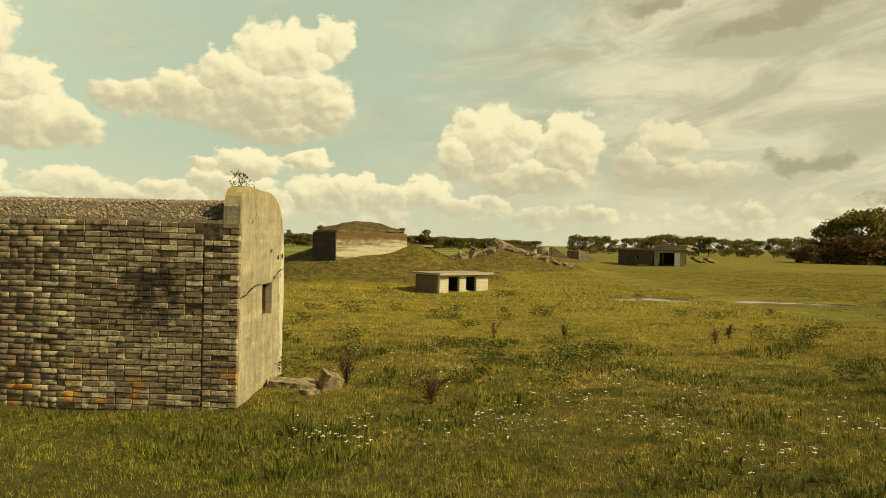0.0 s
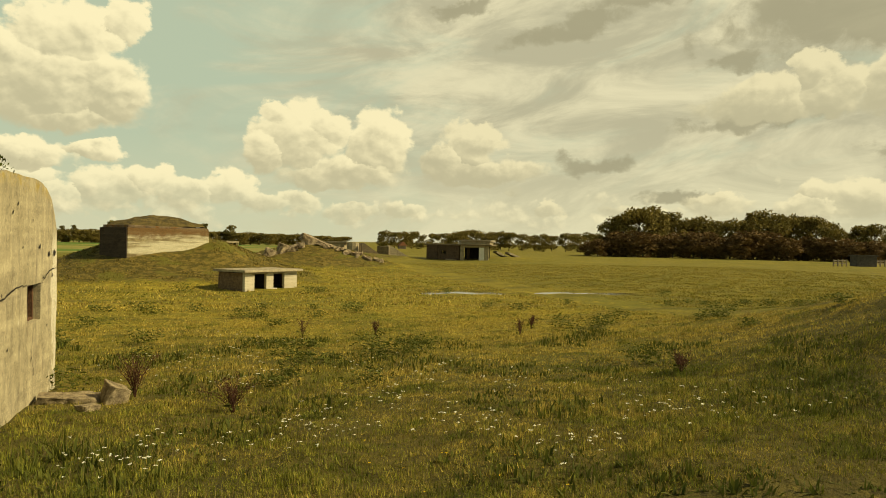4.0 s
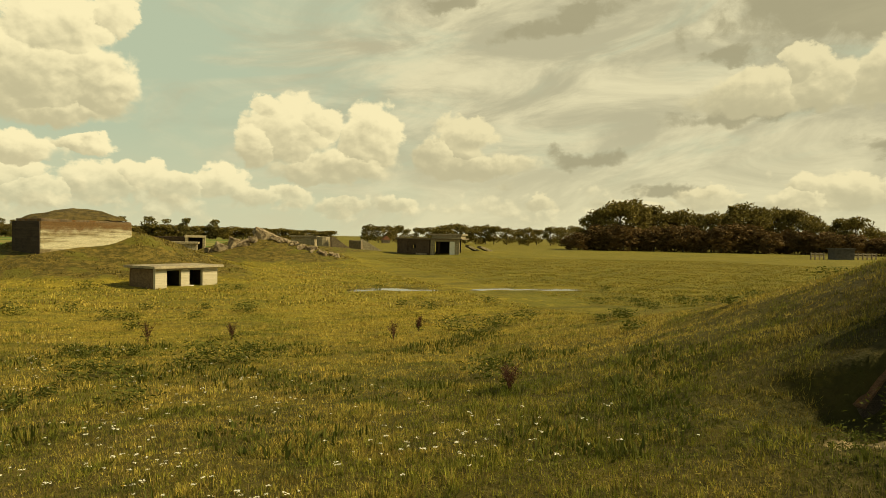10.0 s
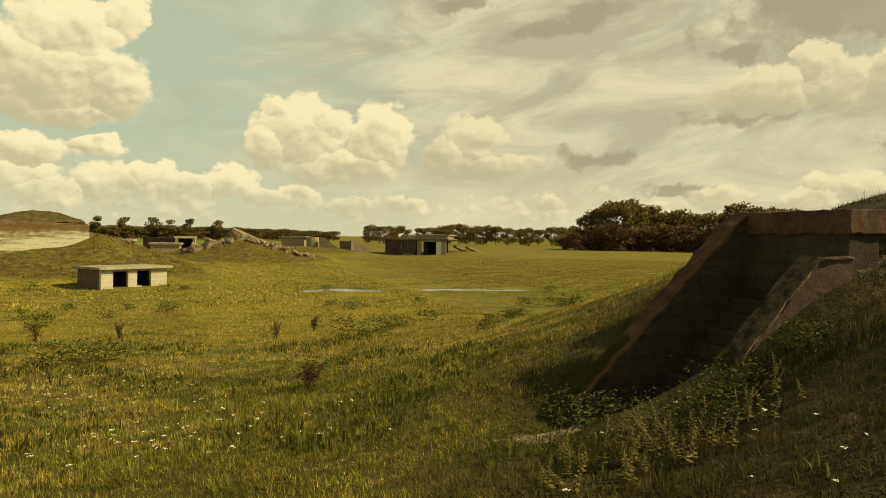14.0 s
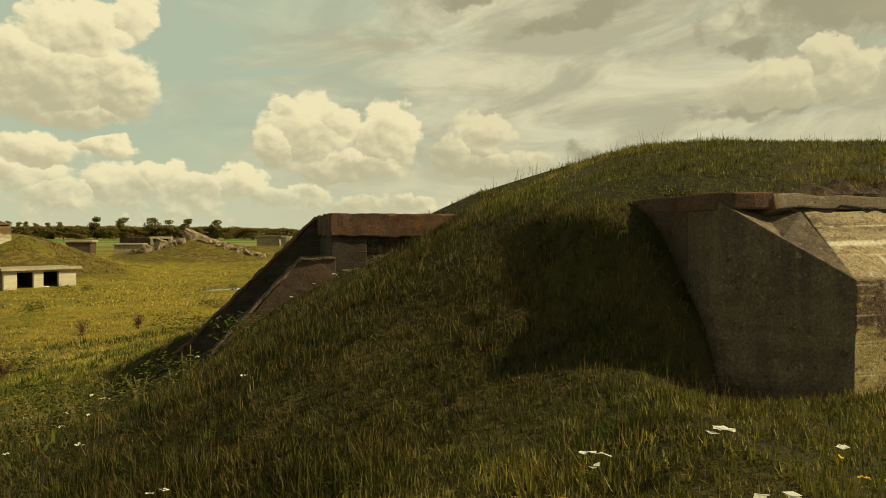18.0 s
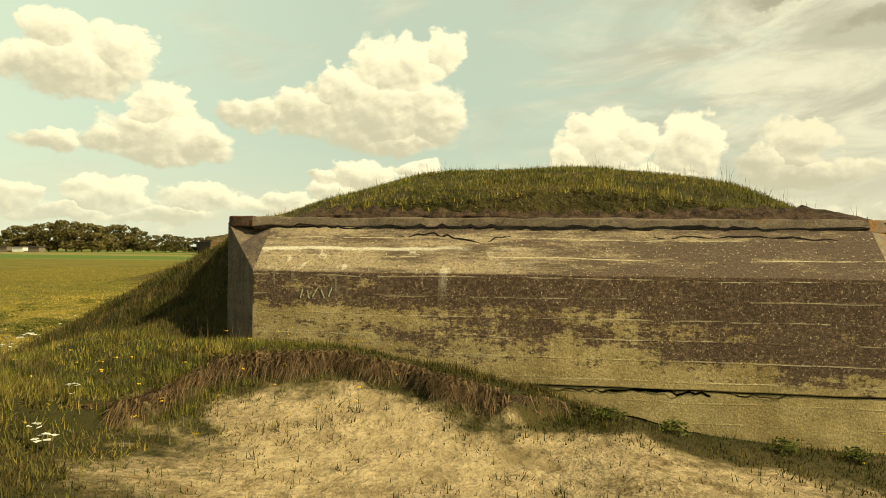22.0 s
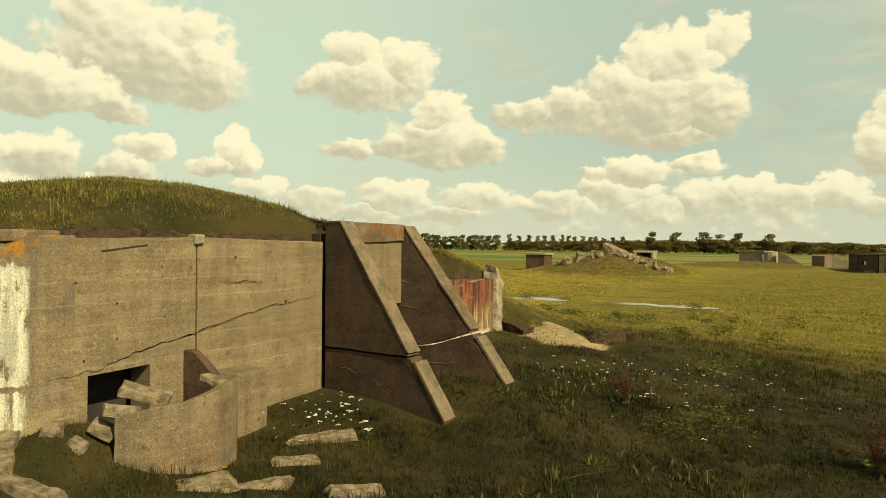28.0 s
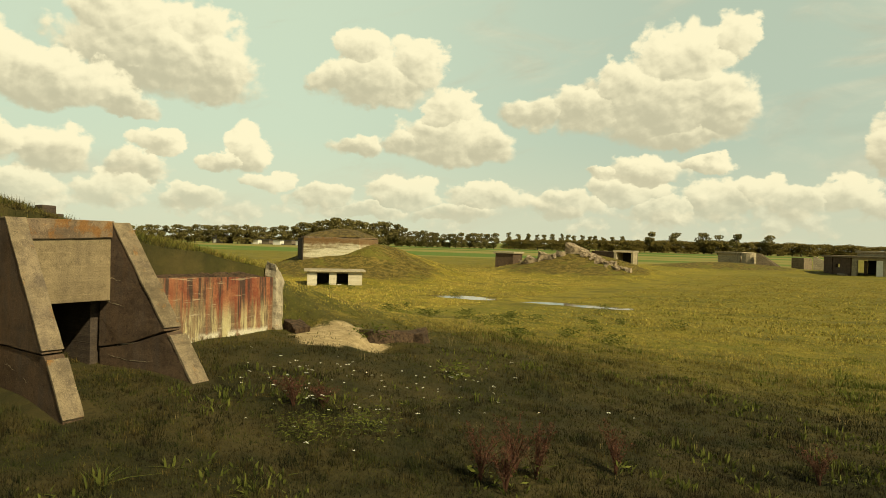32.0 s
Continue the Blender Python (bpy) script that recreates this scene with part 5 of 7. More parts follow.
def west_steps():
    s = thing("bunker_entrance", (15.8, 7.7, 0.75), "sunken bunker entrance with lichen-covered sloping wing walls", "bunker entrance")
    wing(s, 16.5, 13.9, 8.45, 8.80, 3.46, 0.95, -1, M_DARK, M_CAP, 0.1, rugged=3.2)
    wing(s, 16.5, 13.9, 6.72, 7.08, 2.92, 0.55, -1, M_ROUGH, M_BREAK, 0.42, rugged=2.4)
    bm = bmesh.new()
    slab(bm, ((6.74, 0.4), (8.6, 0.4), (8.6, 3.2), (6.74, 3.2)), "x", 16.45, 16.9)
    part("back_wall", worn(bm, 0.25, 0.02, 0.015), M_DARK, s)
    bm = bmesh.new()
    box(bm, 16.5, 18.4, 6.78, 8.8, 1.5, 3.2)
    part("rough_wall", worn(bm, 0.09, 0.075, 0.03, 6), M_BREAK, s, "rough broken concrete under the cap")
    bm = bmesh.new()
    box(bm, 16.42, 18.6, 6.70, 8.9, 3.18, 3.48)
    part("cap", worn(bm, 0.10, 0.03, 0.02, 6), M_CAP, s, "reddish lichen-covered cap slab")
    for i in range(9):
        bm = bmesh.new()
        z = 0.72 + i * 0.2
        x = 14.6 + i * 0.2
        box(bm, x, 16.5, 7.06, 8.46, z - 0.25, z)
        part("step", worn(bm, 0.3, 0.012, 0.02), M_DARK, s)
    return s


west_steps()


def pit_lip():
    """Undercut turf hanging over the sand pit."""
    bm = bmesh.new()
    cols = []
    for i in range(98):
        x = 18.75 + i * 0.037
        y = float(lip_line(x))
        lo, hi = gz(x, y - 0.25) - 0.04, gz(x, y + 0.10) - 0.01
        col = []
        for k in range(6):
            u = k / 5
            j = 0.05 * noise.noise(Vector((x * 7, u * 4, 1))) + 0.03 * noise.noise(Vector((x * 19, u * 9, 5)))
            col.append(bm.verts.new((x + j, y - 0.05 * math.sin(u * 2.6) + 0.01 + 1.6 * j, lo + (hi - lo) * u)))
        col.append(bm.verts.new((x, y + 0.22, gz(x, y + 0.22) - 0.03)))
        cols.append(col)
    for l, r in zip(cols, cols[1:]):
        for k in range(6):
            bm.faces.new((l[k], r[k], r[k + 1], l[k + 1]))
    bmesh.ops.recalc_face_normals(bm, faces=bm.faces)
    tagged(part("turf_lip", bm, M_SOIL), "ragged brown root-bound turf edge over a sand pit", "turf edge", kind="structure")


pit_lip()

# ---------------------------------------------------------------- other bunkers and sheds
def turned(points, at, deg):
    """Plan points turned by deg and moved to at."""
    c, s = math.cos(radians(deg)), math.sin(radians(deg))
    return [(at[0] + c * x - s * y, at[1] + s * x + c * y) for x, y in points]


def shed():
    at, deg = (2.46, 41.16), math.degrees(math.atan2(43.80 - 41.16, 5.46 - 2.46))
    s = thing("shed", (at[0] + 1, at[1] + 2, gz(3, 43)), "low pale brick shed with two dark doorways and flat roof", "shed")

    def wallpart(x0, x1, y0, y1, z0, z1, name="wall", mat=None):
        bm = bmesh.new()
        prism(bm, turned(((x0, y0), (x1, y0), (x1, y1), (x0, y1)), at, deg), z0, z1)
        return part(name, worn(bm, 0.4, 0.004, 0.006), mat or M_SHEDBRICK, s)

    for x0, x1 in ((0.0, 0.70), (1.58, 2.12), (2.98, 4.0)):
        # courses of whitewashed brick, each a little proud or back
        for k in range(13):
            e = 0.006 * math.sin(k * 2.4 + x0 * 5)
            wallpart(x0, x1, 0.0 + e, 0.18, -0.1 + 0.09 * k, -0.1 + 0.09 * k + 0.083, "brick_course", M_SHEDBRICK)
        wallpart(x0 + 0.01, x1 - 0.01, 0.02, 0.17, -0.1, 1.07, "mortar", M_PALE)
    wallpart(0.0, 4.0, 0.001, 0.18, 1.0, 1.12, "lintel", M_SHEDBRICK)
    wallpart(0.62, 1.66, -0.012, 0.17, 1.00, 1.07, "door_lintel", M_PALE)
    wallpart(2.04, 3.06, -0.012, 0.17, 1.00, 1.07, "door_lintel", M_PALE)
    for k in range(13):
        e = 0.006 * math.sin(k * 1.9)
        wallpart(0.0 + e, 0.18, 0.181, 2.0, -0.1 + 0.09 * k, -0.1 + 0.09 * k + 0.083, "brick_course", M_SHADEBRICK)
        wallpart(3.82, 4.0 + e, 0.181, 2.0, -0.1 + 0.09 * k, -0.1 + 0.09 * k + 0.083, "brick_course", M_SHADEBRICK)
    wallpart(0.02, 0.17, 0.19, 1.98, -0.1, 1.08, "mortar", M_DARK)
    wallpart(3.83, 3.98, 0.19, 1.98, -0.1, 1.08, "mortar", M_DARK)
    wallpart(0.0, 4.0, 2.0, 2.18, -0.1, 1.10, "wall", M_SHADEBRICK)
    wallpart(1.78, 1.92, 0.18, 1.9, -0.1, 1.08, "partition", M_VOID)
    wallpart(0.18, 3.82, 1.9, 1.99, -0.1, 1.08, "lining", M_VOID)
    wallpart(0.70, 1.58, 0.02, 0.16, -0.1, 0.06, "sill", M_PALE)
    wallpart(2.12, 2.98, 0.02, 0.16, -0.1, 0.06, "sill", M_PALE)
    wallpart(2.2, 2.5, 0.10, 0.4, 0.06, 0.16, "trough", M_WHITE)
    wallpart(-0.24, 4.22, -0.26, 2.36, 1.12, 1.25, "roof_slab", M_SLAB)
    return s


shed()


def upper_bunker():
    b = thing("bunker", (-2.2, 51.0, 2.0), "pale concrete bunker crowned with turf on a mound", "bunker")
    bm = bmesh.new()
    prism(bm, ((-4.62, 48.8), (0.14, 50.5), (-0.9, 54.0), (-2.5, 57.0), (-7.0, 55.5), (-6.4, 50.2)), 0.8, (3.55, 3.55, 3.5, 3.5, 3.5, 3.5))
    part("wall", worn(bm, 0.5, 0.02, 0.03), M_UPPER, b, "pale wall in level brown and white bands")
    # thin sheet added over the west flank, its dark colour painting the shade there
    bm = bmesh.new()
    prism(bm, ((-4.66, 48.79), (-4.68, 48.74), (-6.46, 50.14), (-6.42, 50.2)), 0.8, 3.55)
    part("side_wall", worn(bm, 0.5, 0.02, 0.0), M_DARK, b)
    bm = bmesh.new()
    prism(bm, ((-4.6, 48.82), (0.12, 50.5), (-0.9, 53.9), (-2.5, 56.9), (-6.9, 55.4), (-6.3, 50.3)), 3.55, (3.72, 3.6, 3.7, 3.7, 3.7, 3.72))
    part("roof_edge", worn(bm, 0.5, 0.03, 0.03), M_LICHEN, b)
    bm = bmesh.new()
    foot = [Vector(q) for q in ((-4.5, 49.0), (-2.2, 49.85), (-0.1, 50.6), (-0.9, 53.8), (-2.5, 56.6), (-5.0, 56.2), (-6.8, 55.2), (-6.2, 50.5))]
    mid = Vector((-3.2, 52.6))
    rings = []
    for r, z in ((1.0, 3.66), (0.9, 3.86), (0.7, 4.08), (0.45, 4.28), (0.2, 4.40)):
        ring = []
        for i in range(len(foot)):
            for k in range(4):
                q = mid + (foot[i].lerp(foot[(i + 1) % len(foot)], k / 4) - mid) * r
                ring.append(bm.verts.new((q.x, q.y, z + 0.10 * noise.noise(Vector((q.x * 1.3, q.y * 1.3, z))))))
        rings.append(ring)
    n = len(rings[0])
    for r0, r1 in zip(rings, rings[1:]):
        for i in range(n):
            bm.faces.new((r0[i], r0[(i + 1) % n], r1[(i + 1) % n], r1[i]))
    bm.faces.new(rings[-1])
    bmesh.ops.subdivide_edges(bm, edges=bm.edges, cuts=1)
    for v in bm.verts:
        v.co.z += 0.05 * noise.noise(v.co * 2.5)
    part("turf_crown", bm, M_TURF, b, "dome of dry olive-brown turf")
    return b


upper_bunker()


def far_bunker():
    b = thing("bunker", (38, 112, 0.0), "grey concrete bunker with an open doorway and a pale leaf", "bunker")

    def block(name, foot, z0, z1, mat):
        bm = bmesh.new()
        prism(bm, foot, z0, z1)
        return part(name, worn(bm, 1.0, 0.02, 0.03), mat, b)

    along, back = Vector((4.2, -1.7)).normalized(), Vector((1.7, 4.2)).normalized()
    corner = Vector((36.2, 111.5))

    def front(a0, a1, d0, d1):
        return [corner + along * a + back * d for a, d in ((a0, d0), (a1, d0), (a1, d1), (a0, d1))]

    side = (Vector((32.55, 119.4)) - corner)
    inward = Vector((side.y, -side.x)).normalized()

    def flank(u0, u1, d0, d1):
        return [corner + side * u + inward * d for u, d in ((u0, d0), (u0, d1), (u1, d1), (u1, d0))]

    # the long side wall round a small window and a dark breach
    for u0, u1, z0, z1 in ((0.05, 0.42, -0.2, 2.6), (0.42, 0.56, -0.2, 1.15), (0.42, 0.56, 1.65, 2.6), (0.56, 1.0, -0.2, 2.6)):
        block("side_wall", flank(u0, u1, 0.0, 0.4), z0, z1, M_WING)
    block("pier", flank(0.66, 0.70, -0.10, 0.0), -0.2, 2.6, M_WING)
    block("window_lining", flank(0.36, 0.62, 0.9, 1.0), 0.6, 2.4, M_VOID)
    block("rubble", flank(0.10, 0.36, -0.5, -0.02), -0.2, 0.35, M_RUBBLE)
    block("jamb", front(-0.02, 0.60, -0.02, 0.5), -0.2, 2.36, M_FAR)
    block("jamb", front(3.80, 4.53, -0.02, 0.5), -0.2, 2.36, M_FAR)
    block("lintel", front(-0.02, 4.53, -0.03, 0.6), 2.28, 2.56, M_FAR)
    block("door_leaf", front(2.98, 3.80, 0.10, 0.22), 0.0, 2.28, M_WHITE)
    block("inner_post", front(0.95, 1.35, 1.4, 1.6), 0.0, 2.2, M_WING)
    block("shade_backing", front(0.4, 4.5, 4.0, 4.2), -0.2, 2.5, M_VOID)
    block("shade_backing", front(4.1, 4.3, 0.5, 4.0), -0.2, 2.5, M_VOID)
    block("roof_slab", [corner + Vector(q) for q in ((-0.4, -0.3), (4.5, -2.3), (9.0, 8.0), (2.6, 13.0), (-4.0, 8.2))], 2.56, 2.80, M_WINGTOP)
    block("roof_block", [corner + Vector(q) for q in ((0.6, 1.6), (4.9, -0.2), (8.2, 7.4), (3.0, 10.4))], 2.78, 3.30, M_FAR)
    block("roof_slab", [corner + Vector(q) for q in ((0.3, 1.4), (5.0, -0.6), (8.6, 7.4), (3.0, 10.8))], 3.28, 3.50, M_FAR)
    for k, (x, y, tilt) in enumerate(((45.6, 116.5, 24), (47.6, 116.0, 20))):
        bm = bmesh.new()
        box(bm, -2.0, 2.0, -0.7, 0.7, -0.16, 0.16)
        bm.transform(pose(x, y, 0.75, 0, tilt, 8))
        part("fallen_slab", worn(bm, 0.5, 0.05, 0.03), M_SLAB if k else M_FAR, b)
    return b


far_bunker()


def ruin():
    r = thing("ruined_bunker", (23, 128, 0.4), "ruined concrete bunker with a round turret and leaning wing walls", "ruined bunker")

    def block(name, foot, z0, z1, mat=None):
        bm = bmesh.new()
        prism(bm, foot, z0, z1)
        return part(name, worn(bm, 1.0, 0.04, 0.04), mat or M_FAR, r)

    block("wall", ((16.0, 131.0), (19.8, 129.0), (21.0, 134.0), (17, 136)), 0.0, 2.6, M_FAR)
    block("roof_slab", ((15.6, 130.6), (20.2, 128.6), (21.4, 134.2), (17, 136.4)), 2.55, 2.85)
    block("turret", [(21.3 + 1.1 * math.cos(a * 0.6283), 128.2 + 1.1 * math.sin(a * 0.6283)) for a in range(10)], 0.0, 2.75)
    for y in (126.6, 129.0):
        bm = bmesh.new()
        slab(bm, ((22.6, 0.0), (26.2, 0.0), (26.2, 0.5), (23.0, 2.7), (22.6, 2.7)), "y", y, y + 0.6)
        part("wing_wall", worn(bm, 0.8, 0.03, 0.03), M_WINGTOP, r)
    block("wall", ((27, 136), (29, 134.5), (30, 138), (28, 139)), 0.0, 2.1, M_WINGTOP)
    bm = bmesh.new()
    slab(bm, ((30.0, 0.0), (34.5, 0.0), (30.5, 2.3), (30.0, 2.3)), "y", 141.0, 141.7)
    part("wing_wall", worn(bm, 0.8, 0.03, 0.03), M_FAR, r)
    return r


ruin()


def box_shelter():
    b = thing("concrete_shelter", (0.0, 131, 0.3), "square concrete shelter with one dark opening", "shelter")

    def block(name, foot, z0, z1, mat):
        bm = bmesh.new()
        prism(bm, foot, z0, z1)
        return part(name, worn(bm, 1.0, 0.02, 0.03), mat, b)

    block("jamb", ((-1.5, 129.0), (-1.1, 129.0), (-1.1, 133.5), (-1.5, 133.5)), 0.0, 2.3, M_FAR)
    block("jamb", ((1.2, 130.6), (1.6, 130.6), (1.6, 133.5), (1.2, 133.5)), 0.0, 2.3, M_FAR)
    block("roof_slab", ((-1.6, 128.9), (1.7, 130.4), (1.7, 134), (-1.6, 134)), 2.25, 2.6, M_FAR)
    block("shade_backing", ((-1.5, 133.5), (1.6, 133.5), (1.6, 133.7), (-1.5, 133.7)), 0.0, 2.4, M_VOID)
    block("side_wall", ((-7.0, 133.0), (-1.5, 130.0), (-1.5, 134.0), (-6.0, 136.0)), 0.0, 2.35, M_WING)
    return b


box_shelter()


def low_blocks():
    for k, (x, y, wd, h, mat) in enumerate(((-3.9, 88.0, 2.6, 2.35, M_FAR), (0.2, 96.0, 3.4, 1.9, M_FAR))):
        b = thing("concrete_block", (x, y, 0.2), "low flat concrete block in the grass", "concrete block")
        bm = bmesh.new()
        box(bm, x - wd / 2, x + wd / 2, y, y + 3, 0.0, h - 0.25)
        part("wall", worn(bm, 0.8, 0.03, 0.03), M_WING if k == 0 else mat, b)
        bm = bmesh.new()
        box(bm, x - wd / 2 - 0.2, x + wd / 2 + 0.2, y - 0.2, y + 3.2, h - 0.25, h)
        part("roof_slab", worn(bm, 0.8, 0.02, 0.03), M_FAR, b)


low_blocks()

# ---------------------------------------------------------------- the block-built bunker beside the start
BO = Vector((-1.11, 11.58, 0))                                  # its near corner
BU = Vector((-math.cos(radians(5)), math.sin(radians(5)), 0))   # along the block wall
BV = Vector((-0.02, 1.0, 0)).normalized()                       # along the gable
TALL = 3.25
COURSE, LONG = 0.0985, 0.300


def gable_top(s):
    return float(np.interp(s, (0, 0.05, 0.14, 0.30, 0.55, 2.5, 3.1, 3.5, 3.8, 4.0), (3.30, 3.50, 3.72, 3.85, 3.91, 3.92, 3.82, 3.62, 3.36, 3.05)))


def block_bunker():
    b = thing("block_bunker", BO, "old bunker of weathered concrete blocks with a rounded concrete gable", "bunker")

    def at(u, v, z):
        return BO + BU * u + BV * v + Vector((0, 0, z))

    # masonry core behind the blocks
    bm = bmesh.new()
    prism(bm, [at(u, v, 0).xy for u, v in ((0.06, 0.016), (0.06, 0.4), (9.0, 0.4), (9.0, 0.016))], -0.2, TALL - 0.02)
    bmesh.ops.recalc_face_normals(bm, faces=bm.faces)
    core = part("block_wall", bm, M_MORTAR, b, "coursed blocks with soot marks and orange lichen low down")
    # gable, in bands round the small window
    bm = bmesh.new()
    stops = [0.065, 0.14, 0.3, 0.55, 1.2, 1.85, 2.3, 2.75, 3.1, 3.5, 3.8, 4.0]
    for s0, s1 in zip(stops, stops[1:]):
        spans = [(-0.2, None)] if not (1.8 < s0 < 2.7) else [(-0.2, 1.45), (2.10, None)]
        for lo, hi in spans:
            top = [gable_top(s0), gable_top(s1)] if hi is None else [hi, hi]
            c = [at(0.0, s0, 0).xy, at(0.0, s1, 0).xy, at(0.30, s1, 0).xy, at(0.30, s0, 0).xy]
            prism(bm, c, lo, (top[0], top[1], top[1], top[0]))
    bmesh.ops.remove_doubles(bm, verts=bm.verts, dist=0.001)
    for f in [f for f in bm.faces if all(len(e.link_faces) > 2 for e in f.edges)]:
        bm.faces.remove(f)
    part("gable", worn(bm, 0.22, 0.014, 0, 3), M_GABLE, b, "pitted tan concrete gable with a rounded top")
    # the window is a near-black sheet in place of a shaded room
    bm = bmesh.new()
    prism(bm, [at(u, v, 0).xy for u, v in ((0.22, 1.85), (0.22, 2.75), (0.28, 2.75), (0.28, 1.85))], 1.45, 2.10)
    win = part("window", bm, M_VOID, b, "small dark rusty-framed window")
    for z0, z1, v0, v1 in ((1.45, 1.50, 1.85, 2.75), (2.05, 2.10, 1.85, 2.75), (1.45, 2.1, 1.85, 1.91), (1.45, 2.1, 2.69, 2.75), (1.45, 2.1, 2.27, 2.31)):
        bm = bmesh.new()
        prism(bm, [at(u, v, 0).xy for u, v in ((0.12, v0), (0.12, v1), (0.2, v1), (0.2, v0))], z0, z1)
        part("window_frame", worn(bm, 0.5, 0.002, 0.004), M_RUST, win)
    # dark flat patches for the shade in pits and knocked-out corners, and cracks in the gable
    rng = random.Random(8)
    for v, z, r in ((0.9, 3.3, 0.035), (1.5, 2.75, 0.03), (2.6, 2.75, 0.05), (3.3, 2.6, 0.06), (3.75, 2.62, 0.07), (1.2, 3.45, 0.03), (2.9, 2.2, 0.035), (0.35, 2.05, 0.03), (3.6, 2.2, 0.04), (2.1, 3.2, 0.03), (0.7, 1.2, 0.03), (3.2, 1.3, 0.035)):
        bm = bmesh.new()
        ring = []
        for k in range(9):
            a = k * 0.698
            q = r * rng.uniform(0.6, 1.25)
            ring.append(at(-0.016, v + q * math.cos(a), z + q * math.sin(a)))
        hole = bm.faces.new([bm.verts.new(q) for q in ring])
        bmesh.ops.solidify(bm, geom=[hole], thickness=0.008)
        part("pit", bm, M_VOID, b)
    for pts in (((0.05, 1.95), (0.5, 2.0), (1.1, 2.12), (1.8, 2.1)), ((2.75, 2.08), (3.3, 2.3), (3.9, 2.34)), ((2.2, 1.4), (2.1, 0.9), (2.3, 0.5))):
        crack(b, [at(-0.016, v, z) for v, z in pts], (0, 0, 1) if len(pts) != 3 or pts[0][0] > 2.5 else (0, 1, 0), 0.012)
    # gravel-covered vault
    bm = bmesh.new()
    prof = [(0.02, TALL - 0.05), (0.05, TALL + 0.03), (0.5, 3.42), (1.0, 3.60), (1.6, 3.68), (2.2, 3.70), (3.0, 3.58), (3.6, 3.36), (3.95, 3.05)]
    rows = []
    for i in range(61):
        u = 0.28 + i * 0.145
        rows.append([bm.verts.new(at(u, v, z + 0.03 * noise.noise(Vector((u * 3, v * 3, 0))))) for v, z in prof])
    for r0, r1 in zip(rows, rows[1:]):
        for k in range(len(prof) - 1):
            bm.faces.new((r0[k], r1[k], r1[k + 1], r0[k + 1]))
    bmesh.ops.recalc_face_normals(bm, faces=bm.faces)
    bmesh.ops.subdivide_edges(bm, edges=bm.edges, cuts=1, use_grid_fill=True)
    for v in bm.verts:
        v.co.z += 0.025 * noise.noise(v.co * 9)
    part("vault_roof", bm, M_GRAVEL, b, "rounded roof covered in gravel and dry moss")
    bm = bmesh.new()
    prism(bm, [at(u, v, 0).xy for u, v in ((0.3, 3.6), (0.3, 3.98), (9.0, 3.98), (9.0, 3.6))], -0.2, 3.05)
    part("back_wall", bm, M_MORTAR, b)
    # loose gravel on the vault
    rng = np.random.default_rng(5)
    n = 2600
    u, v = rng.uniform(0.3, 5.6, n), rng.uniform(0.08, 2.0, n)
    z = np.interp(v, [p[0] for p in prof], [p[1] for p in prof])
    size = rng.uniform(0.012, 0.035, n)
    base = np.array(BO)[None] + u[:, None] * np.array(BU)[None] + v[:, None] * np.array(BV)[None]
    base[:, 2] = z + 0.012
    octa = np.array(((1, 0, 0), (-1, 0, 0), (0, 1, 0), (0, -1, 0), (0, 0, 0.8), (0, 0, -0.8)))
    tri = np.array(((0, 2, 4), (2, 1, 4), (1, 3, 4), (3, 0, 4), (2, 0, 5), (1, 2, 5), (3, 1, 5), (0, 3, 5)))
    spin = rng.uniform(0.6, 1.4, (n, 6, 3))
    verts = (base[:, None, :] + octa[None] * size[:, None, None] * spin).reshape(-1, 3)
    faces = (np.arange(n)[:, None, None] * 6 + tri[None]).reshape(-1, 3)
    tagged(from_arrays("gravel", verts, faces, M_STONELETS, b), kind="stuff")
    return b, core


M_STONELETS = plain("roof_stones", (0.12, 0.085, 0.055), (0.45, 0.35, 0.23), 6, island=0.8)
BLOCK_BUNKER, BLOCK_CORE = block_bunker()

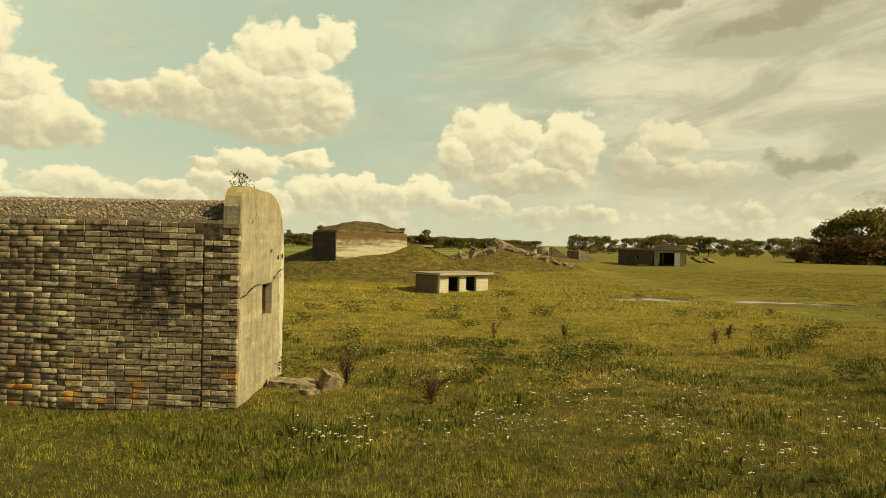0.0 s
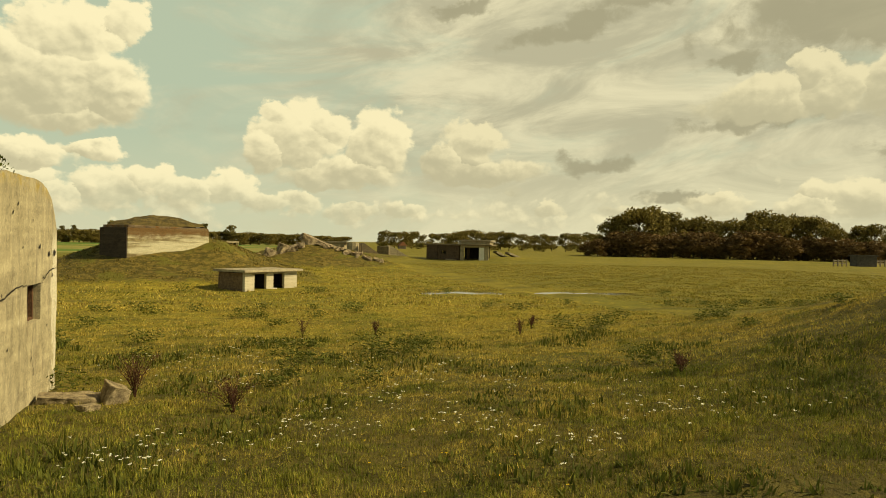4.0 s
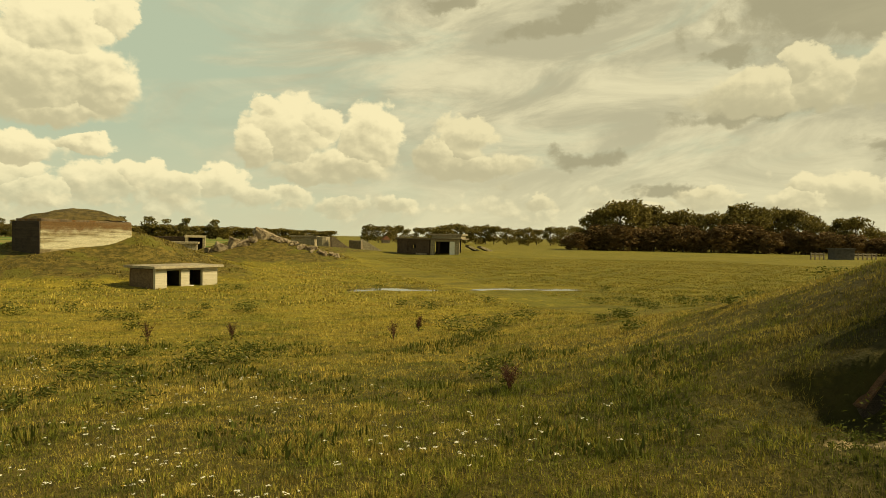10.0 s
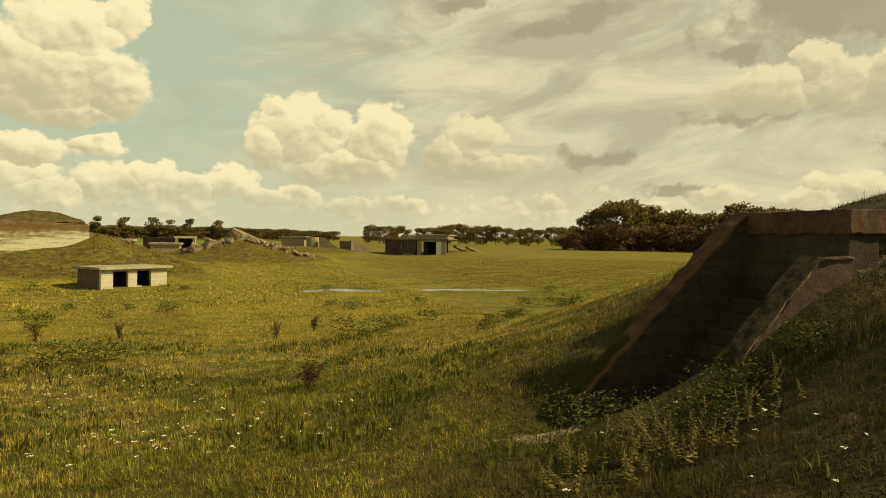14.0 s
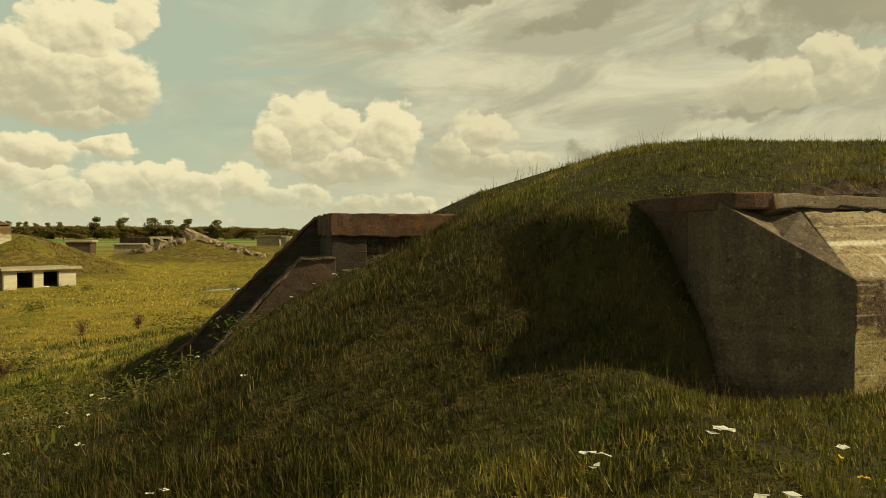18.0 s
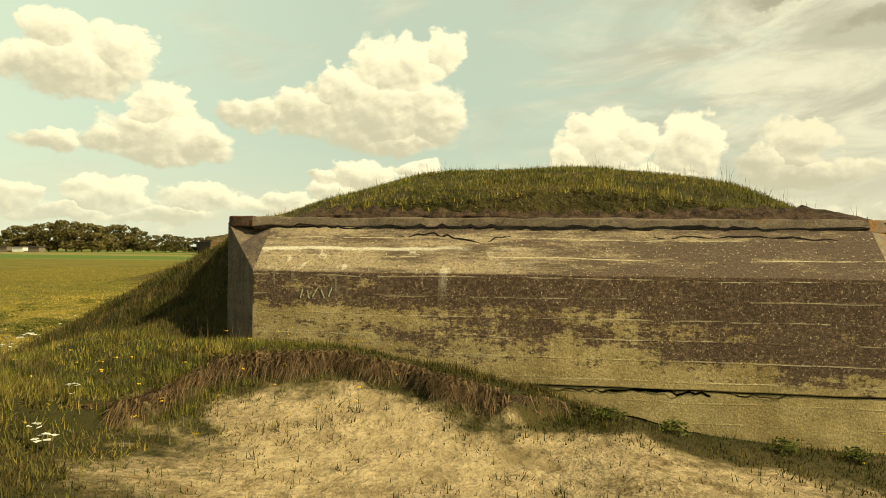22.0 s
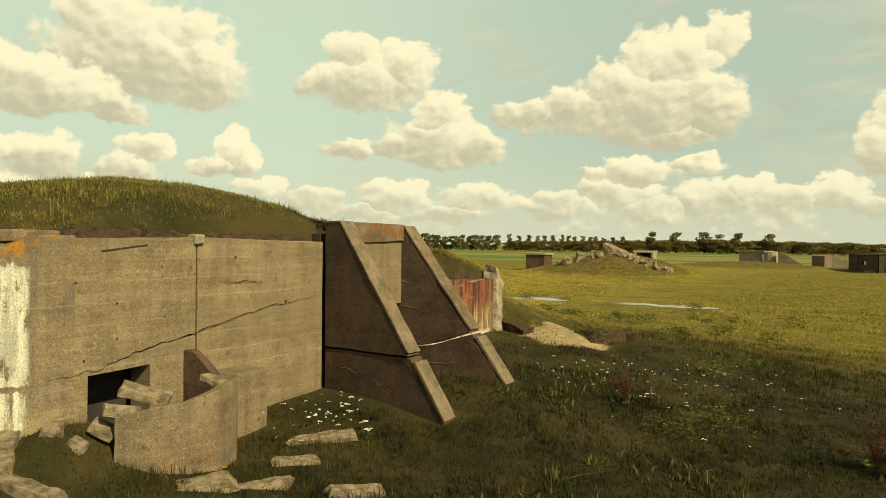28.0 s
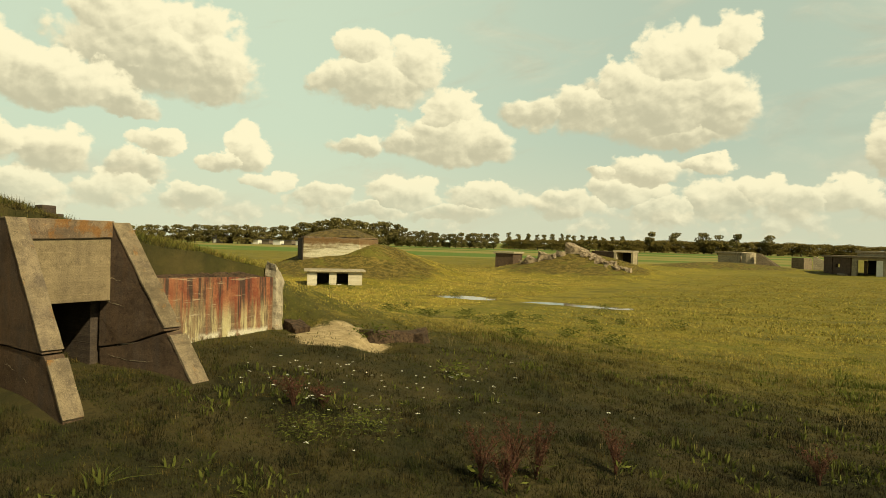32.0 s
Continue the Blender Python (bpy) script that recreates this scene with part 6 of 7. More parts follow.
# ---------------------------------------------------------------- trees and far things
def tree_meshes(seed, high, wide, leaves, leaf, mat, bare=0.18):
    """A tapered trunk with limbs, and a crown of many small leaf clumps in uneven lobes; 1 = full height."""
    rng = np.random.default_rng(seed)
    bm = bmesh.new()

    def limb(a, b, r0, r1, k=6):
        a, b = Vector(a), Vector(b)
        side = (b - a).orthogonal().normalized()
        up = (b - a).normalized().cross(side)
        rings = []
        for p, r in ((a, r0), (b, r1)):
            rings.append([bm.verts.new(p + (side * math.cos(t * 6.2832 / k) + up * math.sin(t * 6.2832 / k)) * r) for t in range(k)])
        for i in range(k):
            bm.faces.new((rings[0][i], rings[0][(i + 1) % k], rings[1][(i + 1) % k], rings[1][i]))

    limb((0, 0, -0.3), (0.1, 0, high * 0.45), high * 0.022, high * 0.014)
    limb((0.1, 0, high * 0.45), (0.0, 0.1, high * 0.85), high * 0.014, high * 0.004)
    lobes = []
    for i in range(16):
        a = i * 2.4 + rng.uniform(-0.4, 0.4)
        z = high * rng.uniform(bare + 0.08, 0.88)
        r = wide * rng.uniform(0.25, 0.62) * (1.15 - 0.5 * abs(z / high - 0.5) * 2)
        c = (r * math.cos(a), r * math.sin(a), z)
        limb((0, 0, max(high * 0.2, z - high * 0.2)), c, high * 0.008, high * 0.002, 4)
        lobes.append((*c, wide * rng.uniform(0.28, 0.5)))
    lobes.append((0, 0, high * 0.84, wide * 0.42))
    trunk = bpy.data.meshes.new("trunk")
    bm.to_mesh(trunk)
    bm.free()
    trunk.materials.append(M_TRUNK)
    lob = np.array(lobes)
    pick = rng.integers(0, len(lob), leaves)
    d = rng.normal(size=(leaves, 3))
    d /= np.linalg.norm(d, axis=1)[:, None]
    r = rng.uniform(0.45, 1.05, leaves) ** 0.6
    c = lob[pick, :3] + d * (lob[pick, 3] * r)[:, None] * np.array((1, 1, 0.8))
    c[:, 2] = np.maximum(c[:, 2], high * bare * rng.uniform(0.7, 1.3, leaves))
    a, b = rng.normal(size=(leaves, 3)), rng.normal(size=(leaves, 3))
    a = a / np.linalg.norm(a, axis=1)[:, None] * leaf
    b = b / np.linalg.norm(b, axis=1)[:, None] * leaf * rng.uniform(0.5, 1.0, leaves)[:, None]
    verts = np.stack((c - a, c + b * 0.8, c + a, c - b * 0.8), 1).reshape(-1, 3)
    faces = np.arange(leaves * 4).reshape(-1, 4)
    crown = bpy.data.meshes.new("crown")
    crown.from_pydata(verts.tolist(), [], faces.tolist())
    crown.materials.append(mat)
    return trunk, crown


BROAD = [tree_meshes(10 + i, 10.0, 4.4, 2400, 0.35, M_LEAF, 0.02) for i in range(4)]
BUSHY = [tree_meshes(40 + i, 10.0, 4.4, 1500, 0.46, M_LEAF3, 0.0) for i in range(3)]
ROUND = [tree_meshes(20 + i, 10.0, 3.4, 1100, 0.50, M_LEAF2, 0.06) for i in range(3)]
SLIM = [tree_meshes(30 + i, 10.0, 2.0, 700, 0.36, M_LEAF2, 0.30) for i in range(3)]


def plant_tree(kinds, x, y, high, k, label, group, spread=1.0):
    trunk, crown = kinds[k % len(kinds)]
    t = thing("tree", (x, y, 0.0), label, "tree", group)
    f = high / 10.0
    t.matrix_basis = Matrix.Translation((x, y, 0)) @ Matrix.Rotation(k * 1.7, 4, "Z") @ Matrix.Diagonal((f * spread, f * spread, f, 1))
    for name, me in (("trunk", trunk), ("crown", crown)):
        ob = new(name, me)
        ob.parent = t
    return t


def skyline(eye, rows, step, kinds, label, group, far, jitter, spread=1.0, seed=1, uneven=0.86):
    """Trees along bearings whose tops follow the skyline rows of (bearing, elevation)."""
    rng = np.random.default_rng(seed)
    az = [r[0] for r in rows]
    el = [r[1] for r in rows]
    a, k = az[0], seed
    while a < az[-1]:
        d = far * rng.uniform(1 - jitter, 1 + jitter)
        top = float(np.interp(a, az, el)) * rng.uniform(uneven, 1.08)
        high = 3.1 + d * math.tan(radians(top))
        plant_tree(kinds, eye[0] + d * math.sin(radians(a)), eye[1] + d * math.cos(radians(a)), high, k, label, group, spread)
        a += step * rng.uniform(0.7, 1.3)
        k += 1


def build_trees():
    skyline((6, 1), ((26.8, 1.0), (28, 2.8), (30, 3.1), (32.2, 3.0), (33.2, 2.1), (35, 2.4), (36.2, 2.5), (37.2, 2.2), (38.6, 2.7), (41, 2.3), (43, 2.2), (44, 1.3), (45.2, 1.8), (46.3, 1.7), (47.2, 0.9), (52, 0.8)), 0.95, BROAD, "dark broad-leaved tree at the edge of a wood", "trees of the dark wood", 215, 0.05, 1.0, 3)
    skyline((6, 1), ((26.0, 0.3), (28, 1.1), (34, 1.3), (40, 1.2), (44, 0.9), (47, 0.6), (54, 0.6)), 0.6, BUSHY, "low reddish-brown bush below the wood", "bushes below the wood", 203, 0.025, 1.6, 4, 0.45)
    skyline((6, 1), ((10.2, 0.85), (12.4, 0.95), (13.0, 0.5), (14.5, 0.8), (17, 1.0), (19.2, 1.1), (21, 0.85), (23.5, 0.75), (25, 0.9), (27, 1.1)), 0.85, BROAD, "dark tree in a distant row", "distant dark trees", 320, 0.06, 1.3, 5)
    skyline((30, 0), ((-62, 0.8), (-54, 0.85), (-50, 0.9), (-47, 0.95), (-43.5, 1.05), (-41, 1.1), (-40, 1.5), (-37, 1.75), (-33.2, 1.65), (-32.4, 1.0), (-30, 0.8), (-24.5, 0.85)), 0.5, ROUND, "distant olive-green tree behind farmland", "distant trees in the west", 390, 0.05, 1.25, 6)
    skyline((30, 0), ((-24, 0.95), (-14.8, 0.85)), 0.62, SLIM, "slim wind-bent roadside tree", "roadside trees", 420, 0.01, 1.0, 7)
    skyline((30, 0), ((-24, 0.35), (-14, 0.5), (-8, 0.55), (-3, 0.5), (4, 0.35)), 0.5, BROAD, "distant dark hedge bush", "distant hedge", 400, 0.03, 2.2, 8)
    skyline((30, 0), ((-13.0, 1.35), (-10.5, 1.1), (-4.0, 1.15)), 1.6, ROUND, "single distant tree above a hedge", "distant single trees", 395, 0.02, 1.2, 9)
    skyline((6, 1), ((-13.5, 0.7), (-10.5, 0.65)), 0.7, SLIM, "slim wind-bent roadside tree", "roadside trees", 420, 0.02, 1.0, 11)


build_trees()


def far_houses():
    h = thing("barn", (-251, 268, 0), "distant dark barn with a pale gable front", "barn")
    bm = bmesh.new()
    box(bm, -255, -247, 265, 271, -0.2, 2.6)
    part("wall", bm, M_WOOD, h)
    bm = bmesh.new()
    slab(bm, ((-255.6, 2.5), (-246.4, 2.5), (-251, 5.0)), "y", 264.5, 271.5)
    part("roof", bm, M_ROOFDARK, h)
    bm = bmesh.new()
    slab(bm, ((-254, 0.2), (-252, 0.2), (-252, 2.2), (-254, 2.2)), "y", 264.9, 265.0)
    part("door", bm, M_WHITE, h)
    for k in range(7):
        f = thing("farm_shed", (-238 + k * 7.5, 272, 0), "distant low white-fronted farm shed", "farm shed", "farm sheds")
        bm = bmesh.new()
        box(bm, -241 + k * 7.5, -236 + k * 7.5, 271, 275, -0.2, 2.2)
        part("wall", bm, M_WHITE if k % 2 else M_WOOD, f)
        bm = bmesh.new()
        box(bm, -241.3 + k * 7.5, -235.7 + k * 7.5, 270.6, 275.4, 2.2, 2.5)
        part("roof", bm, M_ROOFDARK, f)
    r = thing("farmhouse", (-355, 290, 0), "distant farmhouse with a red tiled roof", "house")
    bm = bmesh.new()
    box(bm, -360, -350, 287, 294, -0.2, 2.6)
    part("wall", bm, M_WHITE, r)
    bm = bmesh.new()
    slab(bm, ((286.5, 2.5), (294.5, 2.5), (290.5, 6.4)), "x", -360.4, -349.6)
    part("roof", bm, M_REDROOF, r)
    c = thing("farmhouse", (92, 300, 0), "small distant house between dark trees", "house")
    bm = bmesh.new()
    box(bm, 66.4, 69.4, 300, 303, -0.2, 1.6)
    part("wall", bm, M_WOOD, c)
    bm = bmesh.new()
    slab(bm, ((66.1, 1.5), (69.7, 1.5), (67.9, 3.2)), "y", 299.6, 303.4)
    part("roof", bm, M_REDROOF, c)


far_houses()


def fence_and_hut():
    h = thing("field_hut", (112, 107, 0), "small dark hut by a plank fence", "hut")
    bm = bmesh.new()
    prism(bm, ((110.2, 106.6), (113.6, 105.6), (114.4, 108.0), (111.0, 109.0)), -0.1, 1.9)
    part("wall", bm, M_ROOFDARK, h)
    bm = bmesh.new()
    prism(bm, ((109.9, 106.5), (113.7, 105.3), (114.8, 108.1), (110.9, 109.3)), 1.9, 2.1)
    part("roof", bm, M_ROOFDARK, h)
    for k, (x0, y0, x1, y1) in enumerate(((114.0, 106.2, 121.0, 107.9), (104.0, 105.6, 107.6, 106.4))):
        f = thing("plank_fence", (x0, y0, 0), "grey timber plank fence in the far meadow", "fence")
        n = 6 if k == 0 else 4
        for i in range(n):
            u = i / (n - 1)
            x, y = x0 + (x1 - x0) * u, y0 + (y1 - y0) * u
            bm = bmesh.new()
            box(bm, x - 0.09, x + 0.09, y - 0.09, y + 0.09, -0.1, 1.3)
            part("post", bm, M_WOOD, f)
        for z in (0.45, 0.95):
            bm = bmesh.new()
            prism(bm, ((x0, y0), (x1, y1), (x1 + 0.05, y1 + 0.05), (x0 + 0.05, y0 + 0.05)), z, z + 0.2)
            part("rail", bm, M_WOOD, f)


fence_and_hut()

# ---------------------------------------------------------------- rubble, basin and loose pieces
def chunk(name, at, size, turn, mat, label, category="concrete fragment", seed=0, group=""):
    """A broken piece of concrete: a box with knocked-off corners and rough breaks."""
    bm = bmesh.new()
    bmesh.ops.create_cube(bm, size=1.0)
    rng = random.Random(seed)
    for v in bm.verts:
        v.co += Vector((rng.uniform(-0.13, 0.13), rng.uniform(-0.13, 0.13), rng.uniform(-0.08, 0.08)))
        v.co = Vector((v.co.x * size[0], v.co.y * size[1], v.co.z * size[2]))
    m = min(size)
    worn(bm, max(size) / 11, m * 0.17, m * 0.06, 1.3 / m)
    ob = part(name, bm, mat)
    ob.matrix_basis = pose(*at, *turn)
    return tagged(ob, label, category, group)


def basin():
    b = thing("concrete_basin", (26.5, 3.3, gz(26.6, 3.3)), "broken curved concrete basin wall beside a bunker doorway", "basin")
    bm = bmesh.new()
    plan = [(26.28, 4.12), (26.62, 4.06), (26.84, 3.84), (26.95, 3.5), (26.88, 3.18), (26.70, 2.88), (26.46, 2.62)]
    tops = [1.78, 1.80, 1.82, 1.78, 1.70, 1.66, 1.58]
    rings = []
    for i, ((x, y), z) in enumerate(zip(plan, tops)):
        a, c = plan[max(0, i - 1)], plan[min(len(plan) - 1, i + 1)]
        d = Vector((c[0] - a[0], c[1] - a[1])).normalized()
        nrm = Vector((-d.y, d.x)) * 0.075
        rings.append([bm.verts.new((x + nrm.x * s, y + nrm.y * s, zz)) for s, zz in ((-1, 0.6), (1, 0.6), (1, z + 0.02), (-1, z - 0.01))])
    for r0, r1 in zip(rings, rings[1:]):
        for k in range(4):
            bm.faces.new((r0[k], r0[(k + 1) % 4], r1[(k + 1) % 4], r1[k]))
    bm.faces.new(rings[0][::-1])
    bm.faces.new(rings[-1])
    part("curved_wall", worn(bm, 0.10, 0.016, 0.012, 6), M_BASIN, b, "curved tan basin wall with a broken rim")
    bm = bmesh.new()
    slab(bm, ((EAST, 0.6), (26.36, 0.6), (26.34, 1.80), (25.98, 2.05), (EAST, 2.06)), "y", 4.04, 4.16)
    part("fin", worn(bm, 0.15, 0.012, 0.01, 5), M_WING, b)
    bm = bmesh.new()
    box(bm, EAST - 0.02, 26.30, 4.17, 5.02, 0.6, 1.74)
    part("stub", worn(bm, 0.12, 0.018, 0.02, 5), M_BASIN, b)
    chunk_list = (((26.50, 2.95, 1.78), (0.52, 0.24, 0.10), (10, 16, 42)), ((26.42, 2.72, 1.62), (0.36, 0.22, 0.14), (-10, 12, 60)), ((26.30, 2.60, 1.44), (0.26, 0.18, 0.12), (8, 30, 40)), ((26.62, 3.8, 1.80), (0.30, 0.16, 0.08), (5, 15, 10)))
    for i, (p, s, t) in enumerate(chunk_list):
        bm = bmesh.new()
        bmesh.ops.create_cube(bm, size=1.0)
        bm.transform(pose(*p, *t) @ Matrix.Diagonal((*s, 1)))
        part("rubble", worn(bm, 0.08, 0.02, 0.02, 7), M_ROCK, b)
    return b


basin()
for i, (p, s, t) in enumerate((
        ((25.97, 1.80, 0), (0.40, 0.15, 0.14), (6, 10, -40)), ((26.24, 1.58, 0), (0.42, 0.20, 0.20), (8, 6, -30)), ((26.72, 1.60, 0), (0.80, 0.17, 0.16), (10, 8, 10)),
        ((27.28, 3.05, 0), (0.62, 0.26, 0.12), (6, -8, 42)), ((27.62, 3.55, 0), (0.55, 0.14, 0.10), (4, -3, 50)), ((28.48, 4.03, 0), (0.62, 0.20, 0.14), (3, 2, 35)),
        ((27.20, 5.02, 0), (0.80, 0.22, 0.10), (3, -4, 46)), ((27.40, 4.38, 0), (0.55, 0.20, 0.09), (4, 4, 45)), ((25.72, 1.62, 0), (0.14, 0.10, 0.08), (0, 0, 20)), ((26.05, 2.2, 0), (0.22, 0.16, 0.12), (10, 0, 50)), ((26.3, 2.32, 0), (0.16, 0.14, 0.10), (0, 20, 20)), ((25.6, 0.75, 0), (0.10, 0.08, 0.06), (0, 0, 50)))):
    x, y, z = p
    chunk("concrete_fragment", (x, y, gz(x, y) + s[2] * (0.25 if i < 3 else 0.06)), s, t, M_ROCK, "rough broken concrete slab lying in the grass", seed=i, group="fragments by the bunker")
for i, (p, s, t) in enumerate((((0.18, 13.75, 0.12), (0.42, 0.34, 0.36), (10, 20, 30)), ((-0.55, 13.9, 0.05), (0.95, 0.5, 0.16), (2, 3, 5)), ((-0.1, 12.9, 0.02), (0.3, 0.2, 0.12), (0, 5, 40)))):
    x, y, z = p
    chunk("concrete_fragment", (x, y, gz(x, y) + s[2] * 0.3), s, t, M_ROCK, "pale broken stone half sunk beside the block bunker", seed=20 + i, group="stones by the block bunker")
for i, (x, y, z, s, t) in enumerate((
        (9.6, 78.6, 2.95, (2.6, 1.3, 0.9), (12, 24, 12)), (11.2, 78.2, 2.6, (2.6, 1.0, 0.35), (8, 18, 4)),
        (6.3, 76.4, 2.25, (0.9, 0.8, 1.1), (20, 10, 40)),
        (5.2, 76.0, 2.0, (1.4, 0.8, 0.7), (10, 20, 10)), (7.3, 76.5, 2.2, (1.2, 0.9, 0.6), (14, -16, 0)), (8.2, 77.3, 2.5, (1.1, 0.9, 0.6), (0, 10, 70)), (4.2, 76.2, 1.7, (1.1, 0.8, 0.4), (4, 8, 20)))):
    chunk("broken_slab", (x, y, max(gz(x, y) + s[2] * 0.25, z * 0.0)), s, t, M_RUBBLE, "tilted reddish-brown broken concrete on a grassy mound", seed=40 + i, group="rubble on the mound")


rng_r = random.Random(71)
for i in range(34):
    # broken pieces strewn down the east side of the far mound
    u = rng_r.random()
    x, y = 10.8 + 6.0 * u + rng_r.uniform(-0.4, 0.4), 77.4 - 2.2 * u + rng_r.uniform(-0.6, 0.8)
    s_ = rng_r.uniform(0.25, 0.7)
    chunk("broken_slab", (x, y, gz(x, y) + 0.10), (s_, s_ * rng_r.uniform(0.5, 0.9), s_ * rng_r.uniform(0.3, 0.8)), (rng_r.uniform(-30, 30), rng_r.uniform(-40, 40), rng_r.uniform(0, 180)), M_RUBBLE, "tilted reddish-brown broken concrete on a grassy mound", seed=400 + i, group="rubble on the mound")


for i, (x, y, s_, t) in enumerate(((27.85, 14.5, (1.0, 0.55, 0.34), (0, 6, 60)), (28.1, 15.1, (0.8, 0.6, 0.30), (4, -5, 20)), (26.35, 13.1, (0.8, 0.4, 0.26), (0, 8, -30)))):
    chunk("turf_clod", (x, y, gz(x, y) + 0.02), s_, t, M_SOIL, "dark overhanging clod of turf beside bare sand", "turf clod", seed=90 + i, group="turf clods")


def roof_vent():
    v = thing("roof_vent", (22.44, 9.56, gz(22.44, 9.56) - 0.05), "small square stone vent on the turf roof", "vent")
    z = gz(22.44, 9.56)
    for name, a, z0, z1 in (("base", 0.26, z - 0.2, z + 0.12), ("cap", 0.15, z + 0.12, z + 0.30)):
        bm = bmesh.new()
        box(bm, 22.44 - a, 22.44 + a, 9.56 - a, 9.56 + a, z0, z1)
        part(name, worn(bm, 0.12, 0.012, 0.015, 6), M_DARK, v)


roof_vent()


def pond():
    for k, (cx, cy, rx, ry) in enumerate(((15.1, 41.35, 3.1, 1.25), (23.1, 41.1, 3.8, 1.2))):
        bm = bmesh.new()
        ring = []
        for i in range(40):
            a = i * 2 * math.pi / 40
            r = 1 + 0.22 * noise.noise(Vector((math.cos(a) * 1.5 + k * 7, math.sin(a) * 1.5, 0))) + 0.12 * noise.noise(Vector((math.cos(a) * 5 + k * 7, math.sin(a) * 5, 3)))
            x, y = cx + rx * r * math.cos(a), cy + ry * r * math.sin(a)
            ring.append(bm.verts.new((x, y, -0.055)))
        bm.faces.new(ring)
        tagged(part("water", bm, M_WATER), "shallow bright puddle of still water in the meadow", "water", kind="structure")


pond()


# ---------------------------------------------------------------- plants one can count
def leafy(rng, n, spread, z0, z1, size, up=0.4):
    """Random leaf quads as arrays."""
    c = np.stack((rng.normal(0, spread, n), rng.normal(0, spread, n), rng.uniform(z0, z1, n)), -1)
    a = rng.normal(size=(n, 3))
    a[:, 2] = np.abs(a[:, 2]) * up
    a = a / np.linalg.norm(a, axis=1)[:, None] * (size * rng.uniform(0.6, 1.3, n))[:, None]
    b = rng.normal(size=(n, 3))
    b = b / np.linalg.norm(b, axis=1)[:, None] * (size * 0.32)
    v = np.stack((c - a, c + b, c + a, c - b), 1).reshape(-1, 3)
    return v, np.arange(n * 4).reshape(-1, 4)


def dock_plant(x, y, high, seed, stems=6):
    d = thing("dock_plant", (x, y, gz(x, y)), "tall dock plant with rust-brown seed heads", "dock plant", "dock plants")
    rng = np.random.default_rng(seed)
    z = gz(x, y)
    for s in range(stems):
        lean = rng.normal(0, 0.30, 2) * high
        h = high * rng.uniform(0.65, 1.0)
        bm = bmesh.new()
        pts = [Vector((x + lean[0] * u * u, y + lean[1] * u * u, z - 0.05 + h * u)) for u in (0, 0.35, 0.7, 1.0)]
        rings = [[bm.verts.new(p + Vector((math.cos(k * 2.1), math.sin(k * 2.1), 0)) * (0.010 - 0.002 * i)) for k in range(3)] for i, p in enumerate(pts)]
        for r0, r1 in zip(rings, rings[1:]):
            for k in range(3):
                bm.faces.new((r0[k], r0[(k + 1) % 3], r1[(k + 1) % 3], r1[k]))
        part("stem", bm, M_DOCK, d)
        n = 95
        u = rng.uniform(0.34, 1.02, n)
        v, f = leafy(rng, n, 0.030, 0, 0.01, 0.022, 1.0)
        c = np.stack((x + lean[0] * u * u, y + lean[1] * u * u, z + h * u), -1)
        v = v + np.repeat(c, 4, 0)
        tagged(from_arrays("seed_head", v, f, M_DOCK, d), kind="stuff")
    v, f = leafy(rng, 16, 0.10, 0.03, 0.2, 0.07)
    tagged(from_arrays("leaves", v + np.array((x, y, z)), f, M_WEED, d), kind="stuff")


for i, (x, y, h) in enumerate(((0.45, 14.1, 0.85), (2.19, 12.4, 0.62), (4.1, 22.3, 0.7), (10.6, 20.8, 0.55), (10.8, 12.6, 0.55), (10.9, 12.8, 0.45), (6.3, 22.0, 0.5),
                               (33.33, 8.73, 0.75), (33.62, 9.15, 0.8), (33.91, 9.2, 0.75), (34.66, 10.14, 0.7), (33.75, 8.6, 0.6), (37.02, 11.97, 0.6), (30.02, 8.94, 0.5), (11.83, 22.87, 0.5), (30.3, 9.3, 0.45))):
    dock_plant(x, y, h, 60 + i, 15 if i < 2 else 9 if i > 6 else 6)


